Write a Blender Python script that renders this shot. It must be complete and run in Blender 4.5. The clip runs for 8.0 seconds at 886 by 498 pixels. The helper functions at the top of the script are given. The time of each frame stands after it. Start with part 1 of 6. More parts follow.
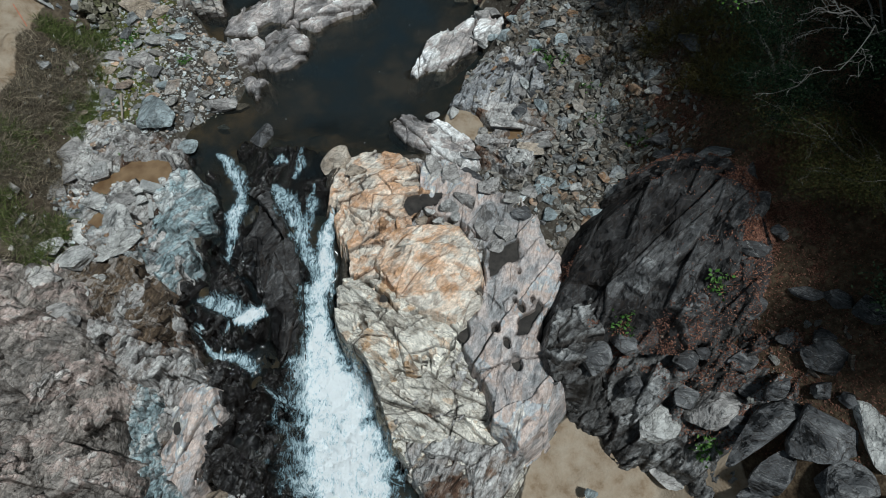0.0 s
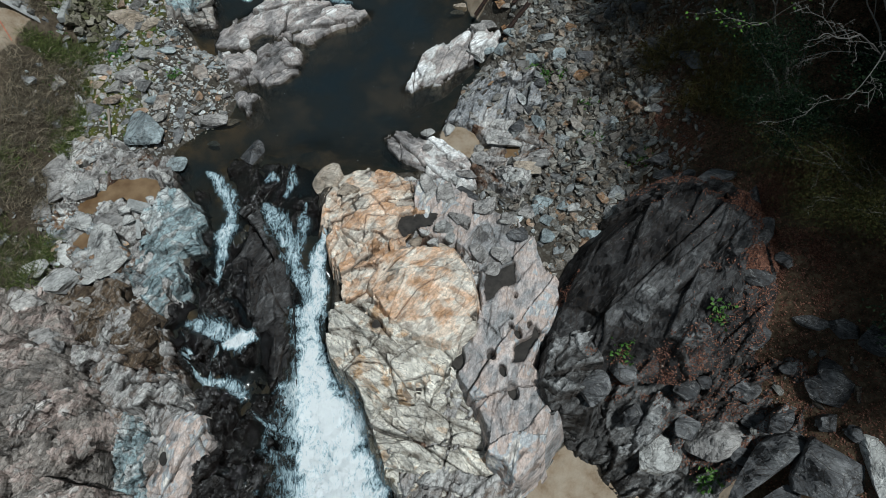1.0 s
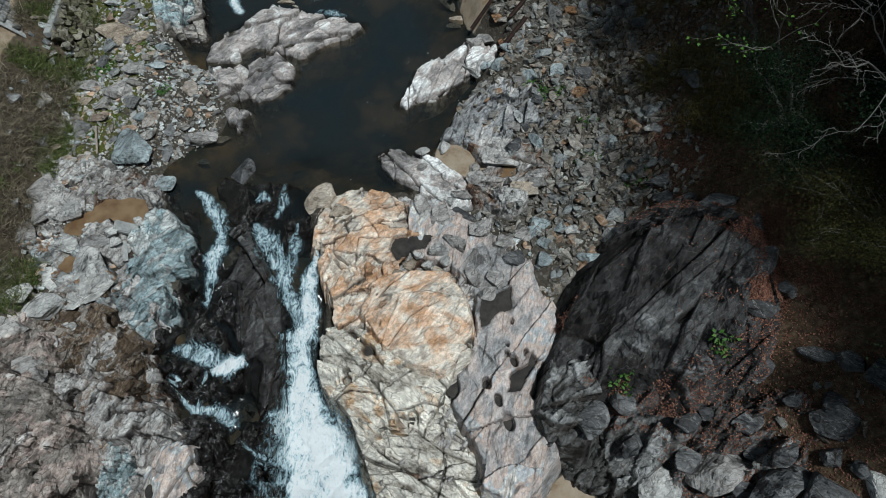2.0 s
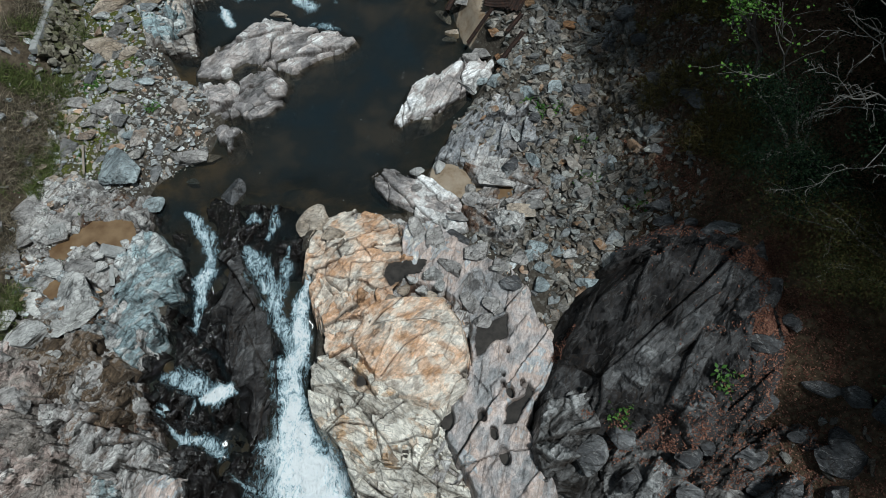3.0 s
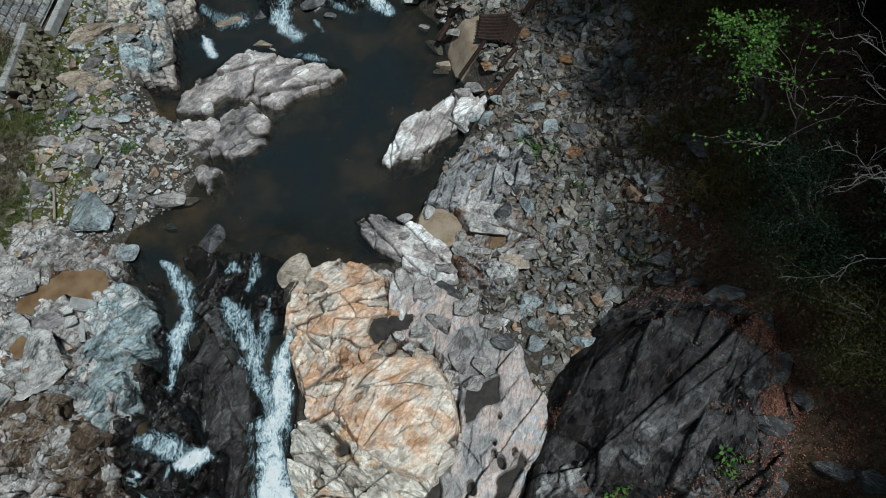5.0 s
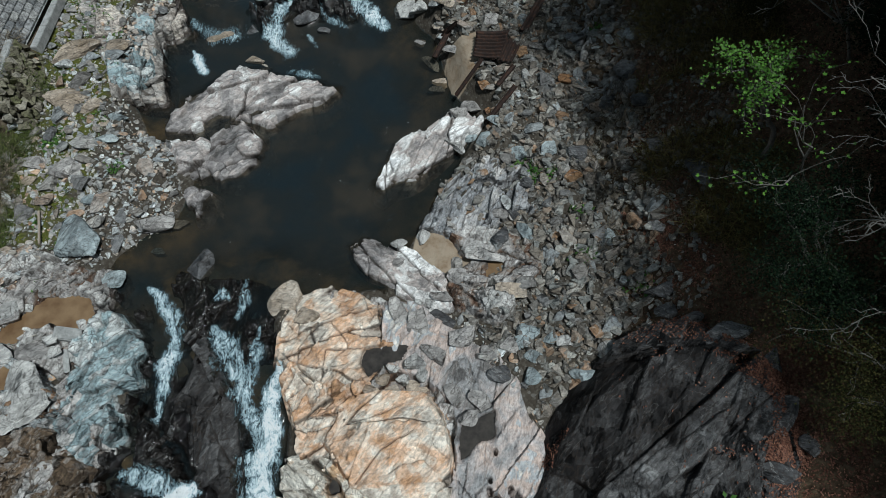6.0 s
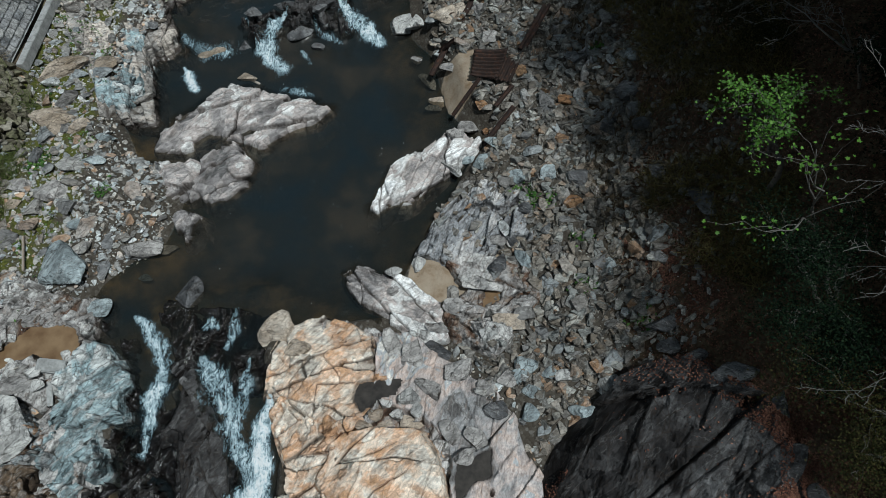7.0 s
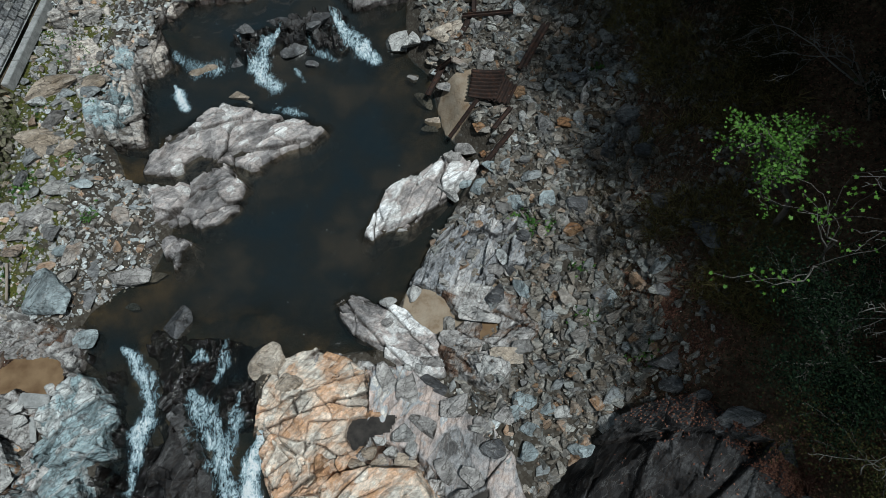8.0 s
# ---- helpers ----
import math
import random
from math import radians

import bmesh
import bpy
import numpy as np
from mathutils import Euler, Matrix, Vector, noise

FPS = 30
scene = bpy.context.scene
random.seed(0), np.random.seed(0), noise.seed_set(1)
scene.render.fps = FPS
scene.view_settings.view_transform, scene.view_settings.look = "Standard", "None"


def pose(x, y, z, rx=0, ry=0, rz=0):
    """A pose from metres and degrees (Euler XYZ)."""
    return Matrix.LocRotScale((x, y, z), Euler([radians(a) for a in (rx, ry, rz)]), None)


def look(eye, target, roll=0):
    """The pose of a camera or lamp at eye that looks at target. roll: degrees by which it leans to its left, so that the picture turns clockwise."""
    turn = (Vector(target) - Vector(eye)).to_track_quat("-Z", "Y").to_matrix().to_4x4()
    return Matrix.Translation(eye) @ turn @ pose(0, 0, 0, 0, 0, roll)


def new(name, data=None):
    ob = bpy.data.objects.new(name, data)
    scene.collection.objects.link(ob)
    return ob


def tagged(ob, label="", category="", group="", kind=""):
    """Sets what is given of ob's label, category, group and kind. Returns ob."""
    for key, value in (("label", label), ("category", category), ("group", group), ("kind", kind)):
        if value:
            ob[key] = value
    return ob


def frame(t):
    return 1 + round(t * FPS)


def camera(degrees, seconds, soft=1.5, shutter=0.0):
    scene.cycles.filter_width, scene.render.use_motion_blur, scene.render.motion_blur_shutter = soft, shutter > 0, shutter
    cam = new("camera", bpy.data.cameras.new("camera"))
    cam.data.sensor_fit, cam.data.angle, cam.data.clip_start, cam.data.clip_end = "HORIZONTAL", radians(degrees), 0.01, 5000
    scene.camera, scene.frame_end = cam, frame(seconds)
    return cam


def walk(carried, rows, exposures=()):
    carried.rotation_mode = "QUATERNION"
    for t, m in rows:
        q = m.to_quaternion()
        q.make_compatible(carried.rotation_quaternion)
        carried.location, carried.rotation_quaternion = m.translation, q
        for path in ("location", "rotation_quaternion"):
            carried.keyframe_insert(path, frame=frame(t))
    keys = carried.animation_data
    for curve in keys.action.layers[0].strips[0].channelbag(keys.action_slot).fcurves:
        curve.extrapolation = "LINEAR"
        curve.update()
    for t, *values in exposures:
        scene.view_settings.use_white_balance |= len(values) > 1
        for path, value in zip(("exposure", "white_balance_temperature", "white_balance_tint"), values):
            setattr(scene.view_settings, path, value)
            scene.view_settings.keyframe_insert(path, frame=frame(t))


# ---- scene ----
cam = camera(72.0, 8.0, soft=0.7)
PATH = [
    (0, (0.0, 0.0, 14.764), (0.0, 1.008, 13.036), -3.6),
    (0.5, (0.086, 0.357, 14.711), (0.087, 1.366, 12.984), -3.5),
    (1, (0.161, 0.762, 14.7), (0.164, 1.768, 12.971), -3.4),
    (1.5, (0.244, 1.142, 14.68), (0.249, 2.147, 12.951), -3.3),
    (3, (0.526, 2.361, 14.642), (0.53, 3.359, 12.909), -3.4),
    (3.5, (0.63, 2.782, 14.632), (0.633, 3.777, 12.897), -3.5),
    (4, (0.729, 3.211, 14.628), (0.732, 4.204, 12.892), -3.45),
    (4.5, (0.818, 3.64, 14.61), (0.822, 4.632, 12.873), -3.4),
    (6, (1.072, 4.944, 14.583), (1.078, 5.929, 12.842), -3.2),
    (6.5, (1.153, 5.402, 14.559), (1.159, 6.384, 12.817), -3.2),
    (7, (1.227, 5.855, 14.545), (1.233, 6.835, 12.802), -3.1),
    (7.5, (1.291, 6.313, 14.540), (1.299, 7.29, 12.795), -3.0),
    (8, (1.335, 6.77, 14.545), (1.346, 7.745, 12.799), -2.75),
]
walk(cam, [(t, look(eye, target, roll)) for t, eye, target, roll in PATH], [(0, -0.37, 5920, 2), (8, -0.37, 5920, 2)])

# ---- light: a bright overcast sky and a soft sun ----
world = bpy.data.worlds.new("sky")
scene.world = world
world.use_nodes = True
wn = world.node_tree
wn.nodes.clear()
sky = wn.nodes.new("ShaderNodeTexSky")
sky.sky_type = "NISHITA"
sky.sun_disc = False
sky.sun_elevation = radians(68)
sky.sun_rotation = radians(133)
sky.air_density, sky.dust_density, sky.ozone_density = 1.0, 4.0, 1.0
soft_sky = wn.nodes.new("ShaderNodeMix")
soft_sky.data_type = "RGBA"
soft_sky.inputs["Factor"].default_value = 0.6
soft_sky.inputs["B"].default_value = (5.2, 6.6, 7.4, 1)
bg = wn.nodes.new("ShaderNodeBackground")
bg.inputs["Strength"].default_value = 0.037
wo = wn.nodes.new("ShaderNodeOutputWorld")
wn.links.new(sky.outputs[0], soft_sky.inputs["A"])
wn.links.new(soft_sky.outputs["Result"], bg.inputs["Color"])
wn.links.new(bg.outputs[0], wo.inputs["Surface"])
sun_data = bpy.data.lights.new("sun", "SUN")
sun_data.energy, sun_data.angle, sun_data.color = 4.15, radians(5), (1.0, 0.985, 0.96)
sun = new("sun", sun_data)
sun.matrix_world = look((12.5, -1.5, 42), (0, 10, 0))

# ---- shape tools ----
def ss(a, b, v):
    t = np.clip((np.asarray(v, float) - a) / (b - a), 0, 1)
    return t * t * (3 - 2 * t)


def rnd(ix, iy, seed):
    """A number from 0 to 1 for every whole-numbered place."""
    h = (ix.astype(np.int64) * 374761393 + iy.astype(np.int64) * 668265263 + int(seed) * 1274126177) & 0xFFFFFFFF
    h = ((h ^ (h >> 13)) * 1274126177) & 0xFFFFFFFF
    h = ((h ^ (h >> 16)) * 2246822519) & 0xFFFFFFFF
    return ((h ^ (h >> 15)) & 0xFFFFFF) / float(0x1000000)


def vnoise(x, y, seed):
    ix, iy = np.floor(x), np.floor(y)
    fx, fy = x - ix, y - iy
    fx, fy = fx * fx * (3 - 2 * fx), fy * fy * (3 - 2 * fy)
    a, b = rnd(ix, iy, seed), rnd(ix + 1, iy, seed)
    c, d = rnd(ix, iy + 1, seed), rnd(ix + 1, iy + 1, seed)
    return (a + (b - a) * fx) * (1 - fy) + (c + (d - c) * fx) * fy - 0.5


def fbm(x, y, size, octaves=4, seed=0, rough=0.5):
    out, amp = 0.0, 1.0
    for n in range(octaves):
        k = 2.03 ** n / size
        c, s = math.cos(0.7 * n), math.sin(0.7 * n)
        out = out + amp * vnoise((x * c - y * s) * k + 17.3 * n, (x * s + y * c) * k - 9.1 * n, seed + n)
        amp *= rough
    return out


def cells(x, y, size, seed, strike=0.0, aspect=1.0):
    """Broken cells: how far the nearest joint is, three random numbers and the offset from the cell's middle."""
    c, s = math.cos(radians(strike)), math.sin(radians(strike))
    u, v = (x * c + y * s) / (size * aspect), (-x * s + y * c) / size
    iu, iv = np.floor(u), np.floor(v)
    d1, d2 = np.full(u.shape, 9.0), np.full(u.shape, 9.0)
    ku, kv = iu.copy(), iv.copy()
    du, dv = np.zeros(u.shape), np.zeros(u.shape)
    for a in (-1, 0, 1):
        for b in (-1, 0, 1):
            ju, jv = iu + a, iv + b
            pu, pv = u - (ju + 0.15 + 0.7 * rnd(ju, jv, seed)), v - (jv + 0.15 + 0.7 * rnd(ju, jv, seed + 1))
            d = np.hypot(pu, pv)
            near = d < d1
            d2 = np.where(near, d1, np.minimum(d2, d))
            d1 = np.where(near, d, d1)
            ku, kv = np.where(near, ju, ku), np.where(near, jv, kv)
            du, dv = np.where(near, pu, du), np.where(near, pv, dv)
    return (d2 - d1) * size, [rnd(ku, kv, seed + k) for k in (2, 3, 4)], du * size, dv * size, ku * 4096 + kv


def uneven(w, own, seed):
    """Steps of uneven length along w: the step's number, how far its nearer end is, and the offset from its middle."""
    k = np.floor(w)
    k = np.where(w < k + 0.75 * rnd(k, own, seed), k - 1, k)
    lo, hi = k + 0.75 * rnd(k, own, seed), k + 1 + 0.75 * rnd(k + 1, own, seed)
    return k, np.minimum(w - lo, hi - w), w - (lo + hi) / 2


def blocks(x, y, size, seed, strike=0.0, aspect=1.0):
    """Joint blocks between long fractures along the strike and short slanting ones across; the same answer as cells."""
    c, s = math.cos(radians(strike)), math.sin(radians(strike))
    u, v = (x * c + y * s) / (size * aspect), (-x * s + y * c) / size
    v = v + 0.5 * vnoise(u * 0.6, v * 0.6, seed + 11) + 0.22 * u
    kv, dv, ov = uneven(v, np.zeros(v.shape), seed)
    u = u + 9 * rnd(kv, kv, seed + 12) + (1.8 * rnd(kv, kv, seed + 13) - 0.9) * ov + 0.25 * vnoise(u * 2, v * 2, seed + 14)
    ku, du, ou = uneven(u, kv, seed + 1)
    return np.minimum(dv, du * aspect) * size, [rnd(ku, kv, seed + k) for k in (2, 3, 4)], ou * size, ov * size, ku * 4096 + kv


def inside(x, y, poly):
    """Signed distance to an outline, positive inside."""
    pts = np.asarray(poly, float)[:, :2]
    best, odd = np.full(x.shape, 1e9), np.zeros(x.shape, bool)
    for (ax, ay), (bx, by) in zip(pts, np.roll(pts, -1, 0)):
        ex, ey = bx - ax, by - ay
        t = np.clip(((x - ax) * ex + (y - ay) * ey) / (ex * ex + ey * ey + 1e-12), 0, 1)
        best = np.minimum(best, np.hypot(x - ax - t * ex, y - ay - t * ey))
        if ay != by:
            odd ^= ((ay > y) != (by > y)) & (x < ex * (y - ay) / (by - ay) + ax)
    return np.where(odd, best, -best)


def along(x, y, line):
    """Distance to a line of (x, y, half width), over the width there; below 1 is within."""
    best = np.full(x.shape, 99.0)
    for (ax, ay, aw), (bx, by, bw) in zip(line, line[1:]):
        ex, ey = bx - ax, by - ay
        t = np.clip(((x - ax) * ex + (y - ay) * ey) / (ex * ex + ey * ey + 1e-12), 0, 1)
        best = np.minimum(best, np.hypot(x - ax - t * ex, y - ay - t * ey) / (aw + (bw - aw) * t))
    return best


def sheet(name, xs, ys, z, keep, material, attrs=None, smooth=True, quads=None):
    """A mesh over the grid xs, ys with heights z, where keep holds (quads: the faces to take)."""
    ny, nx = z.shape
    gx, gy = np.meshgrid(xs, ys) if np.ndim(xs) == 1 else (xs, ys)
    idx = np.arange(nx * ny).reshape(ny, nx)
    quad = keep[:-1, :-1] & keep[1:, :-1] & keep[:-1, 1:] & keep[1:, 1:]
    if quads is not None:
        quad = quad & quads
    q = np.stack([idx[:-1, :-1][quad], idx[:-1, 1:][quad], idx[1:, 1:][quad], idx[1:, :-1][quad]], 1)
    used = np.unique(q)
    remap = np.zeros(nx * ny, np.int64)
    remap[used] = np.arange(len(used))
    me = bpy.data.meshes.new(name)
    co = np.stack([gx.ravel()[used], gy.ravel()[used], z.ravel()[used]], 1)
    me.vertices.add(len(used))
    me.vertices.foreach_set("co", co.astype(np.float32).ravel())
    me.loops.add(len(q) * 4)
    me.loops.foreach_set("vertex_index", remap[q].astype(np.int32).ravel())
    me.polygons.add(len(q))
    me.polygons.foreach_set("loop_start", np.arange(0, len(q) * 4, 4, dtype=np.int32))
    me.update(calc_edges=True)
    me.polygons.foreach_set("use_smooth", np.full(len(q), smooth))
    for key, val in (attrs or {}).items():
        me.attributes.new(key, "FLOAT", "POINT").data.foreach_set("value", val.ravel()[used].astype(np.float32))
    me.materials.append(material)
    return new(name, me)


def mesh_of(name, verts, faces, material, smooth=False):
    me = bpy.data.meshes.new(name)
    me.from_pydata([tuple(v) for v in verts], [], [tuple(f) for f in faces])
    me.polygons.foreach_set("use_smooth", np.full(len(me.polygons), smooth))
    me.materials.append(material)
    me.update()
    return me


# ---- materials ----
def tree_of(name):
    m = bpy.data.materials.new(name)
    m.use_nodes = True
    nt = m.node_tree
    nt.nodes.clear()
    out = nt.nodes.new("ShaderNodeOutputMaterial")
    b = nt.nodes.new("ShaderNodeBsdfPrincipled")
    nt.links.new(b.outputs[0], out.inputs[0])
    return m, nt, b, out


def plug(nt, value, socket):
    if isinstance(value, bpy.types.NodeSocket):
        nt.links.new(value, socket)
    elif isinstance(value, tuple) and len(value) == 3 and socket.type == "RGBA":
        socket.default_value = (*value, 1)
    else:
        socket.default_value = value


def n_noise(nt, scale, detail=6.0, rough=0.55, vec=None, distort=0.0):
    n = nt.nodes.new("ShaderNodeTexNoise")
    n.inputs["Scale"].default_value, n.inputs["Detail"].default_value = scale, detail
    n.inputs["Roughness"].default_value, n.inputs["Distortion"].default_value = rough, distort
    if vec is None:
        vec = nt.nodes.new("ShaderNodeNewGeometry").outputs["Position"]
    nt.links.new(vec, n.inputs["Vector"])
    return n.outputs["Fac"]


def n_ramp(nt, fac, stops):
    r = nt.nodes.new("ShaderNodeValToRGB")
    while len(r.color_ramp.elements) < len(stops):
        r.color_ramp.elements.new(0.5)
    for e, (p, c) in zip(r.color_ramp.elements, stops):
        e.position, e.color = p, (*c, 1)
    nt.links.new(fac, r.inputs[0])
    return r.outputs[0]


def plateaus(stops, soft=0.45):
    """Stops turned into flat patches with short passages between them."""
    out = []
    for k, (p, c) in enumerate(stops):
        lo = p - (p - stops[k - 1][0]) * (0.5 - soft / 2) if k else p
        hi = p + (stops[k + 1][0] - p) * (0.5 - soft / 2) if k + 1 < len(stops) else p
        out += [(lo, c), (hi, c)] if hi - lo > 1e-4 else [(p, c)]
    return out


def n_map(nt, fac, a, b, c=0.0, d=1.0):
    r = nt.nodes.new("ShaderNodeMapRange")
    for k, v in enumerate((fac, a, b, c, d)):
        plug(nt, v, r.inputs[k])
    return r.outputs[0]


def n_mix(nt, fac, a, b, blend="MIX"):
    m = nt.nodes.new("ShaderNodeMix")
    m.data_type, m.blend_type = "RGBA", blend
    plug(nt, fac, m.inputs["Factor"])
    plug(nt, a, m.inputs["A"])
    plug(nt, b, m.inputs["B"])
    return m.outputs["Result"]


def n_math(nt, op, a, b=0.0):
    m = nt.nodes.new("ShaderNodeMath")
    m.operation = op
    plug(nt, a, m.inputs[0])
    plug(nt, b, m.inputs[1])
    return m.outputs[0]


def n_attr(nt, name):
    a = nt.nodes.new("ShaderNodeAttribute")
    a.attribute_name = name
    return a.outputs["Fac"]


def n_stretch(nt, angle, scale, tilt=0.0):
    """World place turned about z and stretched, for banded stone and running water."""
    m = nt.nodes.new("ShaderNodeMapping")
    m.vector_type = "TEXTURE"
    m.inputs["Rotation"].default_value = (0, radians(tilt), radians(angle))
    m.inputs["Scale"].default_value = scale
    nt.links.new(nt.nodes.new("ShaderNodeNewGeometry").outputs["Position"], m.inputs["Vector"])
    return m.outputs[0]


def n_bump(nt, b, parts):
    """Fine relief: (height, strength, distance) one over another."""
    last = None
    for height, strength, far in parts:
        k = nt.nodes.new("ShaderNodeBump")
        k.inputs["Strength"].default_value, k.inputs["Distance"].default_value = strength, far
        nt.links.new(height, k.inputs["Height"])
        if last:
            nt.links.new(last, k.inputs["Normal"])
        last = k.outputs[0]
    nt.links.new(last, b.inputs["Normal"])


def n_cracks(nt, scale, wide, angle=0.0, long=1.0, warp=0.06):
    """Thin broken joints, drawn out along the angle: 1 on a line, 0 off it."""
    pos = n_stretch(nt, angle, (long, 1.0, 1.0))
    shift = nt.nodes.new("ShaderNodeVectorMath")
    shift.operation = "MULTIPLY_ADD"
    wob = nt.nodes.new("ShaderNodeTexNoise")
    wob.inputs["Scale"].default_value, wob.inputs["Detail"].default_value = 2.6, 6.0
    nt.links.new(pos, wob.inputs["Vector"])
    nt.links.new(wob.outputs["Color"], shift.inputs[0])
    shift.inputs[1].default_value = (warp * 4, warp * 4, warp * 4)
    nt.links.new(pos, shift.inputs[2])
    v = nt.nodes.new("ShaderNodeTexVoronoi")
    v.feature = "DISTANCE_TO_EDGE"
    v.inputs["Scale"].default_value = scale
    nt.links.new(shift.outputs[0], v.inputs["Vector"])
    gate = n_map(nt, n_noise(nt, scale * 0.55, 4), 0.47, 0.53, 0.0, 1.0)
    return n_math(nt, "MULTIPLY", n_map(nt, v.outputs["Distance"], 0.0, wide, 1.0, 0.0), gate)


def n_facets(nt, scale, angle, long=1.5, warp=0.05, seed=0.0):
    """Flat broken faces, each with a lean of its own: their height, and a random number for each."""
    pos = n_stretch(nt, angle, (long, 1.0, 0.8))
    shift = nt.nodes.new("ShaderNodeVectorMath")
    shift.operation = "MULTIPLY_ADD"
    wob = nt.nodes.new("ShaderNodeTexNoise")
    wob.inputs["Scale"].default_value, wob.inputs["Detail"].default_value = scale * 1.1, 4.0
    nt.links.new(pos, wob.inputs["Vector"])
    nt.links.new(wob.outputs["Color"], shift.inputs[0])
    shift.inputs[1].default_value = (warp * 4, warp * 4, warp * 4)
    nt.links.new(pos, shift.inputs[2])
    v = nt.nodes.new("ShaderNodeTexVoronoi")
    v.inputs["Scale"].default_value = scale
    nt.links.new(shift.outputs[0], v.inputs["Vector"])
    off = nt.nodes.new("ShaderNodeVectorMath")
    off.operation = "SUBTRACT"
    nt.links.new(shift.outputs[0], off.inputs[0])
    nt.links.new(v.outputs["Position"], off.inputs[1])
    lean = nt.nodes.new("ShaderNodeVectorMath")
    lean.operation = "SUBTRACT"
    nt.links.new(v.outputs["Color"], lean.inputs[0])
    lean.inputs[1].default_value = (0.5, 0.5, 0.5)
    dot = nt.nodes.new("ShaderNodeVectorMath")
    dot.operation = "DOT_PRODUCT"
    nt.links.new(off.outputs[0], dot.inputs[0])
    nt.links.new(lean.outputs[0], dot.inputs[1])
    one = nt.nodes.new("ShaderNodeSeparateColor")
    nt.links.new(v.outputs["Color"], one.inputs[0])
    return dot.outputs["Value"], one.outputs[0]


def stone(name, stops, streak=None, angle=30.0, island=False, rough=0.85, patch=1.1, vein=0.25, bump=1.0, facets=0.8, cracked=1.0):
    """Bare rock: patches from stops shifted by joint block, streaks along the bedding, broken faces, thin cracks, pale veins; wet where the attribute wet is set."""
    m, nt, b, _ = tree_of(name)
    big = n_noise(nt, patch, 8, 0.6, distort=0.7)
    if island == "plain":
        own = nt.nodes.new("ShaderNodeObjectInfo").outputs["Random"]
        big = n_math(nt, "ADD", big, n_math(nt, "MULTIPLY", n_math(nt, "SUBTRACT", own, 0.5), 0.16))
        tone = n_map(nt, n_noise(nt, 3.0, 6, 0.6), 0.3, 0.7, 0.75, 1.2)
    elif island:
        own = nt.nodes.new("ShaderNodeNewGeometry").outputs["Random Per Island"] if island == "joined" else nt.nodes.new("ShaderNodeObjectInfo").outputs["Random"]
        big = n_math(nt, "ADD", n_math(nt, "MULTIPLY", own, 0.82), n_math(nt, "MULTIPLY", big, 0.2))
        tone = n_map(nt, n_noise(nt, 5.0, 5, 0.6), 0.3, 0.7, 0.8, 1.15)
    else:
        own = n_math(nt, "SUBTRACT", n_attr(nt, "facet"), 0.5)
        big = n_math(nt, "ADD", big, n_math(nt, "MULTIPLY", own, 0.5))
        tone = n_map(nt, n_math(nt, "ADD", n_noise(nt, 3.0, 6, 0.6), n_math(nt, "MULTIPLY", own, 0.6)), 0.25, 0.75, 0.80, 1.16)
    col = n_ramp(nt, big, plateaus(stops) if not island else stops)
    band = n_noise(nt, 1.0, 9, 0.65, n_stretch(nt, angle, (1.6, 0.10, 0.3)), 0.4)
    thin = n_noise(nt, 3.4, 7, 0.6, n_stretch(nt, angle + 6, (0.9, 0.15, 0.4)), 0.8)
    if streak:
        col = n_mix(nt, n_map(nt, band, 0.54, 0.64, 0.0, 0.25 if island else 0.75), col, streak)
    grain = n_noise(nt, 30.0, 6, 0.7)
    face, own_a = n_facets(nt, 2.2, angle)
    chip, own_b = n_facets(nt, 6.5, angle + 14, 2.0)
    tone = n_math(nt, "MULTIPLY", tone, n_map(nt, n_math(nt, "ADD", own_a, n_math(nt, "MULTIPLY", own_b, 0.8)), 0.3, 1.5, 1.0 - 0.26 * facets, 1.0 + 0.2 * facets))
    _, own_c = n_facets(nt, 16.0, angle - 20, 1.8, 0.03)
    tone = n_math(nt, "MULTIPLY", tone, n_map(nt, own_c, 0.1, 0.9, 0.82, 1.15))
    tone = n_math(nt, "MULTIPLY", tone, n_map(nt, thin, 0.35, 0.65, 0.94 if island else 0.84, 1.05 if island else 1.12))
    both = n_math(nt, "MULTIPLY", tone, n_map(nt, grain, 0.3, 0.7, 0.78, 1.2))
    grey = nt.nodes.new("ShaderNodeCombineColor")
    for k in range(3):
        nt.links.new(both, grey.inputs[k])
    col = n_mix(nt, 1.0, col, grey.outputs[0], "MULTIPLY")
    veins = n_map(nt, n_math(nt, "ABSOLUTE", n_math(nt, "SUBTRACT", n_noise(nt, 1.7, 6, 0.6, n_stretch(nt, angle, (2.2, 0.7, 1.0)), 0.8), 0.5)), 0.0, 0.012, vein, 0.0)
    col = n_mix(nt, veins, col, (0.66, 0.64, 0.61))
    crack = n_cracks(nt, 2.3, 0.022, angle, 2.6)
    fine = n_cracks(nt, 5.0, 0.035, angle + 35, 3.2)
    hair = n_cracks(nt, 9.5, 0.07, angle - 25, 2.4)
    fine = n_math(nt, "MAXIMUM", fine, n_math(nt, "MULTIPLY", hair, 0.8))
    # Dirt and painted crevice shade: joints, cracks and hollows coloured near black.
    dirt_shade = n_math(nt, "MAXIMUM", n_math(nt, "MULTIPLY", n_attr(nt, "joint"), 0.92), n_math(nt, "MAXIMUM", n_math(nt, "MULTIPLY", crack, 0.85 * cracked), n_math(nt, "MULTIPLY", fine, 0.7 * cracked)))
    col = n_mix(nt, dirt_shade, col, (0.028, 0.020, 0.015))
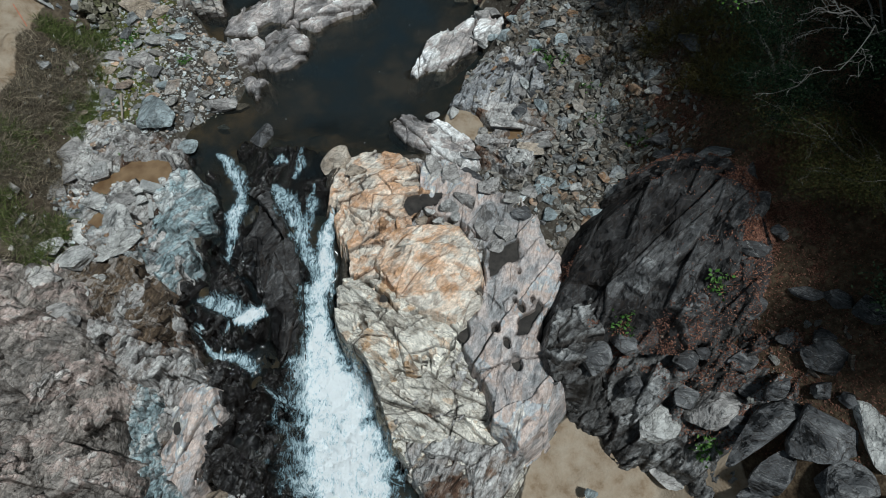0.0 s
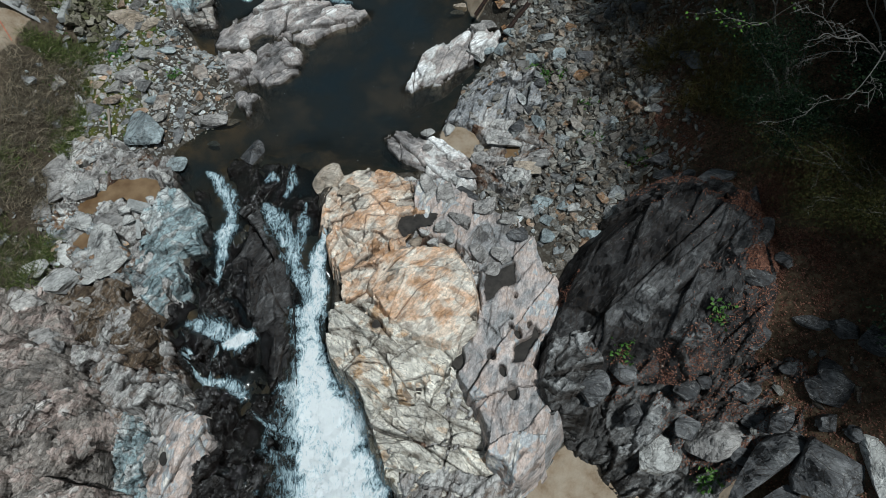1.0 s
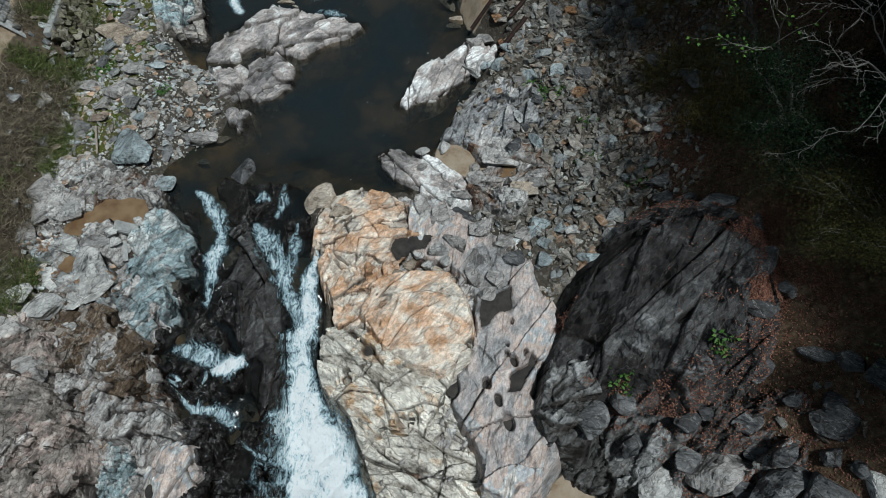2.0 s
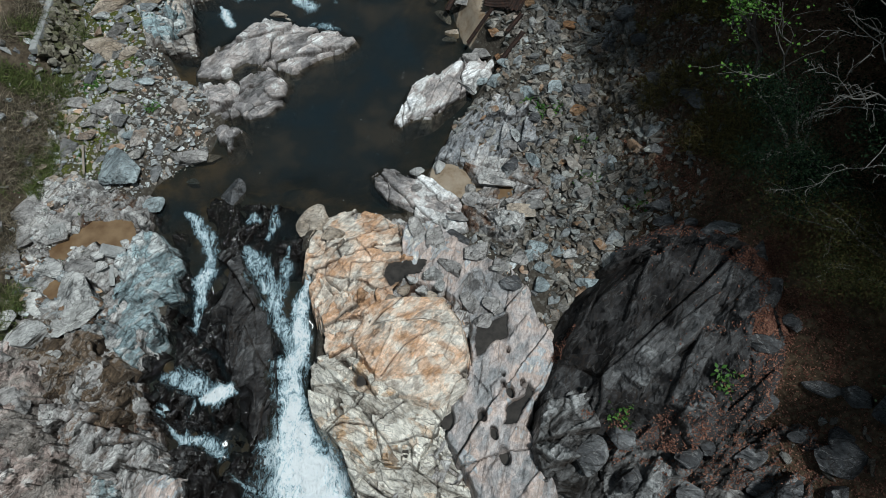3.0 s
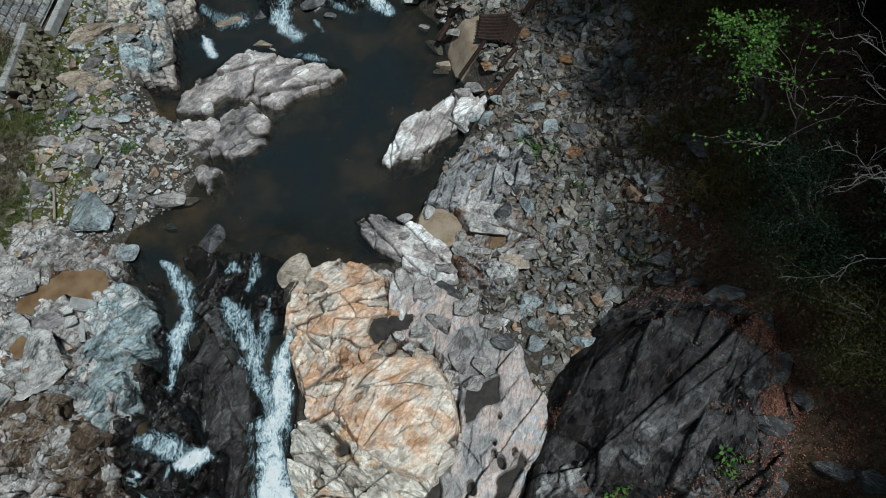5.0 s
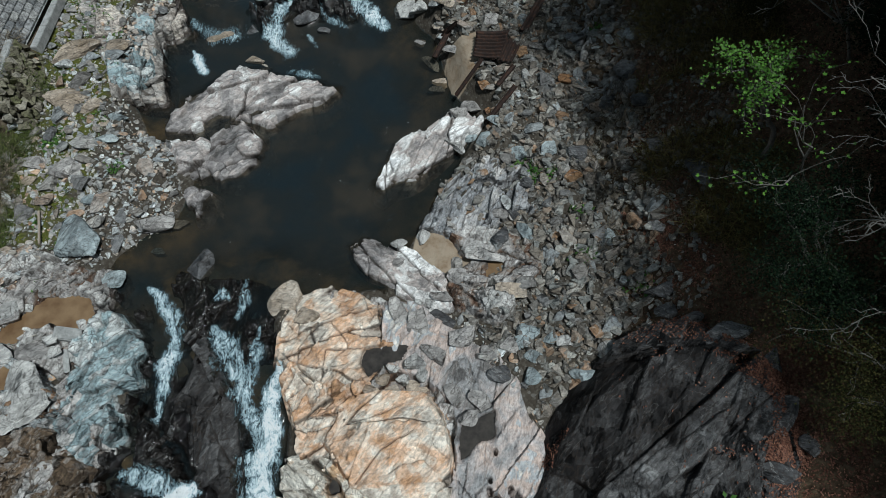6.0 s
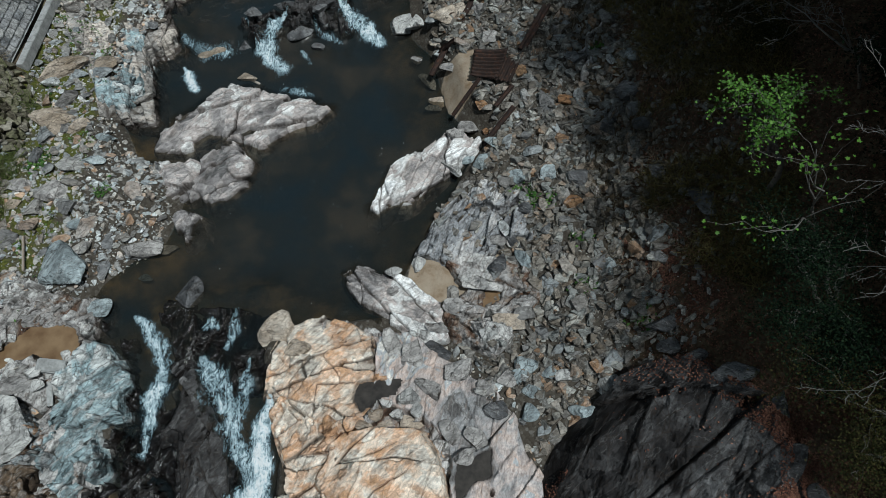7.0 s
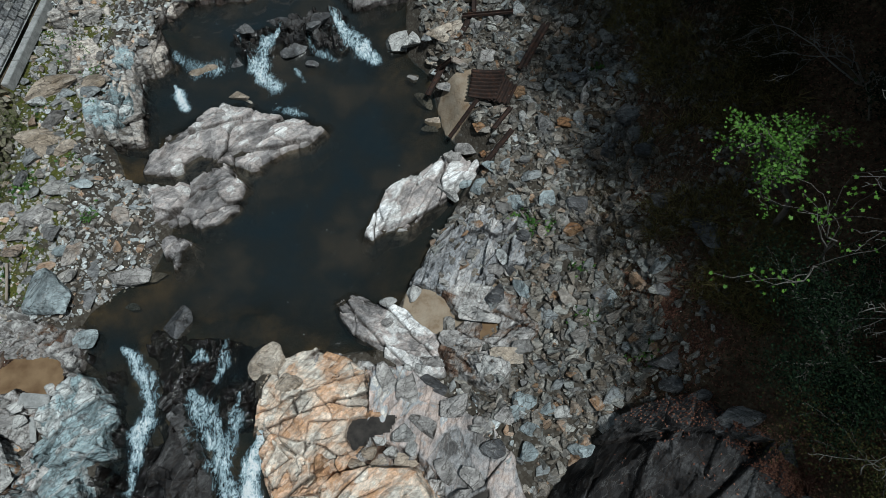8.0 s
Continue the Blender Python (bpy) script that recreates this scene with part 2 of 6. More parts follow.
    wet = n_map(nt, n_math(nt, "ADD", n_attr(nt, "wet"), n_math(nt, "MULTIPLY", n_math(nt, "SUBTRACT", n_noise(nt, 3.0, 7), 0.5), 0.7)), 0.35, 0.6)
    col = n_mix(nt, n_math(nt, "MULTIPLY", wet, 0.92), col, n_mix(nt, 1.0, col, (0.15, 0.13, 0.12), "MULTIPLY"))
    plug(nt, col, b.inputs["Base Color"])
    plug(nt, n_map(nt, wet, 0, 1, rough, 0.2), b.inputs["Roughness"])
    plug(nt, n_map(nt, wet, 0, 1, 0.15, 0.5), b.inputs["Specular IOR Level"])
    n_bump(nt, b, [(face, facets, 1.3), (chip, facets, 1.0), (n_noise(nt, 7.0, 8, 0.6), 0.15 * bump, 0.05), (crack, -0.9 * bump * cracked, 0.05), (fine, -0.8 * bump * cracked, 0.03), (grain, 0.4 * bump, 0.012), (thin, (0.2 if island else 0.5) * bump, 0.03), (band, (0.15 if island else 0.4) * bump, 0.03)])
    return m


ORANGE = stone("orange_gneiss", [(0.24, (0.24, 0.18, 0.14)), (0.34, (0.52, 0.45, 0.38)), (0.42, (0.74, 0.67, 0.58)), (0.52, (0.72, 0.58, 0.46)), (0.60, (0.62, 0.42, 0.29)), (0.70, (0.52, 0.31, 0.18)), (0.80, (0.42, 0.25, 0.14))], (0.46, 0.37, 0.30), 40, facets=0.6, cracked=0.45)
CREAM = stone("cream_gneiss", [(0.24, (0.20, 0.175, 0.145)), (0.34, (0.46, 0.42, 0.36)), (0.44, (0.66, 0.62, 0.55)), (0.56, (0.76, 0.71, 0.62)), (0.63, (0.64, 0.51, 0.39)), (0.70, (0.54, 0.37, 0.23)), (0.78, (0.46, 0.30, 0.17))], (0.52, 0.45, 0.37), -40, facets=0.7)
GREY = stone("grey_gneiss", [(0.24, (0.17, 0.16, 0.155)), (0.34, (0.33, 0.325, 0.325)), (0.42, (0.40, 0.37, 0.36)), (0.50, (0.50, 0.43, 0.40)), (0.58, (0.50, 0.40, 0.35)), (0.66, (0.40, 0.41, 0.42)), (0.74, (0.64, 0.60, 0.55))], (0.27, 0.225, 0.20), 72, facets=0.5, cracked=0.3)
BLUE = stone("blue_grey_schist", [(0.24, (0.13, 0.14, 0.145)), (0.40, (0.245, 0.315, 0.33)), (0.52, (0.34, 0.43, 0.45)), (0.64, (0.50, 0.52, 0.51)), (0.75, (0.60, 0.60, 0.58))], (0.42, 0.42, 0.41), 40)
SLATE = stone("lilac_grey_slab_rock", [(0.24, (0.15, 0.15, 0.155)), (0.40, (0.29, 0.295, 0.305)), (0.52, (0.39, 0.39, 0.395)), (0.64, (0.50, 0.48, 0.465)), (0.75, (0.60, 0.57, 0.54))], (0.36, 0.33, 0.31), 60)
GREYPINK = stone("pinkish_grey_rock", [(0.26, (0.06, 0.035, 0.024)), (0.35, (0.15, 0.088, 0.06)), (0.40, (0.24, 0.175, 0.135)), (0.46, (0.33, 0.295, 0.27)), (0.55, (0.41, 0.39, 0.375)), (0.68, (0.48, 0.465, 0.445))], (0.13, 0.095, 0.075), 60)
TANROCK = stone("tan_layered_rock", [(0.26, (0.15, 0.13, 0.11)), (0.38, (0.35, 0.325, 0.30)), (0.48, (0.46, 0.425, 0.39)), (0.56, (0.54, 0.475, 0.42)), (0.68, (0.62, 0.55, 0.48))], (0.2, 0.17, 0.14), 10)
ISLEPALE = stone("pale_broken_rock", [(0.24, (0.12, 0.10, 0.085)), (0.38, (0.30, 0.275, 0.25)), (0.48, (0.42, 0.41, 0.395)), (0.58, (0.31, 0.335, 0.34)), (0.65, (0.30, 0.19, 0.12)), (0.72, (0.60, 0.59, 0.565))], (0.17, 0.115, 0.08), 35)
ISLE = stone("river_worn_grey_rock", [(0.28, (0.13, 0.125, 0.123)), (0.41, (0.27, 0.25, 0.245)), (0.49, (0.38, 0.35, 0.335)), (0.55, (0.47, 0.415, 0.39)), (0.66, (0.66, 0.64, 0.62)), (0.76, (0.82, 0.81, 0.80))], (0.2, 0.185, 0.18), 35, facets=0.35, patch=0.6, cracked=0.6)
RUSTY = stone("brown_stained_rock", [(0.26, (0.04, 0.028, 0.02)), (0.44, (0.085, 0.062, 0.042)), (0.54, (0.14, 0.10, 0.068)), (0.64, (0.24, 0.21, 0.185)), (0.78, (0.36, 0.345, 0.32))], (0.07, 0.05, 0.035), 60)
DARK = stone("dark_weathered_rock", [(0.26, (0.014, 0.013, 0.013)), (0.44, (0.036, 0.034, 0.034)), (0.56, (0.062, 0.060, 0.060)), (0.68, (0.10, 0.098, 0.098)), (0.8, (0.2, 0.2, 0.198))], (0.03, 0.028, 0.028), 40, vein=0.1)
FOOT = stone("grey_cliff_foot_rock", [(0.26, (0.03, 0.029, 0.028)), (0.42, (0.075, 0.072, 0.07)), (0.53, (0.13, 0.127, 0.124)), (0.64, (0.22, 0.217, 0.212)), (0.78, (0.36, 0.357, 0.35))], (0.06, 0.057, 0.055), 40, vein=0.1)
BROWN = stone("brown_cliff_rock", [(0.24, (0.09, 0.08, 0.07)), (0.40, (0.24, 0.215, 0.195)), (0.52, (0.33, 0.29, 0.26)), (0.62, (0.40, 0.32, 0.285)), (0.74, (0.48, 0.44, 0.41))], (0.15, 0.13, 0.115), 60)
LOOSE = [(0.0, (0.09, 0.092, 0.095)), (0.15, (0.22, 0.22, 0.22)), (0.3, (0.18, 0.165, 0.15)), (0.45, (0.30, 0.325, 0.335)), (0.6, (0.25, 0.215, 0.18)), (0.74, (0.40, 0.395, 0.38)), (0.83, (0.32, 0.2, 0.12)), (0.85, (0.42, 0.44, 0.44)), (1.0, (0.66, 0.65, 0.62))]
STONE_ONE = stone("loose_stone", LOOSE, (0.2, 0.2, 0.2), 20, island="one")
# LOOSE dimmed to paint in the slope's shade, then lifted for the open bank
STONE_SHADY = stone("shaded_talus_stones", [(p, (c[0] * 0.8, c[1] * 0.76, c[2] * 0.7)) for p, c in LOOSE], (0.12, 0.11, 0.1), 20, island="joined")
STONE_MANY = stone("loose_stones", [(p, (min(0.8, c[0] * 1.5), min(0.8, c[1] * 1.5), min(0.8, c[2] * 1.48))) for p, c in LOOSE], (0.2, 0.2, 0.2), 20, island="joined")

# ---- the lie of the land ----
POOL = [(-8.04, 18.24), (-8.50, 19.09), (-8.29, 20.13), (-8.30, 21.44), (-8.27, 22.66), (-7.72, 23.33), (-7.75, 24.30), (-6.95, 25.28), (-6.0, 30), (-8, 60), (2, 60), (1.2, 30), (0.7, 25.1), (0.7, 22.3), (1.33, 21.4), (1.74, 18.9), (2.75, 17.7), (1.74, 15.9), (1.1, 14.7), (0.6, 13.9), (0.2, 13.2), (0.3, 12.2), (-1.9, 11.9), (-3.4, 12.2), (-8.0, 12.4), (-8.0, 13.5), (-7.2, 14.3), (-6.45, 14.8), (-6.2, 15.8), (-6.2, 17.0), (-7.8, 17.8)]
CHANNEL = [(-8.1, 13.0), (-7.63, 12.2), (-7.08, 10.94), (-7.21, 9.59), (-7.55, 8.71), (-7.9, 8.0), (-7.18, 6.54), (-6.3, 5.5), (-5.9, 4.8), (-5.7, 3.2), (-6.2, -4), (1.0, -4), (0.2, 1.0), (-0.9, 2.6), (-1.75, 4.5), (-2.6, 6.2), (-3.05, 7.9), (-2.95, 9.3), (-3.2, 10.6), (-3.4, 11.5), (-3.3, 13.2)]
SAND = [(1.2, 1.0), (1.9, 2.9), (2.35, 3.8), (3.2, 4.2), (4.14, 4.5), (4.5, 3.5), (5.1, 2.9), (5.6, 2.5), (6.8, 3.2), (7.0, 1.0), (7.0, -6), (1.5, -6)]


LEDGES = [(-3.3, 11.6), (-1.6, 12.2), (0.6, 11.5), (2.3, 10.1), (3.1, 8.2), (3.2, 6.5), (2.7, 4.4), (1.6, 3.2), (0.5, 2.0), (-1.2, 2.8), (-2.6, 6.0), (-3.0, 8.0)]


# (water level, rim) of the shallow pools on the bank ledges
BASINS = [
    (0.10, [(-9.94, 11.90), (-9.44, 12.34), (-8.30, 12.31), (-8.14, 11.76), (-8.45, 11.45), (-9.22, 11.69), (-9.49, 11.49), (-9.70, 11.05), (-10.29, 11.04), (-10.44, 11.47)]),
    (0.08, [(-10.31, 10.15), (-10.15, 10.48), (-9.97, 10.55), (-9.60, 10.18), (-9.69, 9.85), (-10.09, 9.83)]),
]


def lerp(v, table):
    return np.interp(v, [p[0] for p in table], [p[1] for p in table])


def water_z(x, y):
    left = lerp(y, [(-4, -2.5), (2, -2.2), (4, -1.62), (5.5, -1.42), (6.5, -1.32), (7.2, -1.06), (8.5, -0.96), (9.5, -0.76), (10.5, -0.45), (11.8, -0.26), (12.5, -0.04), (13.0, 0)])
    right = lerp(y, [(-4, -2.5), (4.2, -2.3), (5.3, -2.12), (6.5, -1.7), (8, -1.1), (9.4, -0.6), (11, -0.3), (12.0, -0.06), (12.8, 0)])
    k = ss(-4.7, -3.9, x)
    return left * (1 - k) + right * k + 0.45 * ss(21.9, 23.2, y) + 0.35 * ss(25, 30, y) + 0.02 * np.clip(y - 30, 0, 400)


def land_z(x, y):
    """The ground without its rocks."""
    z = lerp(y, [(-6, -2.6), (2, -2.35), (4, -2.1), (6, -1.1), (8, -0.2), (10, 0.15), (14, 0.3), (20, 0.75), (26, 1.1), (60, 2.2), (400, 12)])
    foot = lerp(y, [(0, 5.3), (4, 5.2), (7, 5.1), (10, 5.5), (20, 5.8), (30, 6.2), (60, 9)])
    z = z + 0.80 * np.clip(x - foot, 0, 40) + 0.12 * np.clip(x - 1.5, 0, 4) * ss(8, 11, y)
    z = z + 0.9 * ss(6.0, 7.5, x) * ss(11.0, 9.0, y) * ss(5.5, 7.0, y)
    low = ss(9.5, 7.0, y)
    edge = -11.2 + 1.2 * low
    steep = lerp(y, [(0, 0.7), (8, 0.8), (11, 1.5), (18, 1.5), (22, 0.9), (40, 0.8)])
    top = lerp(y, [(0, 4.5), (8, 3.4), (12, 2.0), (18, 1.8), (20.5, 2.0), (30, 2.0)])
    edge = edge + 0.5 * fbm(x, y, 1.7, 3, 71)
    z = z + np.clip((edge - x) * steep, 0, top) + 0.45 * np.clip(-16 - x, 0, 60)
    z = z + ss(7, 4, y) * ss(-6, -8, x) * 0.9
    z = z + (0.5 * fbm(x, y, 1.3, 3, 72) + 0.35 * fbm(x, y, 0.5, 2, 73)) * ss(-10.8, -11.4, x) * ss(-13.2, -12.4, x) * ss(7, 9, y) * ss(20, 18, y)
    z = z - 0.35 * ss(-6.0, -7.0, x) * ss(-10.8, -9.6, x) * ss(6.5, 8, y) * ss(13.8, 12.8, y)
    z = z - 0.28 * ss(-1.5, 0, x) * ss(4.6, 3.4, x) * ss(9, 11, y) * ss(17.0, 15.5, y)
    z = z - 0.6 * ss(0.1, 0.6, inside(x, y, LEDGES))
    w = water_z(x, y)
    deep = inside(x, y, POOL)
    z = np.where(deep > -0.8, z * (1 - ss(-0.7, 0.1, deep)) + (w + 0.05) * ss(-0.7, 0.1, deep), z)
    z = z - (0.15 + np.clip(deep, 0, 3) * 0.42) * ss(-0.05, 0.2, deep)
    gully = inside(x, y, CHANNEL) + 0.3 * fbm(x, y, 0.8, 3, 91)
    k = ss(-0.45, 0.25, gully)
    bed = w - 0.3 + 0.5 * fbm(x, y, 0.9, 4, 5)
    z = z * (1 - k) + bed * k
    for level, rim in BASINS:
        z = np.where(inside(x, y, rim) > -0.1, np.minimum(z, level - 0.06), z)
    return z


def ground_z(x, y):
    far = ss(60, 140, np.hypot(x, y - 12))
    near = 0.10 * fbm(x, y, 1.1, 4, 11) + 0.05 * fbm(x, y, 0.25, 3, 15)
    return land_z(x, y) + near * (1 - far) + far * 8 * fbm(x, y, 60, 3, 3)


def spaced(lo, hi, step, reach):
    core = list(np.arange(lo, hi, step))
    out, d = [], step
    while d < reach:
        d *= 1.35
        out.append(d)
    return np.array([lo - v for v in out[::-1]] + core + [core[-1] + v for v in out])


INLETS = [
    [(0.49, 13.88), (1.60, 13.72), (2.35, 13.76), (2.78, 13.57), (3.02, 13.07), (2.22, 12.19), (1.37, 12.24), (0.68, 12.74), (0.33, 13.16)],
    [(1.90, 18.66), (1.24, 19.03), (1.84, 20.49), (2.92, 20.64), (3.02, 19.69), (2.62, 19.16)],
    [(-9.81, 12.13), (-9.01, 12.43), (-8.37, 12.23), (-8.45, 11.72), (-9.27, 11.62)],
]


def sandy(x, y):
    out = ss(-0.2, 0.1, inside(x, y, SAND))
    for poly in INLETS:
        out = np.maximum(out, ss(-0.2, 0.1, inside(x, y, poly)))
    return out


m, nt, b, _ = tree_of("gravel_and_soil")
peb = nt.nodes.new("ShaderNodeTexVoronoi")
peb.inputs["Scale"].default_value = 16.0
nt.links.new(nt.nodes.new("ShaderNodeNewGeometry").outputs["Position"], peb.inputs["Vector"])
grav = n_ramp(nt, n_math(nt, "MULTIPLY", peb.outputs["Color"], 1.0), [(0.1, (0.022, 0.018, 0.014)), (0.4, (0.07, 0.06, 0.048)), (0.7, (0.14, 0.127, 0.108)), (0.95, (0.36, 0.35, 0.33))])
grav = n_mix(nt, n_map(nt, peb.outputs["Distance"], 0.03, 0.06, 0.0, 0.75), grav, (0.05, 0.042, 0.033))
soil = n_ramp(nt, n_noise(nt, 6.0, 9, 0.7), [(0.3, (0.02, 0.014, 0.009)), (0.5, (0.075, 0.052, 0.033)), (0.68, (0.15, 0.115, 0.075))])
sandc = n_ramp(nt, n_noise(nt, 2.2, 8, 0.6), [(0.3, (0.17, 0.115, 0.07)), (0.45, (0.27, 0.21, 0.15)), (0.7, (0.34, 0.285, 0.22))])
bedc = n_ramp(nt, n_noise(nt, 0.8, 8, 0.6), [(0.35, (0.020, 0.036, 0.042)), (0.52, (0.07, 0.066, 0.056)), (0.66, (0.20, 0.15, 0.09))])
dry = n_ramp(nt, n_noise(nt, 5.0, 9, 0.7), [(0.3, (0.03, 0.023, 0.016)), (0.5, (0.085, 0.066, 0.046)), (0.7, (0.16, 0.13, 0.095))])
rag = n_math(nt, "MULTIPLY", n_math(nt, "SUBTRACT", n_noise(nt, 2.5, 6), 0.5), 0.8)
col = grav
for key, c in (("soil", soil), ("dry", dry), ("sand", sandc), ("bed", bedc)):
    col = n_mix(nt, n_map(nt, n_math(nt, "ADD", n_attr(nt, key), rag), 0.4, 0.6), col, c)
moss = n_map(nt, n_math(nt, "ADD", n_attr(nt, "moss"), n_math(nt, "MULTIPLY", rag, 1.3)), 0.5, 0.75)
col = n_mix(nt, moss, col, n_ramp(nt, n_noise(nt, 20.0, 6), [(0.3, (0.03, 0.04, 0.008)), (0.7, (0.12, 0.12, 0.03))]))
plug(nt, col, b.inputs["Base Color"])
b.inputs["Roughness"].default_value = 0.9
b.inputs["Specular IOR Level"].default_value = 0.1
n_bump(nt, b, [(n_math(nt, "MULTIPLY", peb.outputs["Distance"], -1.0), 0.5, 0.03), (n_noise(nt, 30.0, 8, 0.7), 0.5, 0.02)])
GROUND = m

xs, ys = spaced(-15, 12, 0.085, 2500), spaced(-1, 27, 0.085, 2500)
gx, gy = np.meshgrid(xs, ys)
gz = ground_z(gx, gy)
s_pool = np.maximum(inside(gx, gy, POOL), inside(gx, gy, CHANNEL))
ground_attrs = {
    "soil": ss(4.6, 6.0, gx + 0.8 * fbm(gx, gy, 1.6, 3, 21)) * 0.95,
    "dry": np.maximum(ss(-10.7, -11.6, gx) * ss(7, 9, gy), 0.0),
    "sand": np.maximum(sandy(gx, gy), 0.95 * ss(-12.3, -12.6, gx) * ss(12, 13, gy) * ss(20, 18, gy)),
    "bed": ss(-0.02, 0.12, s_pool),
    "moss": 0.72 * ss(-8.0, -9.5, gx) * ss(12, 15, gy) * ss(-11.9, -11.2, gx),
}
ground = sheet("ground", xs, ys, gz, np.ones(gz.shape, bool), GROUND, ground_attrs)
tagged(ground, "stony valley ground of gravel, dark soil and sand", "ground", kind="structure")


# ---- the lines of falling water ----
FALLS = [
    # thickness of the foam; then places with half widths in metres
    (0.57, [(-6.82, 12.53, 0.1), (-6.49, 12.21, 0.2), (-6.09, 11.70, 0.28), (-6.03, 11.23, 0.2), (-6.10, 10.60, 0.26), (-6.22, 10.34, 0.24), (-6.28, 9.66, 0.16), (-6.35, 9.14, 0.1)]),
    (0.62, [(-6.04, 10.79, 0.12), (-6.23, 10.50, 0.2), (-6.30, 10.36, 0.14)]),
    (0.55, [(-5.10, 12.17, 0.06), (-4.90, 12.29, 0.16), (-4.66, 12.13, 0.06)]),
    (0.50, [(-4.20, 12.59, 0.08), (-4.27, 12.16, 0.16), (-4.40, 11.64, 0.1)]),
    (0.58, [(-5.05, 11.36, 0.14), (-4.74, 10.89, 0.3), (-4.40, 10.37, 0.36), (-4.12, 9.65, 0.3), (-3.88, 8.88, 0.22), (-3.72, 8.39, 0.2)]),
    (0.52, [(-3.81, 11.27, 0.06), (-3.87, 10.81, 0.16), (-4.01, 10.20, 0.22), (-4.08, 9.77, 0.2)]),
    (0.70, [(-3.10, 10.31, 0.08), (-3.24, 9.93, 0.18), (-3.46, 9.43, 0.26), (-3.41, 8.69, 0.26), (-3.53, 8.22, 0.28), (-3.77, 7.99, 0.36), (-3.74, 7.25, 0.42)]),
    (0.86, [(-3.74, 6.86, 0.4), (-3.68, 6.41, 0.5), (-3.53, 5.77, 0.75), (-3.31, 5.05, 1.05), (-3.07, 3.62, 1.2), (-2.75, 2.77, 1.1)]),
    (0.56, [(-7.07, 7.92, 0.14), (-6.61, 7.83, 0.3), (-6.10, 7.64, 0.34), (-5.73, 7.42, 0.3)]),
    (0.85, [(-5.89, 7.27, 0.16), (-5.61, 7.37, 0.26), (-5.28, 7.50, 0.18)]),
    (0.62, [(-7.14, 7.61, 0.04), (-7.00, 7.37, 0.05), (-6.86, 6.84, 0.05), (-6.73, 6.48, 0.07), (-6.44, 6.28, 0.16)]),
    (0.58, [(-6.19, 7.32, 0.04), (-6.27, 6.97, 0.05), (-6.41, 6.51, 0.05), (-6.43, 6.29, 0.14)]),
    (0.62, [(-6.24, 6.34, 0.1), (-5.84, 6.23, 0.2), (-5.49, 5.98, 0.2)]),
    (0.5, [(-5.00, 5.30, 0.05), (-4.69, 5.07, 0.07), (-4.32, 4.88, 0.1)]),
    (0.64, [(-3.52, 23.34, 0.1), (-4.03, 22.72, 0.24), (-4.25, 22.03, 0.34), (-3.68, 21.17, 0.26)]),
    (0.62, [(-4.98, 23.14, 0.03), (-4.75, 22.77, 0.05)]),
    (0.66, [(-1.67, 23.61, 0.12), (-1.42, 23.04, 0.3), (-0.85, 22.55, 0.36), (-0.33, 22.09, 0.16)]),
    (0.7, [(-6.94, 21.54, 0.05), (-6.71, 21.03, 0.2), (-6.45, 20.49, 0.14)]),
    (0.46, [(-7.02, 22.66, 0.12), (-6.31, 22.04, 0.3), (-5.59, 22.16, 0.3)]),
    (0.5, [(-2.64, 22.87, 0.05), (-2.34, 22.50, 0.1), (-1.73, 22.22, 0.08)]),
    (0.5, [(-3.10, 22.00, 0.05), (-2.89, 21.68, 0.1), (-2.77, 21.42, 0.08)]),
    (0.42, [(-3.52, 20.27, 0.15), (-2.98, 20.11, 0.2), (-2.61, 19.97, 0.1)]),
]


# ---- bedrock outcrops ----
def clusters(ids, least=60):
    """The touching faces of each joint block; a speck goes to the block beside it."""
    label = np.where(ids == -1.0, -1, np.arange(ids.size).reshape(ids.shape))
    for _ in range(300):
        nxt = label.copy()
        for a, b in ((np.s_[1:, :], np.s_[:-1, :]), (np.s_[:, 1:], np.s_[:, :-1])):
            low = np.where(ids[a] == ids[b], np.minimum(nxt[a], nxt[b]), -2)
            nxt[a] = np.where(low > -2, low, nxt[a])
            nxt[b] = np.where(low > -2, np.minimum(low, nxt[b]), nxt[b])
        nxt = np.where(nxt < 0, -1, nxt.ravel()[np.maximum(nxt, 0)])
        if (nxt == label).all():
            break
        label = nxt
    kinds, which, count = np.unique(label, return_inverse=True, return_counts=True)
    small = (count[which.reshape(ids.shape)] <= least) & (label >= 0)
    for _ in range(30):
        for a, b in ((np.s_[1:, :], np.s_[:-1, :]), (np.s_[:-1, :], np.s_[1:, :]), (np.s_[:, 1:], np.s_[:, :-1]), (np.s_[:, :-1], np.s_[:, 1:])):
            take = small[a] & ~small[b] & (label[b] >= 0)
            label[a] = np.where(take, label[b], label[a])
            small[a] = small[a] & ~take
    kinds, count = np.unique(np.where(small, -1, label), return_counts=True)
    return [label == k for k, c in zip(kinds, count) if k >= 0 and c > least]


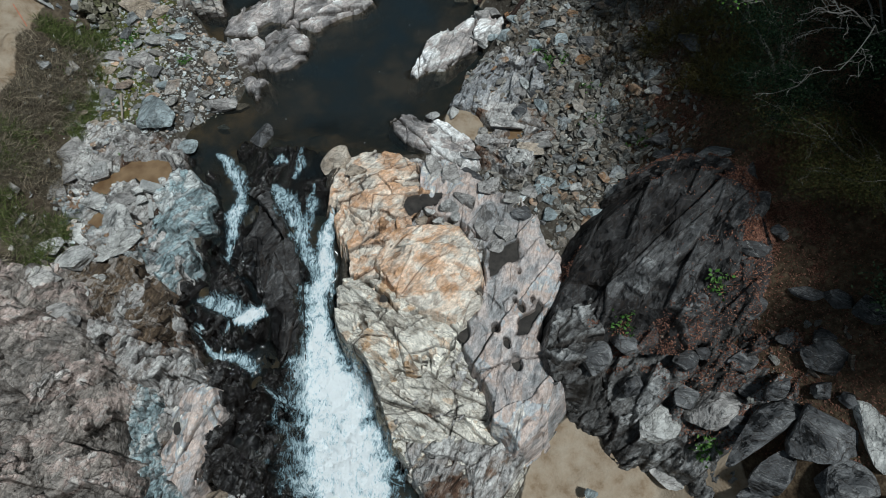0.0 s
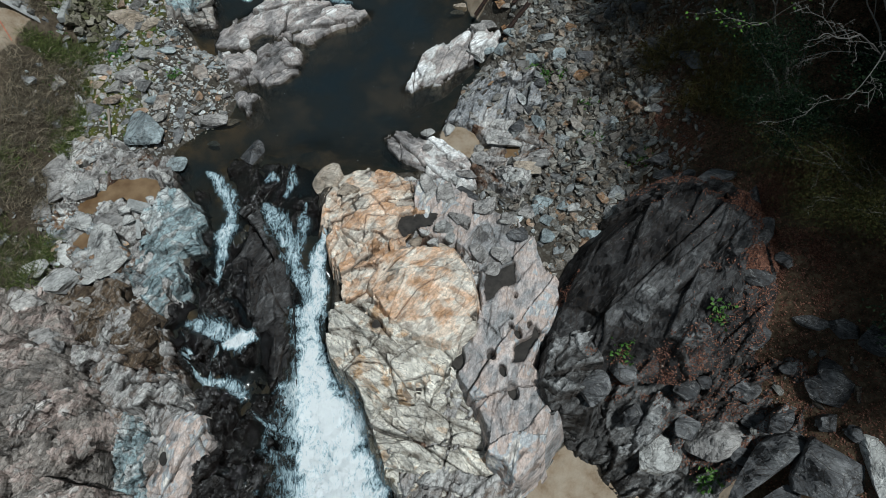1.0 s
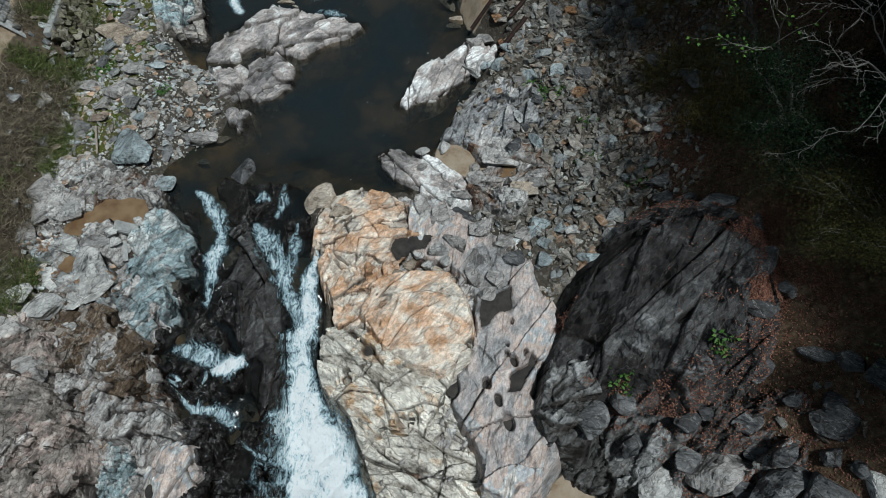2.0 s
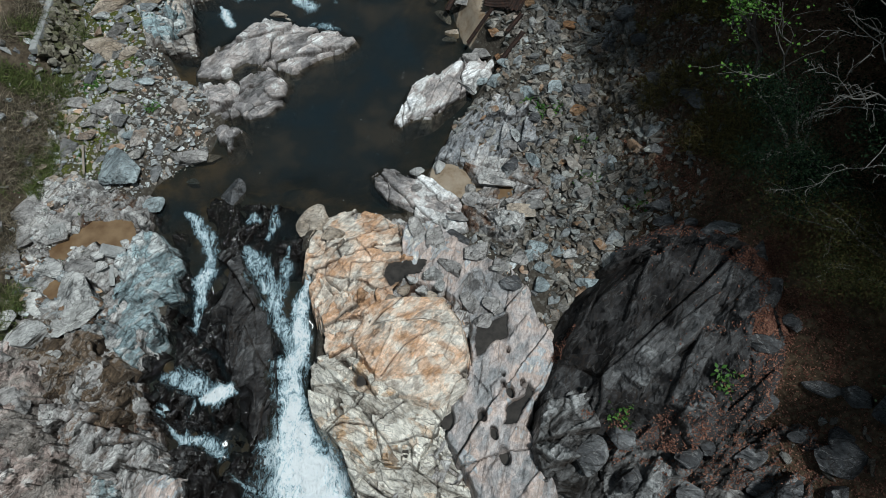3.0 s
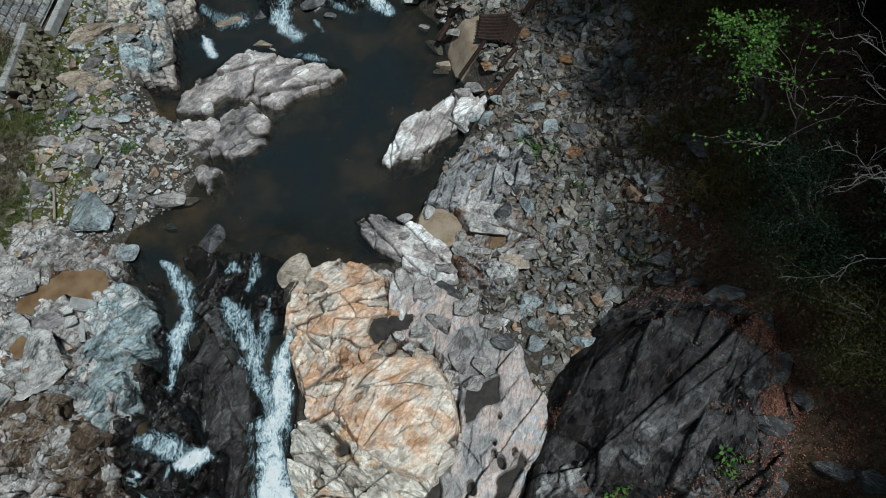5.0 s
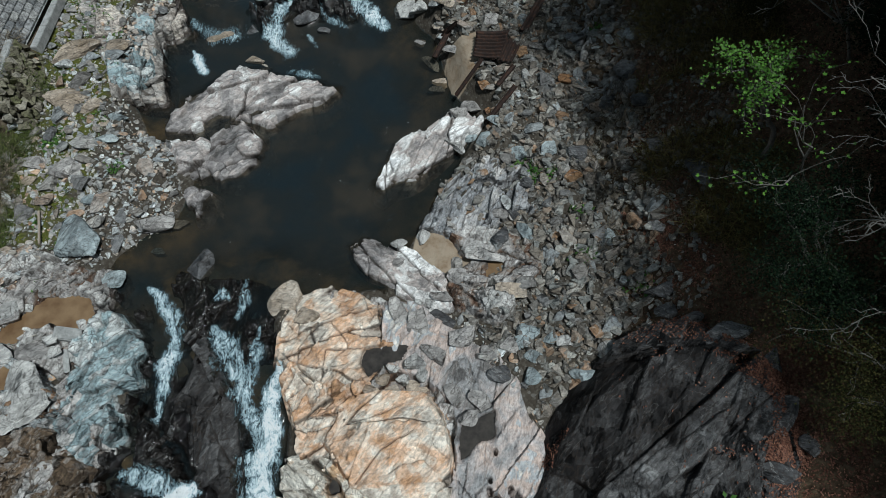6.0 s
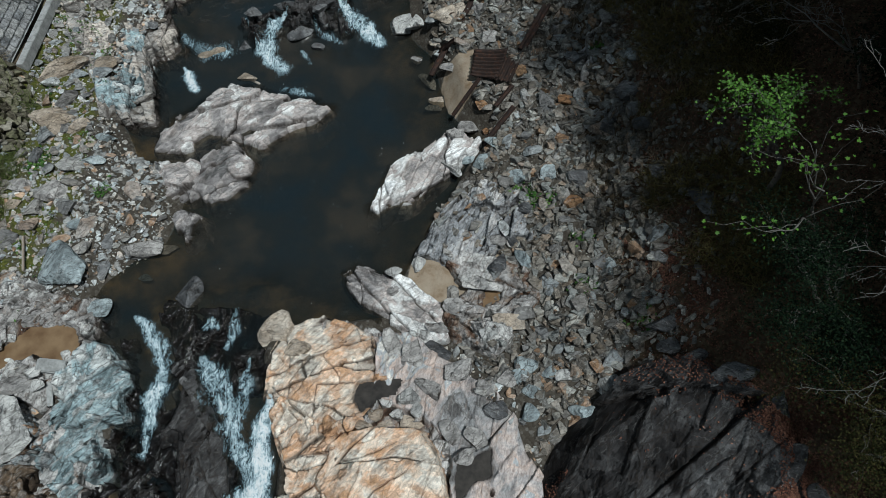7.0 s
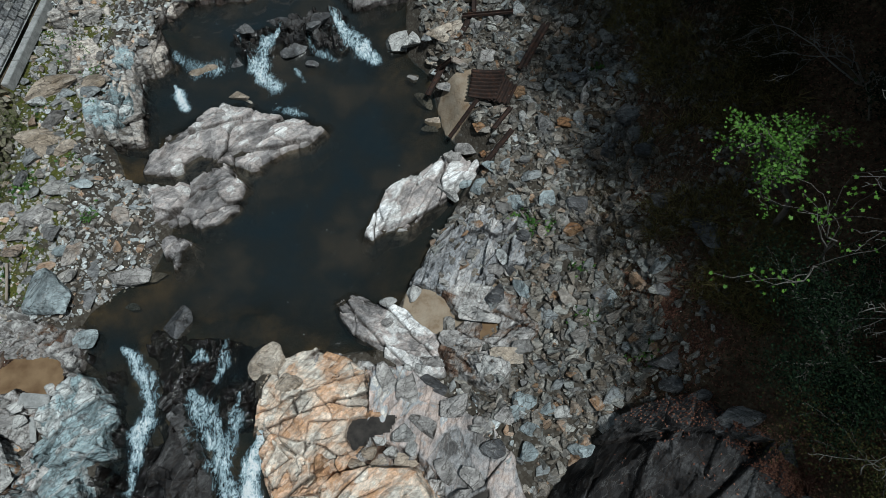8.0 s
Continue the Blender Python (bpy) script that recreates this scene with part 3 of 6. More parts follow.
def outcrop(label, poly, top, drop, edge, material, slope=(0, 0), dome=0.0, size=0.9, relief=0.16, strike=30, aspect=1.6, seed=1, cracks=(), holes=(), pools=(), res=0.025, name="rock_outcrop", wetting=1.0, ragged=0.22, fine=0.014, beds=0.0, grow=0.06, group="bedrock", about=None, soak=0.0, joints=0.7, gap=0.028):
    """Fractured bedrock over an outline: tilted joint blocks at three sizes, bedding steps (beds: their height), cracks and potholes."""
    pts = np.asarray(poly, float)[:, :2]
    lo, hi = pts.min(0) - edge - 0.3, pts.max(0) + edge + 0.3
    xs, ys = np.arange(lo[0], hi[0], res), np.arange(lo[1], hi[1], res)
    x, y = np.meshgrid(xs, ys)
    mid = pts.mean(0) if about is None else np.array(about)
    xw, yw = x + 0.28 * ragged * fbm(x, y, 0.8, 3, seed + 50), y + 0.28 * ragged * fbm(x, y, 0.8, 3, seed + 60)
    sd = inside(x + ragged * fbm(x, y, 0.8, 2, seed + 50), y + ragged * fbm(x, y, 0.8, 2, seed + 60), pts) + grow
    j, (a, b_, c), du, dv, block = blocks(xw, yw, size, seed, strike, aspect)
    j2, (a2, b2, c2), du2, dv2, _ = blocks(xw, yw, size * 0.36, seed + 7, strike + 24, aspect)
    j3, (a3, b3, c3), du3, dv3, _ = cells(xw, yw, size * 0.14, seed + 9, strike - 9, aspect)
    sd = sd + 0.07 * (a - 0.5) * size + 0.12 * (a2 - 0.5) * math.sqrt(size)
    body = np.clip((sd + edge) / (edge + 0.05), 0, 1)
    z = top + slope[0] * (x - mid[0]) + slope[1] * (y - mid[1]) + dome * (ss(0, max(0.6, sd.max()), sd) - 0.5)
    z = z - drop * (1 - body)
    z = z + relief * ((a - 0.5) * 1.5 + (b_ - 0.5) * 2.4 * du / size + (c - 0.5) * 2.4 * dv / size)
    z = z + 0.85 * relief * ((a2 - 0.5) * 1.3 + (b2 - 0.5) * 3.2 * du2 / size + (c2 - 0.5) * 3.2 * dv2 / size)
    z = z + 0.42 * relief * (a2 > 0.35) * ((a3 - 0.5) * 1.2 + (b3 - 0.5) * 7 * du3 / size + (c3 - 0.5) * 7 * dv3 / size)
    if beds:
        u = -x * math.sin(radians(strike)) + y * math.cos(radians(strike))
        u = u / (0.45 * size) + 1.1 * fbm(x, y, 1.3, 4, seed + 70)
        saw = u - np.floor(u)
        z = z + beds * (np.where(saw < 0.82, saw / 0.82, (1 - saw) / 0.18) - 0.5)
    z = z + fine * fbm(x, y, 0.2, 4, seed + 20, 0.6) + 1.6 * fine * fbm(x, y, 0.9, 3, seed + 30)
    # joint marks the gaps whose dirt and shade stone() puts into the colour
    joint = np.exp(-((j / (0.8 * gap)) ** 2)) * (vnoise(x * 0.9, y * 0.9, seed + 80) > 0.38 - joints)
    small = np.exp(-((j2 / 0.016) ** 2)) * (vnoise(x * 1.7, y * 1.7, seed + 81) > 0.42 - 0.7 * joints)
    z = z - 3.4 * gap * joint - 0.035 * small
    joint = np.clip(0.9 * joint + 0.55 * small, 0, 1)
    for depth, *line in cracks:
        d = along(xw, yw, line)
        z = z - depth * np.exp(-2.5 * d * d)
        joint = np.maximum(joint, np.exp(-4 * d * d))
    for hx, hy, rx, ry, turn, deep in holes:
        c_, s_ = math.cos(radians(turn)), math.sin(radians(turn))
        r = np.hypot(((x - hx) * c_ + (y - hy) * s_) / rx, (-(x - hx) * s_ + (y - hy) * c_) / ry)
        z = z - deep * ss(1.12, 0.8, r)
        # the pothole's inside is shaded through the stone colour as well
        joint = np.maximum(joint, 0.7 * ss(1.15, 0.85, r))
    for level, *rim in pools:
        deep = inside(x + 0.12 * fbm(x, y, 0.4, 3, 88), y + 0.12 * fbm(x, y, 0.4, 3, 89), rim)
        z = np.where(deep > -0.12, np.where(deep > 0, np.minimum(z, level - 0.02) - 0.12 * ss(0, 0.12, deep), np.maximum(z, level + 0.02 - 0.3 * deep)), z)
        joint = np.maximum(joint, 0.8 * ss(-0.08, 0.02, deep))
    for level, rim in BASINS:
        deep = inside(x + 0.12 * fbm(x, y, 0.4, 3, 88), y + 0.12 * fbm(x, y, 0.4, 3, 89), rim)
        z = np.where(deep > -0.03, np.minimum(z, level - 0.05 - 0.3 * deep), z)
    w = water_z(x, y)
    for thick, line in FALLS:
        far = np.asarray(line)
        if (far[:, 0].max() > lo[0]) & (far[:, 0].min() < hi[0]) & (far[:, 1].max() > lo[1]) & (far[:, 1].min() < hi[1]):
            d = along(x, y, line)
            z = np.where(d < 1.2, np.minimum(z, w + 0.04 + 2.0 * np.clip(d - 0.8, 0, 1)), z)
    river = np.maximum(inside(x, y, POOL), inside(x, y, CHANNEL))
    wet = soak + wetting * ss(0.30, 0.02, z - w) * ss(-0.6, -0.1, river)
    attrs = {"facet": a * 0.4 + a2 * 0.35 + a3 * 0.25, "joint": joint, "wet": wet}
    keep = sd > -edge
    ob = new(name)
    ob.location = (mid[0], mid[1], top)
    quad = keep[:-1, :-1] & keep[1:, :-1] & keep[:-1, 1:] & keep[1:, 1:]
    for take in clusters(np.where(quad, block[:-1, :-1] + 0.25, -1.0)):
        rows, cols = np.nonzero(take.any(1))[0], np.nonzero(take.any(0))[0]
        r, c = slice(rows[0], rows[-1] + 2), slice(cols[0], cols[-1] + 2)
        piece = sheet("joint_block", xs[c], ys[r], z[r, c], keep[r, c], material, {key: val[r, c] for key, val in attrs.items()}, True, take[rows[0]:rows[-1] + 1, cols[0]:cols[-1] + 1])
        piece.data.transform(Matrix.Translation((-mid[0], -mid[1], -top)))
        piece.parent = ob
    TOPS.append((lo, xs, ys, np.where(sd > -edge, z, -99.0)))
    return tagged(ob, label, "rock", group)


TOPS = []


def surface_z(px, py):
    """The height of the ground or of the bedrock over it."""
    px, py = np.atleast_1d(np.asarray(px, float)), np.atleast_1d(np.asarray(py, float))
    z = ground_z(px, py)
    for lo, xs, ys, tz in TOPS:
        i = np.round((px - xs[0]) / (xs[1] - xs[0])).astype(int)
        k = np.round((py - ys[0]) / (ys[1] - ys[0])).astype(int)
        ok = (i >= 0) & (i < len(xs)) & (k >= 0) & (k < len(ys))
        z = np.where(ok, np.maximum(z, tz[np.clip(k, 0, len(ys) - 1), np.clip(i, 0, len(xs) - 1)]), z)
    return z


# the bedrock that all the ledges stand on
outcrop("dark crevice rock under the pale ledges", [(-3.21, 11.19), (-1.79, 12.34), (-0.09, 11.57), (1.66, 10.43), (2.83, 9.39), (3.15, 7.78), (3.18, 6.48), (2.67, 5.04), (2.69, 4.21), (1.75, 3.12), (0.97, 1.87), (-0.76, 1.97), (-1.76, 4.09), (-2.63, 5.96), (-3.05, 7.54), (-2.89, 9.43)], -0.6, 1.4, 0.3, GREYPINK, (0.04, 0.15), 0.1, 0.8, 0.2, 50, 1.6, 31, res=0.035, grow=-0.1)
outcrop("broken rock shelf along the channel bank", [(-7.72, 12.94), (-7.92, 12.10), (-7.34, 10.64), (-7.30, 8.45), (-7.80, 8.01), (-7.11, 6.51), (-6.34, 5.30), (-6.67, 4.77), (-7.05, 3.24), (-8.44, 3.10), (-9.67, 5.79), (-11.06, 8.71), (-11.25, 10.54), (-11.67, 13.03), (-11.09, 13.88), (-9.40, 13.52)], -0.3, 1.2, 0.3, GREYPINK, (-0.06, 0.14), 0.0, 0.6, 0.22, 45, 1.7, 32, res=0.035, grow=-0.05)
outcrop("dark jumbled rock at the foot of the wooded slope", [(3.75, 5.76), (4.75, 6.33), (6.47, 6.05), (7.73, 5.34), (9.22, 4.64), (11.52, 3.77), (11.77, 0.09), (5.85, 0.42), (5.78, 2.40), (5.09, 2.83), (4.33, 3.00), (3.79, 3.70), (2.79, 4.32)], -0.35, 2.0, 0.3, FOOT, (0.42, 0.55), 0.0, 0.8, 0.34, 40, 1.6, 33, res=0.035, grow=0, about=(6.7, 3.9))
outcrop("orange-stained fractured gneiss ledge at the lip of the fall", [(-3.13, 11.21), (-2.74, 11.89), (-1.82, 12.18), (-1.07, 11.87), (-0.58, 11.42), (-0.52, 10.71), (-0.90, 10.16), (-1.26, 9.45), (-1.73, 9.39), (-2.68, 9.82), (-3.14, 10.33)], 0.32, 1.2, 0.28, ORANGE, (0.02, -0.02), 0.2, 1.1, 0.15, 30, 1.5, 1, joints=0.5, holes=[(x, y, 0.07, 0.06, 0, 0.2) for x, y in [(-1.35, 10.76)]], pools=[(0.2, (-0.96, 10.39), (-0.53, 10.47), (0.03, 10.36), (-0.11, 10.06), (-0.46, 10.01), (-0.85, 9.70), (-1.04, 9.98))], cracks=[(0.25, (-2.93, 10.22, 0.05), (-2.28, 9.70, 0.06), (-1.65, 9.29, 0.07), (-1.11, 9.16, 0.05)), (0.12, (-2.68, 9.82, 0.03), (-2.62, 10.48, 0.03), (-2.06, 11.12, 0.03), (-1.24, 11.37, 0.03)), (0.12, (-2.04, 9.72, 0.03), (-1.89, 10.33, 0.03), (-1.09, 10.37, 0.04))])
outcrop("rounded orange and cream bedrock dome", [(-1.59, 8.96), (-0.79, 9.23), (0.36, 9.14), (0.85, 8.44), (0.97, 7.68), (0.75, 6.83), (0.27, 6.40), (-0.50, 6.60), (-1.13, 7.19), (-1.78, 8.04)], 0.42, 1.0, 0.22, ORANGE, (0, 0.03), 0.3, 1.6, 0.07, 50, 1.3, 2, joints=0.2, cracks=[(0.1, (-1.13, 7.19, 0.03), (-0.60, 7.79, 0.03), (0.23, 8.23, 0.02)), (0.1, (-1.41, 8.52, 0.03), (-0.81, 8.56, 0.02), (-0.04, 8.85, 0.02))], fine=0.01)
outcrop("orange blocky rock strip above the fall", [(-3.08, 10.38), (-2.07, 9.81), (-1.56, 9.34), (-1.67, 8.33), (-1.30, 7.44), (-1.89, 7.71), (-2.50, 8.01), (-2.86, 8.93)], 0.15, 1.5, 0.25, ORANGE, (0.06, 0), 0.1, 0.6, 0.2, 40, 2.0, 3)
outcrop("pale cream bedrock beside the waterfall", [(-3.08, 7.74), (-2.67, 7.91), (-2.06, 7.95), (-1.31, 7.38), (-0.52, 6.74), (0.34, 6.51), (0.23, 5.81), (-0.50, 5.35), (-1.20, 5.37), (-1.75, 5.01), (-2.24, 5.25), (-2.68, 6.07), (-2.94, 7.01)], -0.08, 2.2, 0.25, CREAM, (0.06, 0.08), 0.25, 1.2, 0.14, -40, 1.6, 4, joints=0.5, beds=0.03, holes=[(x, y, r, r * 1.2, 20, 0.3) for x, y, r in [(-2.25, 6.73, 0.09), (-2.22, 6.49, 0.11), (-0.89, 5.40, 0.16), (-0.61, 5.50, 0.14), (-1.69, 7.16, 0.14)]], cracks=[(0.3, (-2.69, 8.47, 0.06), (-2.06, 7.67, 0.08), (-1.58, 7.15, 0.1), (-1.32, 6.74, 0.05)), (0.15, (-2.61, 6.07, 0.03), (-1.76, 6.62, 0.03), (-1.17, 7.37, 0.03)), (0.15, (-1.20, 5.39, 0.04), (-1.33, 6.13, 0.03), (-0.52, 6.69, 0.03))])
outcrop("cream and tan bedrock stepping down to the sand", [(-2.23, 5.26), (-0.98, 5.69), (0.23, 6.12), (0.89, 5.09), (1.17, 4.16), (1.85, 3.44), (1.57, 2.75), (1.01, 1.93), (-0.42, 2.02), (-1.25, 2.92), (-1.80, 4.13)], -0.95, 2.0, 0.28, CREAM, (0.02, 0.38), 0.35, 1.2, 0.2, -30, 1.5, 5, joints=0.6, cracks=[(0.25, (-1.27, 5.65, 0.05), (0.04, 5.42, 0.05), (1.12, 4.48, 0.05), (1.90, 3.88, 0.05)), (0.2, (-1.98, 4.77, 0.04), (-0.75, 4.27, 0.04), (0.81, 4.04, 0.04)), (0.2, (0.04, 5.50, 0.04), (0.12, 4.33, 0.04), (-0.22, 3.40, 0.04), (0.40, 2.35, 0.05))])
outcrop("smooth grey pink bedrock with potholes", [(-0.50, 11.62), (0.42, 11.59), (1.49, 10.46), (2.19, 10.16), (2.67, 9.46), (3.04, 8.19), (3.22, 7.43), (3.00, 6.96), (2.37, 6.61), (2.21, 5.87), (2.73, 5.11), (2.83, 4.42), (2.28, 3.87), (1.69, 3.31), (1.17, 3.93), (0.87, 4.82), (0.44, 5.76), (0.44, 6.46), (0.97, 7.18), (1.16, 8.15), (0.97, 8.95), (0.39, 9.63), (-0.47, 10.07)], 0.05, 1.6, 0.3, GREY, (0.05, 0.06), 0.1, 1.6, 0.1, 60, 2.0, 6, beds=0.05, joints=0.25, holes=[(x, y, r, r * 1.7, 10, 0.28) for x, y, r in [(0.37, 6.25, 0.2), (1.25, 6.17, 0.11), (1.97, 6.68, 0.1), (1.83, 6.88, 0.07), (1.49, 5.73, 0.1), (1.69, 5.21, 0.13), (2.31, 6.86, 0.07), (2.03, 7.72, 0.05), (1.86, 7.13, 0.05)]], pools=[(0.1, (1.28, 8.45), (2.13, 8.64), (2.07, 8.09), (1.24, 7.61)), (-0.1, (2.50, 6.87), (2.59, 6.68), (2.01, 5.88), (1.70, 5.90), (1.87, 6.26), (2.31, 6.54))], fine=0.01)
CLIFF = [(3.53, 7.68), (4.26, 8.60), (5.22, 9.12), (6.28, 9.31), (7.27, 8.22), (7.02, 6.68), (6.62, 5.99), (5.37, 5.66), (4.16, 6.01), (3.54, 6.20), (2.83, 5.83), (2.79, 6.39)]
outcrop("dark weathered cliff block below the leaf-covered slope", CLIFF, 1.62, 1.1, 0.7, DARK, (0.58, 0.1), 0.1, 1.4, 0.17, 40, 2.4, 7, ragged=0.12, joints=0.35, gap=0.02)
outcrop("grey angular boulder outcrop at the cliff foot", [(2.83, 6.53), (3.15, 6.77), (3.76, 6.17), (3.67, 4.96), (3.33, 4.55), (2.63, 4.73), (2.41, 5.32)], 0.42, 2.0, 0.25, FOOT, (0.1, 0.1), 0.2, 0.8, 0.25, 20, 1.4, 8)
outcrop("blue-grey schist ledge beside the cascade", [(-8.37, 12.06), (-7.91, 12.16), (-7.25, 11.40), (-6.88, 11.07), (-6.83, 10.07), (-7.38, 9.76), (-7.16, 8.81), (-7.54, 8.51), (-7.82, 8.13), (-8.15, 8.39), (-8.56, 9.00), (-9.01, 9.96), (-8.42, 10.63), (-8.35, 11.10)], 0.08, 1.3, 0.25, BLUE, (0.03, 0.03), 0.1, 0.75, 0.24, 50, 2.2, 9, joints=0.9)
outcrop("pale broken rock ledge on the bank", [(-10.58, 10.94), (-10.09, 11.09), (-9.55, 10.40), (-9.20, 10.48), (-8.86, 9.92), (-8.52, 9.12), (-9.00, 8.81), (-9.39, 9.02), (-9.72, 8.84), (-10.35, 9.09), (-10.70, 8.55), (-11.08, 8.90), (-10.76, 9.54), (-11.41, 10.11), (-11.21, 10.71)], 0.22, 1.0, 0.25, ISLEPALE, (-0.05, 0.03), 0.1, 0.85, 0.36, 30, 1.4, 10, joints=0.95, gap=0.045)
outcrop("pale grey pothole rock at the water", [(-7.19, 5.53), (-6.21, 5.29), (-5.99, 4.72), (-6.17, 4.08), (-6.45, 3.60), (-6.55, 2.88), (-6.77, 2.63), (-7.26, 3.28), (-7.34, 3.77), (-7.12, 4.32)], -0.75, 1.2, 0.22, GREY, (0.05, 0.12), 0.25, 1.4, 0.08, 70, 1.5, 11)
outcrop("dark wet rock rib between the cascades", [(-5.70, 11.14), (-5.11, 11.26), (-4.17, 10.00), (-4.04, 8.17), (-3.65, 6.82), (-3.70, 5.74), (-4.61, 5.80), (-5.13, 6.60), (-5.03, 7.39), (-5.27, 7.91), (-6.01, 8.83), (-6.40, 9.59)], -0.62, 1.0, 0.3, DARK, (-0.02, 0.13), 0.3, 1.3, 0.2, 75, 2.0, 12, beds=0.045, soak=0.35)
outcrop("grey streaked rock island in the pool", [(-7.09, 17.32), (-6.02, 17.28), (-5.82, 16.32), (-6.35, 15.98), (-5.65, 15.54), (-5.76, 14.88), (-6.63, 16.00)], 0.32, 0.9, 0.3, ISLE, (0.0, 0.1), 0.25, 1.0, 0.15, 40, 1.8, 13, joints=0.9, wetting=0.5)
outcrop("grey rock island with a pale wave-washed end", [(-5.94, 16.52), (-5.68, 17.39), (-4.91, 17.96), (-4.34, 17.35), (-4.42, 16.47), (-5.31, 15.89)], 0.32, 0.9, 0.3, ISLE, (-0.05, 0.1), 0.2, 1.0, 0.15, 40, 1.8, 14, joints=0.9, wetting=0.5)
outcrop("long grey and white rock island in the pool", [(-7.39, 18.12), (-6.94, 19.37), (-5.60, 20.29), (-4.35, 20.20), (-2.11, 19.30), (-2.52, 18.83), (-3.34, 18.46), (-4.13, 17.99), (-5.19, 18.48), (-6.62, 17.96)], 0.26, 1.0, 0.35, ISLE, (0, 0.1), 0.22, 1.1, 0.18, 20, 1.9, 15, joints=0.9, wetting=0.5)
outcrop("pale pointed slab running into the pool", [(-0.59, 15.52), (0.01, 16.70), (1.42, 17.49), (1.86, 17.87), (2.53, 17.52), (1.78, 16.67), (1.03, 15.96), (0.16, 15.56), (-0.39, 15.38)], 0.22, 0.9, 0.25, ISLE, (0.05, 0.05), 0.15, 0.9, 0.15, 40, 2.2, 16, joints=0.9, wetting=0.5)
outcrop("grey tilted slab at the pool outlet", [(-1.41, 13.36), (-0.97, 13.57), (0.12, 13.11), (1.10, 12.35), (1.26, 11.47), (0.64, 11.39), (-0.60, 12.23)], 0.16, 0.9, 0.2, ISLE, (0.0, 0.12), 0.15, 0.7, 0.16, -45, 2.6, 17, joints=0.9, wetting=0.5)
outcrop("blue-grey layered slab on the pool bank", [(0.50, 13.78), (1.23, 15.10), (2.20, 15.76), (2.81, 15.62), (3.53, 15.12), (3.63, 14.07), (3.12, 14.11), (2.33, 13.66), (1.45, 13.59)], 0.5, 1.0, 0.25, SLATE, (0.1, 0.02), 0.15, 1.0, 0.2, 55, 2.4, 18)
outcrop("steep brown fractured rock face on the bank", [(-12.13, 6.87), (-10.75, 6.91), (-9.71, 6.70), (-9.07, 6.19), (-8.63, 5.44), (-8.35, 4.43), (-8.08, 3.60), (-7.80, 2.19), (-7.81, 1.21), (-11.24, 1.40), (-12.60, 4.70)], 0.8, 2.0, 0.4, BROWN, (-0.9, -0.35), 0.0, 0.8, 0.4, 60, 1.5, 19, joints=0.9, about=(-9.4, 5.0), ragged=0.15)
outcrop("broken grey rock terrace above the channel", [(-9.92, 7.02), (-8.90, 7.10), (-8.42, 6.77), (-7.98, 6.63), (-7.07, 6.07), (-6.79, 5.39), (-7.06, 5.24), (-7.32, 4.50), (-7.62, 5.12), (-8.02, 5.41), (-8.46, 5.04), (-8.76, 4.59), (-9.06, 5.34), (-9.43, 6.12)], -0.4, 1.2, 0.3, GREYPINK, (-0.12, 0.1), 0.1, 0.7, 0.28, 65, 1.6, 20, joints=0.95, gap=0.04)
outcrop("blue-grey stepped schist bench", [(-8.63, 4.26), (-8.53, 5.14), (-8.19, 5.49), (-7.73, 5.18), (-7.49, 4.61), (-7.65, 4.04), (-7.14, 3.15), (-6.93, 1.99), (-8.42, 2.08), (-8.59, 3.60)], -0.75, 1.0, 0.2, BLUE, (0, 0.06), 0.0, 0.45, 0.18, 80, 1.5, 21, beds=0.06)

outcrop("smooth pinkish grey ledges between the sand and the talus", [(1.30, 13.62), (2.33, 13.64), (3.02, 13.27), (3.80, 12.60), (3.59, 12.01), (2.83, 11.48), (2.38, 10.95), (1.46, 11.28), (1.22, 12.01), (1.97, 12.71)], 0.32, 0.8, 0.15, GREYPINK, (0.05, -0.02), 0.0, 0.7, 0.14, -20, 2.4, 34, beds=0.045, res=0.035, pools=[(0.18, (2.25, 12.61), (2.83, 12.72), (2.65, 12.28), (2.21, 12.15))])
outcrop("layered grey bedrock on the upper bank", [(-10.74, 25.13), (-6.81, 24.81), (-7.59, 23.75), (-7.17, 22.40), (-8.09, 21.96), (-7.68, 20.26), (-7.46, 19.14), (-8.82, 19.23), (-9.25, 20.38), (-10.38, 22.14), (-10.90, 23.48)], 0.72, 1.0, 0.3, TANROCK, (-0.22, 0.04), 0.0, 1.05, 0.13, 100, 1.3, 35, joints=0.95, gap=0.05)
outcrop("blue-grey jointed rock by the upper pool", [(-9.00, 22.61), (-8.25, 22.55), (-7.91, 20.32), (-8.32, 19.34), (-8.95, 19.50), (-9.41, 21.14), (-8.78, 21.09)], 0.7, 1.0, 0.3, BLUE, (-0.28, 0.03), 0.0, 0.8, 0.12, 90, 1.4, 36, joints=0.95, gap=0.04)
outcrop("dark wet sill across the upper rapids", [(-4.96, 22.94), (-3.51, 23.50), (-2.38, 23.68), (-1.61, 23.62), (-1.58, 22.68), (-2.34, 22.87), (-3.46, 22.82), (-4.33, 22.24)], 0.62, 0.9, 0.25, DARK, (0, 0.15), 0.0, 0.5, 0.3, 20, 1.5, 37, wetting=1.6)
outcrop("grey layered bank rock by the upper rapids", [(-1.05, 24.14), (-0.47, 24.52), (1.09, 24.53), (2.88, 24.97), (3.37, 26.15), (-0.88, 26.51), (-1.66, 25.35)], 1.0, 1.0, 0.25, ISLE, (0.08, 0.05), 0.0, 0.6, 0.2, 10, 1.8, 38, beds=0.05)
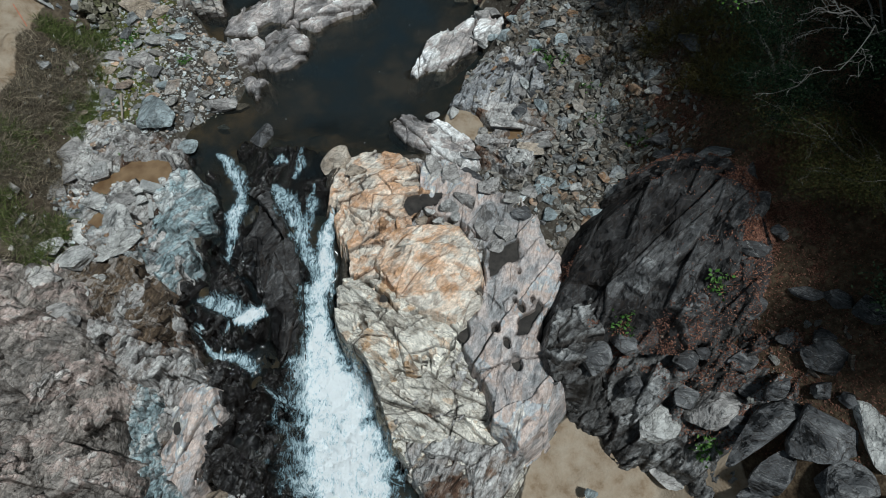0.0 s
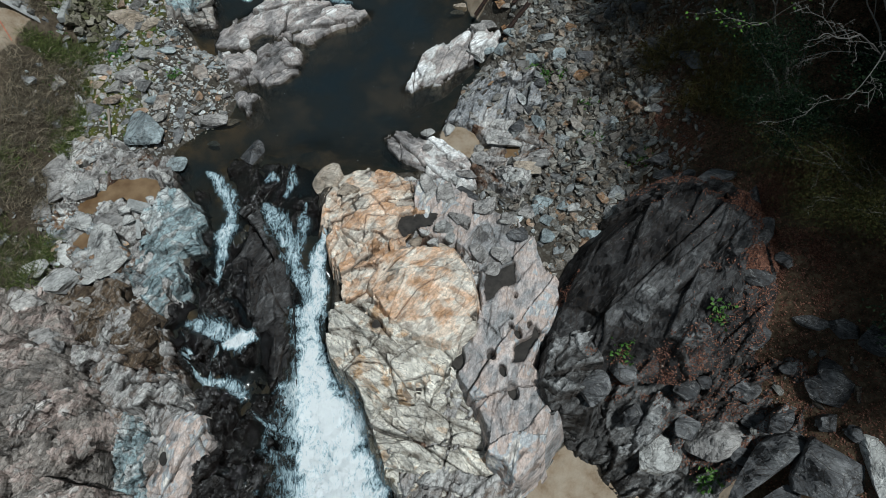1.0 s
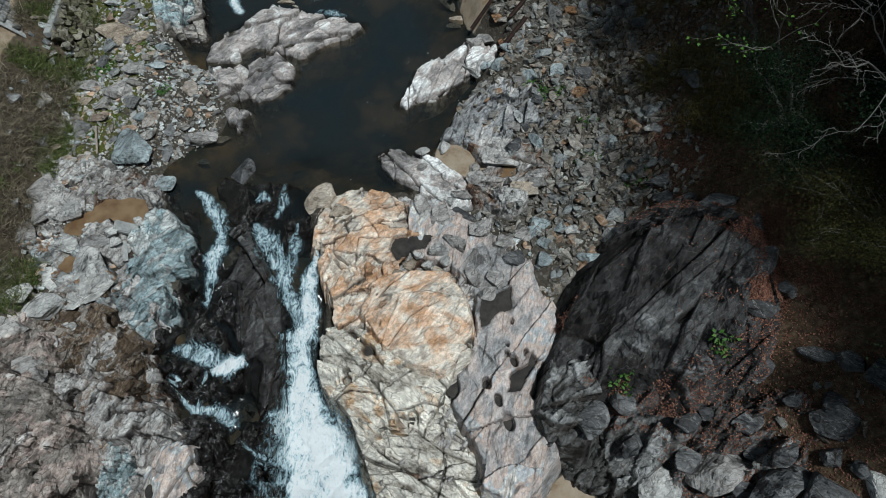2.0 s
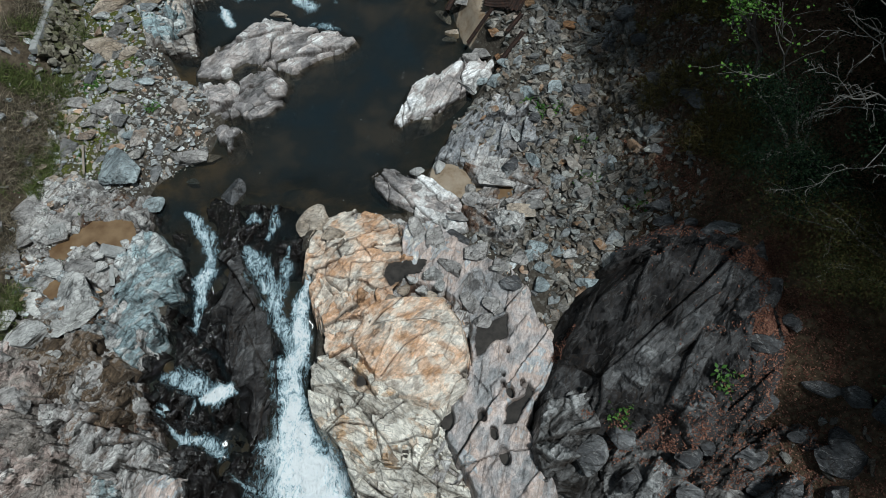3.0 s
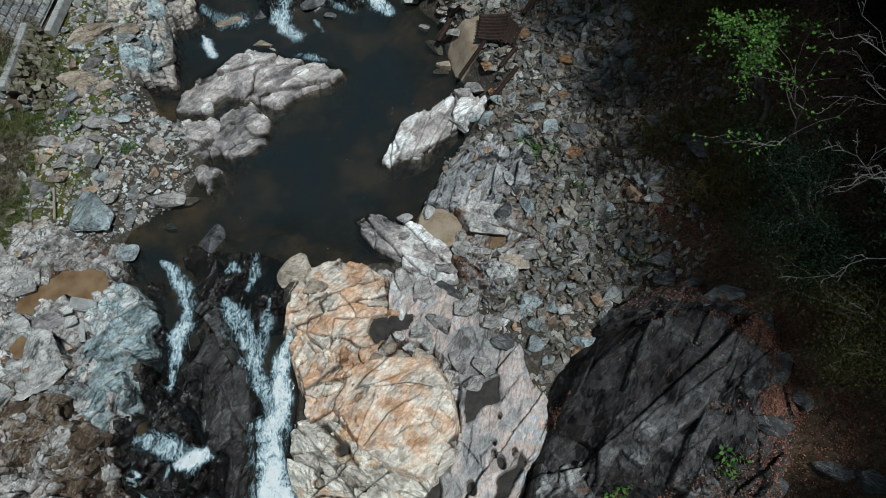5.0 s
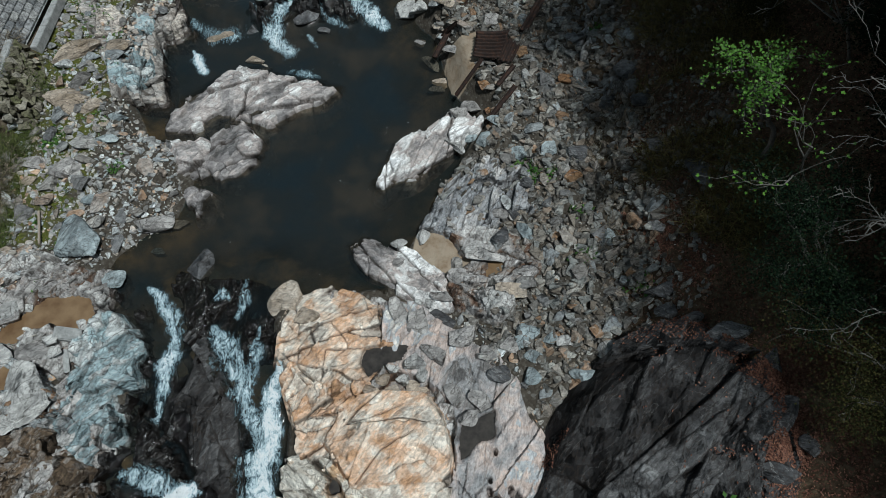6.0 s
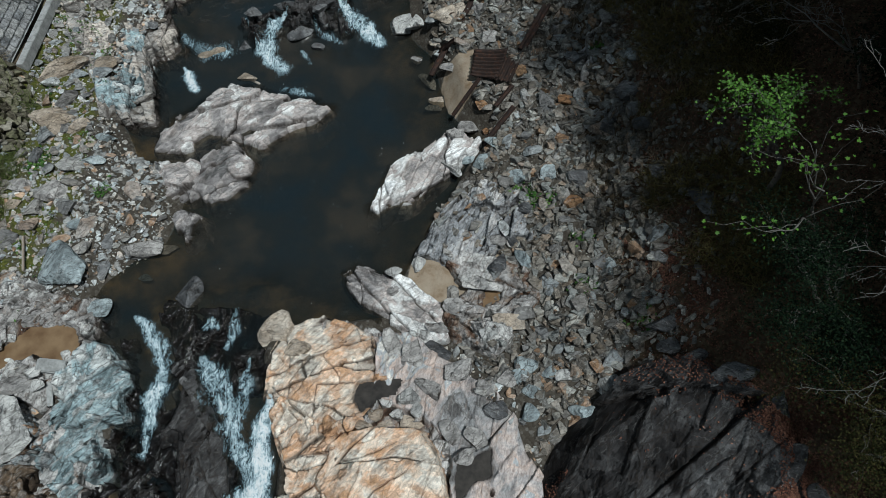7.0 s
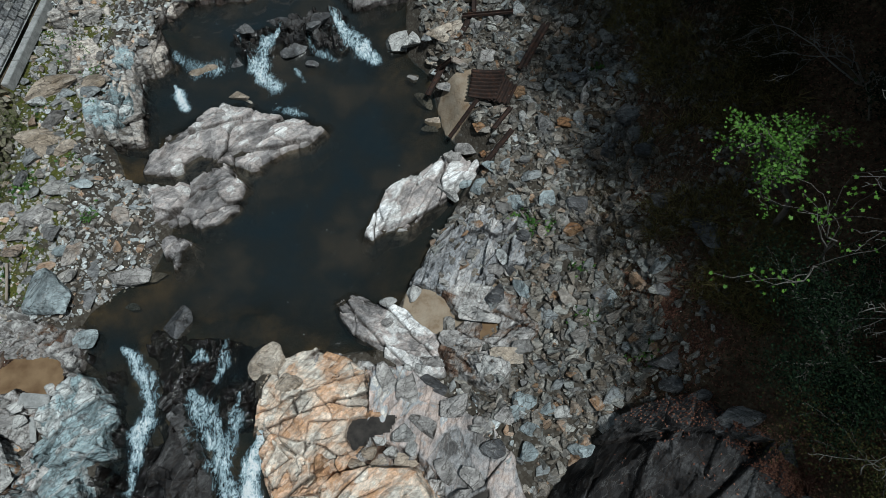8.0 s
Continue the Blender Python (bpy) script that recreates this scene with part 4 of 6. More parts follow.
outcrop("pale rock bank beside the upper pool", [(-6.93, 25.07), (-4.97, 25.05), (-2.49, 26.51), (-7.93, 27.61), (-12.00, 27.32), (-10.92, 25.39)], 1.15, 1.0, 0.25, GREY, (-0.06, 0.05), 0.1, 0.8, 0.16, 20, 1.8, 39)
outcrop("dark blocky rock wall under the wooded slope", [(5.46, 23.72), (6.83, 23.61), (6.56, 21.52), (6.43, 19.86), (6.40, 18.32), (6.48, 17.10), (5.86, 17.14), (5.64, 18.59), (5.93, 20.36), (5.34, 21.62)], 1.25, 1.2, 0.2, SLATE, (0.3, 0), 0.0, 0.6, 0.3, 70, 1.4, 40, joints=0.95, gap=0.05)
outcrop("pinkish broken ledges on the bank above the cascade", [(-11.64, 12.87), (-11.12, 13.63), (-9.68, 13.63), (-8.44, 12.72), (-8.11, 11.82), (-8.68, 11.23), (-9.64, 10.99), (-10.54, 11.27), (-11.35, 11.43)], 0.25, 0.8, 0.2, GREYPINK, (-0.05, 0.0), 0.0, 0.7, 0.28, 30, 1.6, 41, joints=0.95, gap=0.045)
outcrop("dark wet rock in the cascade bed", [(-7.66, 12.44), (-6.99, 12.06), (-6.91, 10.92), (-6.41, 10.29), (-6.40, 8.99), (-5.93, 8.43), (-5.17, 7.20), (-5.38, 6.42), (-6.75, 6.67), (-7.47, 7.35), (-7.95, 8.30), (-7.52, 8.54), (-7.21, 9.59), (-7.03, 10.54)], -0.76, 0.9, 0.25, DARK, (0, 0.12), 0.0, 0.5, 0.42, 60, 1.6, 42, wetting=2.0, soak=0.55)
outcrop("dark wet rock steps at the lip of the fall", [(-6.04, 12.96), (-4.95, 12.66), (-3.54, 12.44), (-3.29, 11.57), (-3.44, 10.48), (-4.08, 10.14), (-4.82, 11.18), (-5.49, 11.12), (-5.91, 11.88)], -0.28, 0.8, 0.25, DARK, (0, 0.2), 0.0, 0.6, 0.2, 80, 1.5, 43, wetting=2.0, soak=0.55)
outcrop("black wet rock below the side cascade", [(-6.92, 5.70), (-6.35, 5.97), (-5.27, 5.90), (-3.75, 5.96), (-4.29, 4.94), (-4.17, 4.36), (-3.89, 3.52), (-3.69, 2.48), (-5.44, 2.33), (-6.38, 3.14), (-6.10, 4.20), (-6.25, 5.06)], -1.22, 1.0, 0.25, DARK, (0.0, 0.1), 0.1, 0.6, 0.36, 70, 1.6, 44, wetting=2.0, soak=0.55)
outcrop("brown-stained hollow rock wall below the pale ledge", [(-10.41, 8.55), (-9.89, 9.14), (-9.11, 9.20), (-8.25, 8.53), (-7.78, 7.96), (-7.60, 6.96), (-8.14, 6.50), (-9.28, 6.78), (-10.09, 7.58)], -0.22, 0.9, 0.2, RUSTY, (-0.05, 0.25), -0.15, 0.6, 0.24, 60, 1.8, 45, beds=0.06)
outcrop("grey-brown slab on the steep bank", [(-12.89, 8.91), (-11.82, 8.99), (-11.15, 8.87), (-10.46, 8.50), (-10.00, 7.92), (-9.80, 6.95), (-10.19, 6.62), (-10.88, 6.74), (-12.20, 6.83)], 0.55, 1.0, 0.2, BROWN, (-0.45, -0.1), 0.0, 0.9, 0.3, 70, 1.5, 46, beds=0.045)
# ---- water ----
xs, ys = np.arange(-9.2, 3.4, 0.055), np.arange(-3, 28, 0.055)
wx, wy = np.meshgrid(xs, ys)
area = np.maximum(inside(wx, wy, POOL), inside(wx, wy, CHANNEL))
foam = np.zeros(wx.shape)
for thick, line in FALLS:
    d = along(wx + 0.10 * fbm(wx, wy, 0.5, 3, 61), wy, line) * (1 + 0.5 * fbm(wx, wy, 0.3, 3, 63))
    foam = np.maximum(foam, thick * (0.9 if thick < 0.7 else 1.0) * np.clip(1.22 - 0.5 * d, 0, 1.0) * ss(1.9, 0.5, d))
run = ss(12.9, 12.2, wy) + ss(21.5, 22.5, wy)
wz = water_z(wx, wy) + run * 0.10 * fbm(wx, wy, 0.5, 4, 33) + 0.006 * fbm(wx, wy, 0.4, 3, 35)
wz = wz + foam * (0.04 + 0.09 * fbm(wx, wy, 0.22, 4, 37))
over = np.where(foam > 0.12, surface_z(wx, wy) + 0.03, -99)
wz = np.where(over > wz, np.minimum(over, wz + 1.0), wz)
plunge = ss(1.6, 0.2, np.hypot((wx + 3.0) / 1.1, (wy - 3.6) / 1.4))
wz = wz + plunge * (0.10 + 0.14 * fbm(wx, wy, 0.35, 4, 38))

m, nt, b, out = tree_of("river_water")
glass = nt.nodes.new("ShaderNodeBsdfTransparent")
glass.inputs[0].default_value = (0.74, 0.70, 0.62, 1)
plug(nt, n_ramp(nt, n_noise(nt, 0.45, 5, 0.6), [(0.35, (0.012, 0.019, 0.023)), (0.5, (0.016, 0.019, 0.019)), (0.66, (0.034, 0.030, 0.024))]), b.inputs["Base Color"])
b.inputs["Roughness"].default_value = 0.14
b.inputs["IOR"].default_value = 1.33
n_bump(nt, b, [(n_noise(nt, 4.0, 6, 0.6), 0.10, 0.05)])
clear = nt.nodes.new("ShaderNodeMixShader")
nt.links.new(n_map(nt, n_attr(nt, "depth"), 0.0, 0.9, 0.2, 0.9), clear.inputs[0])
nt.links.new(b.outputs[0], clear.inputs[2])
nt.links.new(glass.outputs[0], clear.inputs[1])
white = nt.nodes.new("ShaderNodeBsdfPrincipled")
def ridge(scale, stretch, angle, gain):
    """Winding bright threads, 1 on their middle."""
    n = n_noise(nt, scale, 5, 0.55, n_stretch(nt, angle, stretch), 1.4)
    return n_math(nt, "MAXIMUM", n_math(nt, "SUBTRACT", 1.0, n_math(nt, "MULTIPLY", n_math(nt, "ABSOLUTE", n_math(nt, "SUBTRACT", n, 0.5)), gain)), 0.0)


strand = ridge(3.2, (1.7, 0.8, 1.0), 82, 7.0)
wisp = ridge(9.0, (1.5, 0.85, 1.0), 98, 7.0)
fine = n_noise(nt, 26.0, 6, 0.75)
threads = n_math(nt, "ADD", n_math(nt, "ADD", n_math(nt, "MULTIPLY", strand, 0.5), n_math(nt, "MULTIPLY", wisp, 0.42)), n_math(nt, "MULTIPLY", n_math(nt, "SUBTRACT", fine, 0.5), 0.45))
body = n_math(nt, "ADD", n_attr(nt, "foam"), n_math(nt, "MULTIPLY", n_math(nt, "SUBTRACT", n_noise(nt, 2.2, 5, 0.6), 0.5), 0.7))
f = n_math(nt, "ADD", n_math(nt, "MULTIPLY", body, 1.95), threads)
plug(nt, n_ramp(nt, n_map(nt, f, 0.9, 2.4), [(0.0, (0.10, 0.15, 0.18)), (0.3, (0.24, 0.36, 0.42)), (0.55, (0.52, 0.66, 0.72)), (0.8, (0.90, 0.93, 0.94))]), white.inputs["Base Color"])
white.inputs["Roughness"].default_value = 0.5
n_bump(nt, white, [(n_noise(nt, 5.0, 6, 0.6), 0.6, 0.25), (threads, 0.6, 0.07), (fine, 0.4, 0.02)])
froth = nt.nodes.new("ShaderNodeMixShader")
nt.links.new(n_map(nt, f, 0.98, 1.8), froth.inputs[0])
nt.links.new(clear.outputs[0], froth.inputs[1])
nt.links.new(white.outputs[0], froth.inputs[2])
nt.links.new(froth.outputs[0], out.inputs[0])
WATER = m
water = sheet("water", xs, ys, wz, area > -0.5, WATER, {"foam": foam, "depth": wz - surface_z(wx, wy)})
tagged(water, "dark clear river pool breaking into white cascades", "water", kind="structure")

# ---- loose boulders and stones ----
def cut_ball(seed, detail, flat=0.6, cuts=11, lump=0.06):
    """A broken stone of size about 1: a ball cut by random planes."""
    rng = np.random.RandomState(seed)
    bm = bmesh.new()
    bmesh.ops.create_icosphere(bm, subdivisions=detail, radius=1.0)
    v = np.array([p.co for p in bm.verts])
    f = np.array([[p.index for p in q.verts] for q in bm.faces])
    bm.free()
    v = v + lump * np.stack([fbm(v[:, 0] * 2 + k * 9, v[:, 1] * 2 + v[:, 2] * 3, 1.0, 3, seed + k) for k in range(3)], 1)
    for _ in range(cuts):
        n = rng.normal(size=3)
        n[2] *= 1.2
        n /= np.linalg.norm(n)
        d = rng.uniform(0.36, 0.72)
        over = v @ n - d
        v = v - np.where(over > 0, over * 0.94, 0)[:, None] * n
    v = v + 0.35 * lump * np.stack([fbm(v[:, 0] * 7 + k * 9, v[:, 1] * 7 + v[:, 2] * 5, 1.0, 3, seed + 5 + k) for k in range(3)], 1)
    v /= np.abs(v).max(0)
    v[:, 2] *= flat
    return v * 0.5, f


def boulder(x, y, a, b_, turn, seed, material, label, high=0.7, sink=0.35, tilt=0.0, name="boulder", z=None, detail=4, group="boulders"):
    """A single large stone, a by b_ metres across, set into the ground."""
    v, f = cut_ball(seed, detail, 1.0, 12 + seed % 6, 0.07)
    h = high * min(a, b_)
    me = mesh_of(name, v * np.array([a, b_, h]), f, material, False)
    ob = new(name, me)
    base = float(surface_z(x, y)[0]) if z is None else z
    here = (np.array([x]), np.array([y]))
    if z is None and max(inside(*here, POOL)[0], inside(*here, CHANNEL)[0]) > -0.1:
        base = max(base, float(water_z(*here)[0]) - 0.12)
    ob.matrix_world = pose(x, y, base + h * (0.5 - sink), tilt, tilt * 0.6, turn)
    return tagged(ob, label, "boulder", group)


def boulders(rows, material, label, **more):
    for n, (x, y, a, b_, turn) in enumerate(rows):
        boulder(x, y, a, b_, turn, int(abs(x) * 97 + y * 31 + n) % 9973, material, label, **more)


ONE_GREY = stone("grey_boulder", [(0.25, (0.15, 0.145, 0.14)), (0.5, (0.33, 0.31, 0.295)), (0.75, (0.52, 0.495, 0.465))], (0.2, 0.2, 0.2), 35, island="plain")
ONE_BLUE = stone("blue_boulder", [(0.25, (0.16, 0.18, 0.185)), (0.5, (0.30, 0.345, 0.355)), (0.75, (0.42, 0.45, 0.45))], (0.24, 0.26, 0.26), 50, island="plain")
ONE_TAN = stone("tan_boulder", [(0.25, (0.22, 0.17, 0.12)), (0.5, (0.40, 0.33, 0.26)), (0.75, (0.52, 0.46, 0.39))], (0.3, 0.24, 0.19), 20, island="plain")
ONE_RUST = stone("rusty_boulder", [(0.25, (0.16, 0.08, 0.04)), (0.5, (0.31, 0.17, 0.085)), (0.75, (0.42, 0.29, 0.18))], (0.2, 0.12, 0.07), 20, island="plain")
ONE_PALE = stone("pale_boulder", [(0.25, (0.26, 0.255, 0.25)), (0.5, (0.45, 0.44, 0.42)), (0.75, (0.62, 0.61, 0.58))], (0.3, 0.29, 0.28), 50, island="plain")
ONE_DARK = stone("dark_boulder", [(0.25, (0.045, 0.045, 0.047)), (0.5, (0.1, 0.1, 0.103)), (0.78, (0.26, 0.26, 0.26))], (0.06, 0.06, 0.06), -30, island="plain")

boulders([(-10.27, 19.02, 1.5, 0.8, 10), (-9.40, 18.64, 0.8, 0.5, 0) , (-10.78, 16.05, 0.55, 0.5, 30)], ONE_TAN, "flat tan boulder on the gravel bank", high=0.5)
boulders([(-10.69, 16.55, 0.95, 0.6, -10), (-9.69, 16.39, 1.05, 0.8, 25), (-11.39, 16.61, 0.5, 0.45, 0)], ONE_GREY, "rough grey conglomerate block on the gravel bank", high=0.6)
boulders([(-8.56, 18.18, 0.75, 0.4, 0), (-8.61, 17.31, 0.9, 0.45, -5), (-8.90, 15.24, 0.6, 0.45, 0)], ONE_BLUE, "blue-grey flat boulder among pebbles", high=0.5)
boulders([(-6.96, 14.44, 1.1, 0.8, 5)], ONE_GREY, "rounded grey boulder at the water's edge", high=0.75)
boulders([(-6.69, 14.53, 1.25, 0.35, 4)], ONE_GREY, "thin grey slab lying on a boulder", high=0.5, sink=0.5)
boulders([(-8.78, 13.88, 1.35, 1.75, 15)], ONE_BLUE, "large blue-grey boulder with a flat cracked top", high=0.55)
boulders([(-7.87, 12.81, 0.85, 0.55, -10), (-6.88, 13.72, 0.5, 0.25, -5), (-5.68, 13.22, 0.3, 0.3, 0)], ONE_BLUE, "wet blue-grey stone at the pool's edge", high=0.6)
boulders([(-5.51, 13.11, 0.85, 0.95, 20)], ONE_DARK, "dark wet boulder at the lip of the cascade", high=0.7)
boulders([(-3.11, 11.88, 1, 0.95, 15)], ONE_TAN, "pinkish boulder at the lip of the fall", high=0.8)
boulders([(-11.78, 14.09, 0.3, 0.25, 0), (-11.26, 14.15, 0.5, 0.3, 10), (-10.72, 13.70, 0.45, 0.35, -15), (-8.93, 17.98, 0.35, 0.25, 0), (-10.83, 17.77, 0.4, 0.3, 0), (-10.92, 17.44, 0.3, 0.25, 30)], ONE_TAN, "small tan boulder on the mossy gravel", high=0.6)
boulders([(0.92, 22.44, 1, 0.85, 20), (0.3, 22.6, 1.25, 0.9, 50)], ONE_PALE, "pale block leaning into the water", high=0.6)
boulders([(1.94, 22.25, 1.3, 0.9, 30), (1.53, 21.51, 1.3, 0.45, -20), (2.88, 23.66, 0.8, 0.7, 0), (1.51, 19.44, 0.8, 0.5, 20)], ONE_TAN, "tan slab on the river bank", high=0.45)
boulders([(1.15, 20.30, 1, 0.45, -50), (1.33, 19.25, 0.7, 0.35, 0)], ONE_PALE, "pale water-worn slab at the pool's edge", high=0.5)
boulders([(2.95, 22.28, 0.6, 0.55, 0), (3.61, 22.44, 0.5, 0.5, 20), (3.08, 21.01, 0.7, 0.5, 10), (1.83, 20.34, 0.6, 0.5, 0), (0.82, 21.38, 0.5, 0.4, 0), (2.34, 18.16, 0.8, 0.6, 0), (1.84, 17.58, 0.6, 0.5, 0)], ONE_GREY, "grey angular block on the stony bank", high=0.7)
boulders([(3.91, 19.38, 0.45, 0.5, 10), (2.74, 18.48, 0.5, 0.35, 0), (2.76, 17.91, 0.3, 0.3, 0), (5.15, 18.11, 0.65, 0.4, -10), (4.76, 14.74, 0.7, 0.45, 10)], ONE_RUST, "rust-coloured boulder among grey stones", high=0.7)
boulders([(3.49, 16.00, 0.65, 0.5, -20), (4.37, 15.85, 0.5, 0.8, -25), (2.57, 16.54, 0.9, 0.5, 40), (2.94, 17.10, 0.6, 0.4, 0), (2.12, 16.96, 0.6, 0.5, 0), (3.42, 13.41, 0.5, 0.65, 10)], ONE_BLUE, "blue-grey angular boulder on the bank", high=0.7)
boulders([(5.13, 15.52, 0.7, 0.7, 0), (3.56, 14.82, 0.5, 0.4, 0), (3.15, 13.92, 0.7, 0.35, -40), (2.72, 13.22, 0.6, 0.5, 30)], ONE_DARK, "dark grey angular boulder on the bank", high=0.7)
boulders([(0.58, 13.54, 0.5, 0.6, 20), (-0.04, 13.26, 0.5, 0.35, 0), (1.69, 16.52, 0.9, 0.4, -40)], ONE_PALE, "pale boulder at the sandy inlet", high=0.7)
boulders([(2.25, 12.72, 1.1, 0.5, -10), (1.51, 12.16, 0.9, 0.5, -20), (2.66, 13.97, 0.6, 0.4, 0), (1.06, 11.61, 0.7, 0.4, -30), (-0.03, 12.71, 0.4, 0.3, 0)], ONE_GREY, "tabular grey slab beside the inlet", high=0.45)
boulders([(-4.75, 20.96, 0.7, 0.45, -10), (-4.45, 20.69, 0.5, 0.3, 0)], ONE_TAN, "brownish boulder standing in the pool", high=0.8)
boulders([(-6.27, 22.14, 1.7, 0.8, 5)], ONE_TAN, "pinkish rock washed over by white water", high=0.35)
boulders([(3.97, 10.18, 0.45, 0.4, 0), (4.94, 9.87, 0.6, 0.6, 20)], ONE_PALE, "pale square block among the talus", high=0.8)
boulders([(4.32, 9.32, 0.75, 0.55, -30), (5.43, 12.82, 0.5, 0.6, 0), (2.96, 10.32, 0.4, 0.5, 0), (3.08, 9.43, 0.5, 0.5, 20)], ONE_BLUE, "blue-grey block on the talus", high=0.8)
boulders([(5.18, 3.71, 1.2, 1.1, 0)], ONE_PALE, "rounded pale boulder above the sand", high=0.9, sink=0.25, z=-1.2)
boulders([(6.54, 3.89, 1.5, 1.4, -15)], ONE_GREY, "large grey boulder with a shaded face", high=1.0, sink=0.3, z=-0.85)
boulders([(5.41, 2.81, 0.9, 1.3, 15)], ONE_GREY, "tilted grey slab standing in the sand", high=0.45, sink=0.3, z=-2.1)
boulders([(7.31, 3.17, 2.9, 0.85, 32)], ONE_DARK, "long dark tilted slab at the slope's foot", high=0.9, z=0.05, sink=0.3)
boulders([(8.20, 2.83, 1.9, 1.6, 30)], ONE_DARK, "large dark jointed block at the slope's foot", high=0.8, z=0.1, sink=0.2)
boulders([(9.30, 2.43, 1.4, 2.2, 25)], ONE_PALE, "large pale flat-faced block", high=0.6, z=0.55, sink=0.2)
boulders([(7.5, 2.2, 1.5, 1.0, 40), (8.3, 1.6, 1.8, 1.2, 35), (9.5, 0.9, 1.7, 1.5, 20), (7.0, 1.6, 1.1, 0.9, 15), (10.2, 2.2, 1.4, 1.3, 60)], ONE_DARK, "dark angular slab jammed at the slope's foot", high=0.8, sink=0.25)
boulders([(6.32, 3.22, 0.3, 0.25, 0), (6.05, 3.56, 0.4, 0.3, 20), (5.73, 3.44, 0.3, 0.4, 0), (4.85, 3.13, 0.3, 0.3, 0), (3.38, 2.25, 0.4, 0.3, 20)], ONE_BLUE, "small blue-grey stone by the sand", high=0.7, z=-1.9)
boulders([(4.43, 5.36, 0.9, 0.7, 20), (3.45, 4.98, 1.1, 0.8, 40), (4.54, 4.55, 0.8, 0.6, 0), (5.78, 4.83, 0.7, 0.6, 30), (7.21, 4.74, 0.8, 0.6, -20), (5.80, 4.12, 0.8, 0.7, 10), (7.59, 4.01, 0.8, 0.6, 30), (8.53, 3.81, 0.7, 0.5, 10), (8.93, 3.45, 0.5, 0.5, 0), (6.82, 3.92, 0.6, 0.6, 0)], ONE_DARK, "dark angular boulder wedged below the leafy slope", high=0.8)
boulders([(-6.07, 2.69, 0.65, 0.6, 0)], ONE_TAN, "cream yellow boulder below the cascade", high=0.8, z=-1.6)
boulders([(-5.57, 2.73, 0.5, 0.45, 40)], ONE_PALE, "white pointed rock below the cascade", high=0.9, z=-1.6)
boulders([(-10.32, 20.97, 1.7, 1.1, 10), (-9.12, 20.99, 0.9, 0.6, 10), (-10.20, 18.66, 1.1, 0.8, -5), (-10.73, 20.51, 0.5, 0.4, 0), (-11.21, 22.10, 0.4, 0.3, 0)], ONE_TAN, "large smooth pink-tan rock on the upper bank", high=0.5)

boulders([(-0.13, 11.23, 0.45, 0.95, 25), (0.39, 10.92, 0.6, 0.9, -15), (1.51, 10.62, 0.95, 0.7, 20), (1.78, 8.93, 0.9, 0.5, -30), (1.51, 8.56, 0.6, 0.5, 20), (1.21, 9.17, 0.5, 0.9, 30), (2.71, 10.20, 0.7, 0.5, 0), (0.77, 10.10, 0.9, 0.45, -35), (2.12, 10.00, 0.6, 0.4, -60)], ONE_GREY, "tilted grey plate on the fractured ledge", high=0.45, tilt=14)
boulders([(1.01, 10.98, 1, 0.75, -20), (2.29, 9.48, 0.6, 0.5, 0)], ONE_DARK, "dark angular block on the fractured ledge", high=0.6, tilt=8)
boulders([(-0.35, 9.94, 0.5, 0.45, 0), (0.21, 10.00, 0.6, 0.55, 30), (-0.03, 11.41, 0.3, 0.25, 0), (0.42, 11.49, 0.3, 0.25, 0), (0.70, 11.52, 0.3, 0.3, 0), (2.27, 11.35, 0.5, 0.4, 0), (-0.08, 9.62, 0.35, 0.3, 10), (0.45, 9.68, 0.4, 0.3, 50)], ONE_PALE, "pale angular stone beside the rock puddle", high=0.7)
boulders([(-0.60, 9.61, 0.45, 0.3, 10), (-0.83, 9.41, 0.6, 0.35, -30), (-0.36, 9.52, 0.5, 0.35, 20), (0.23, 9.43, 0.65, 0.35, -25), (-2.40, 11.24, 0.75, 0.6, 10), (2.88, 11.64, 1, 0.5, 0)], ONE_TAN, "tan slab fragment on the orange ledge", high=0.6, tilt=6)
boulders([(3.07, 10.56, 0.65, 0.55, 30), (3.17, 9.93, 0.5, 0.4, 0), (3.61, 10.33, 0.45, 0.4, 20)], ONE_BLUE, "blue-grey broken block on the ledge rubble", high=0.7)
boulders([(-8.46, 11.21, 0.55, 0.4, 10), (-8.89, 11.06, 0.4, 0.35, 30), (-8.59, 10.78, 0.5, 0.45, 0), (-9.03, 10.67, 0.35, 0.3, 0)], ONE_PALE, "white angular stone beside the silty pool", high=0.6)
boulders([(-9.42, 10.87, 0.95, 0.75, 20), (-10.95, 12.04, 1.2, 1.5, 10), (-10.25, 11.80, 0.7, 0.5, 40), (-10.26, 12.18, 0.8, 0.6, 0)], ONE_GREY, "grey block on the bank ledges", high=0.5)

boulders([(-10.33, 11.93, 0.75, 0.55, 20), (-9.98, 12.22, 0.8, 0.45, -20), (-10.26, 12.78, 0.6, 0.4, 10), (-9.03, 9.67, 1.2, 1.7, 12), (-9.63, 9.21, 0.75, 1.2, 25), (-10.04, 10.68, 1.2, 0.6, -20), (-10.34, 9.76, 0.6, 1, 30), (-10.22, 8.70, 1.3, 0.9, 20), (-8.80, 10.71, 0.45, 0.4, 0), (-8.26, 11.51, 0.5, 0.4, 0), (-9.60, 11.42, 0.7, 0.4, -15), (-10.93, 9.24, 0.9, 0.6, 30), (-9.70, 8.43, 0.7, 0.5, 10), (-8.26, 8.60, 0.6, 1, 30), (-10.20, 7.95, 0.8, 0.6, -20)], ONE_PALE, "pale angular block in the broken ledges of the bank", high=0.4, tilt=7, sink=0.45)
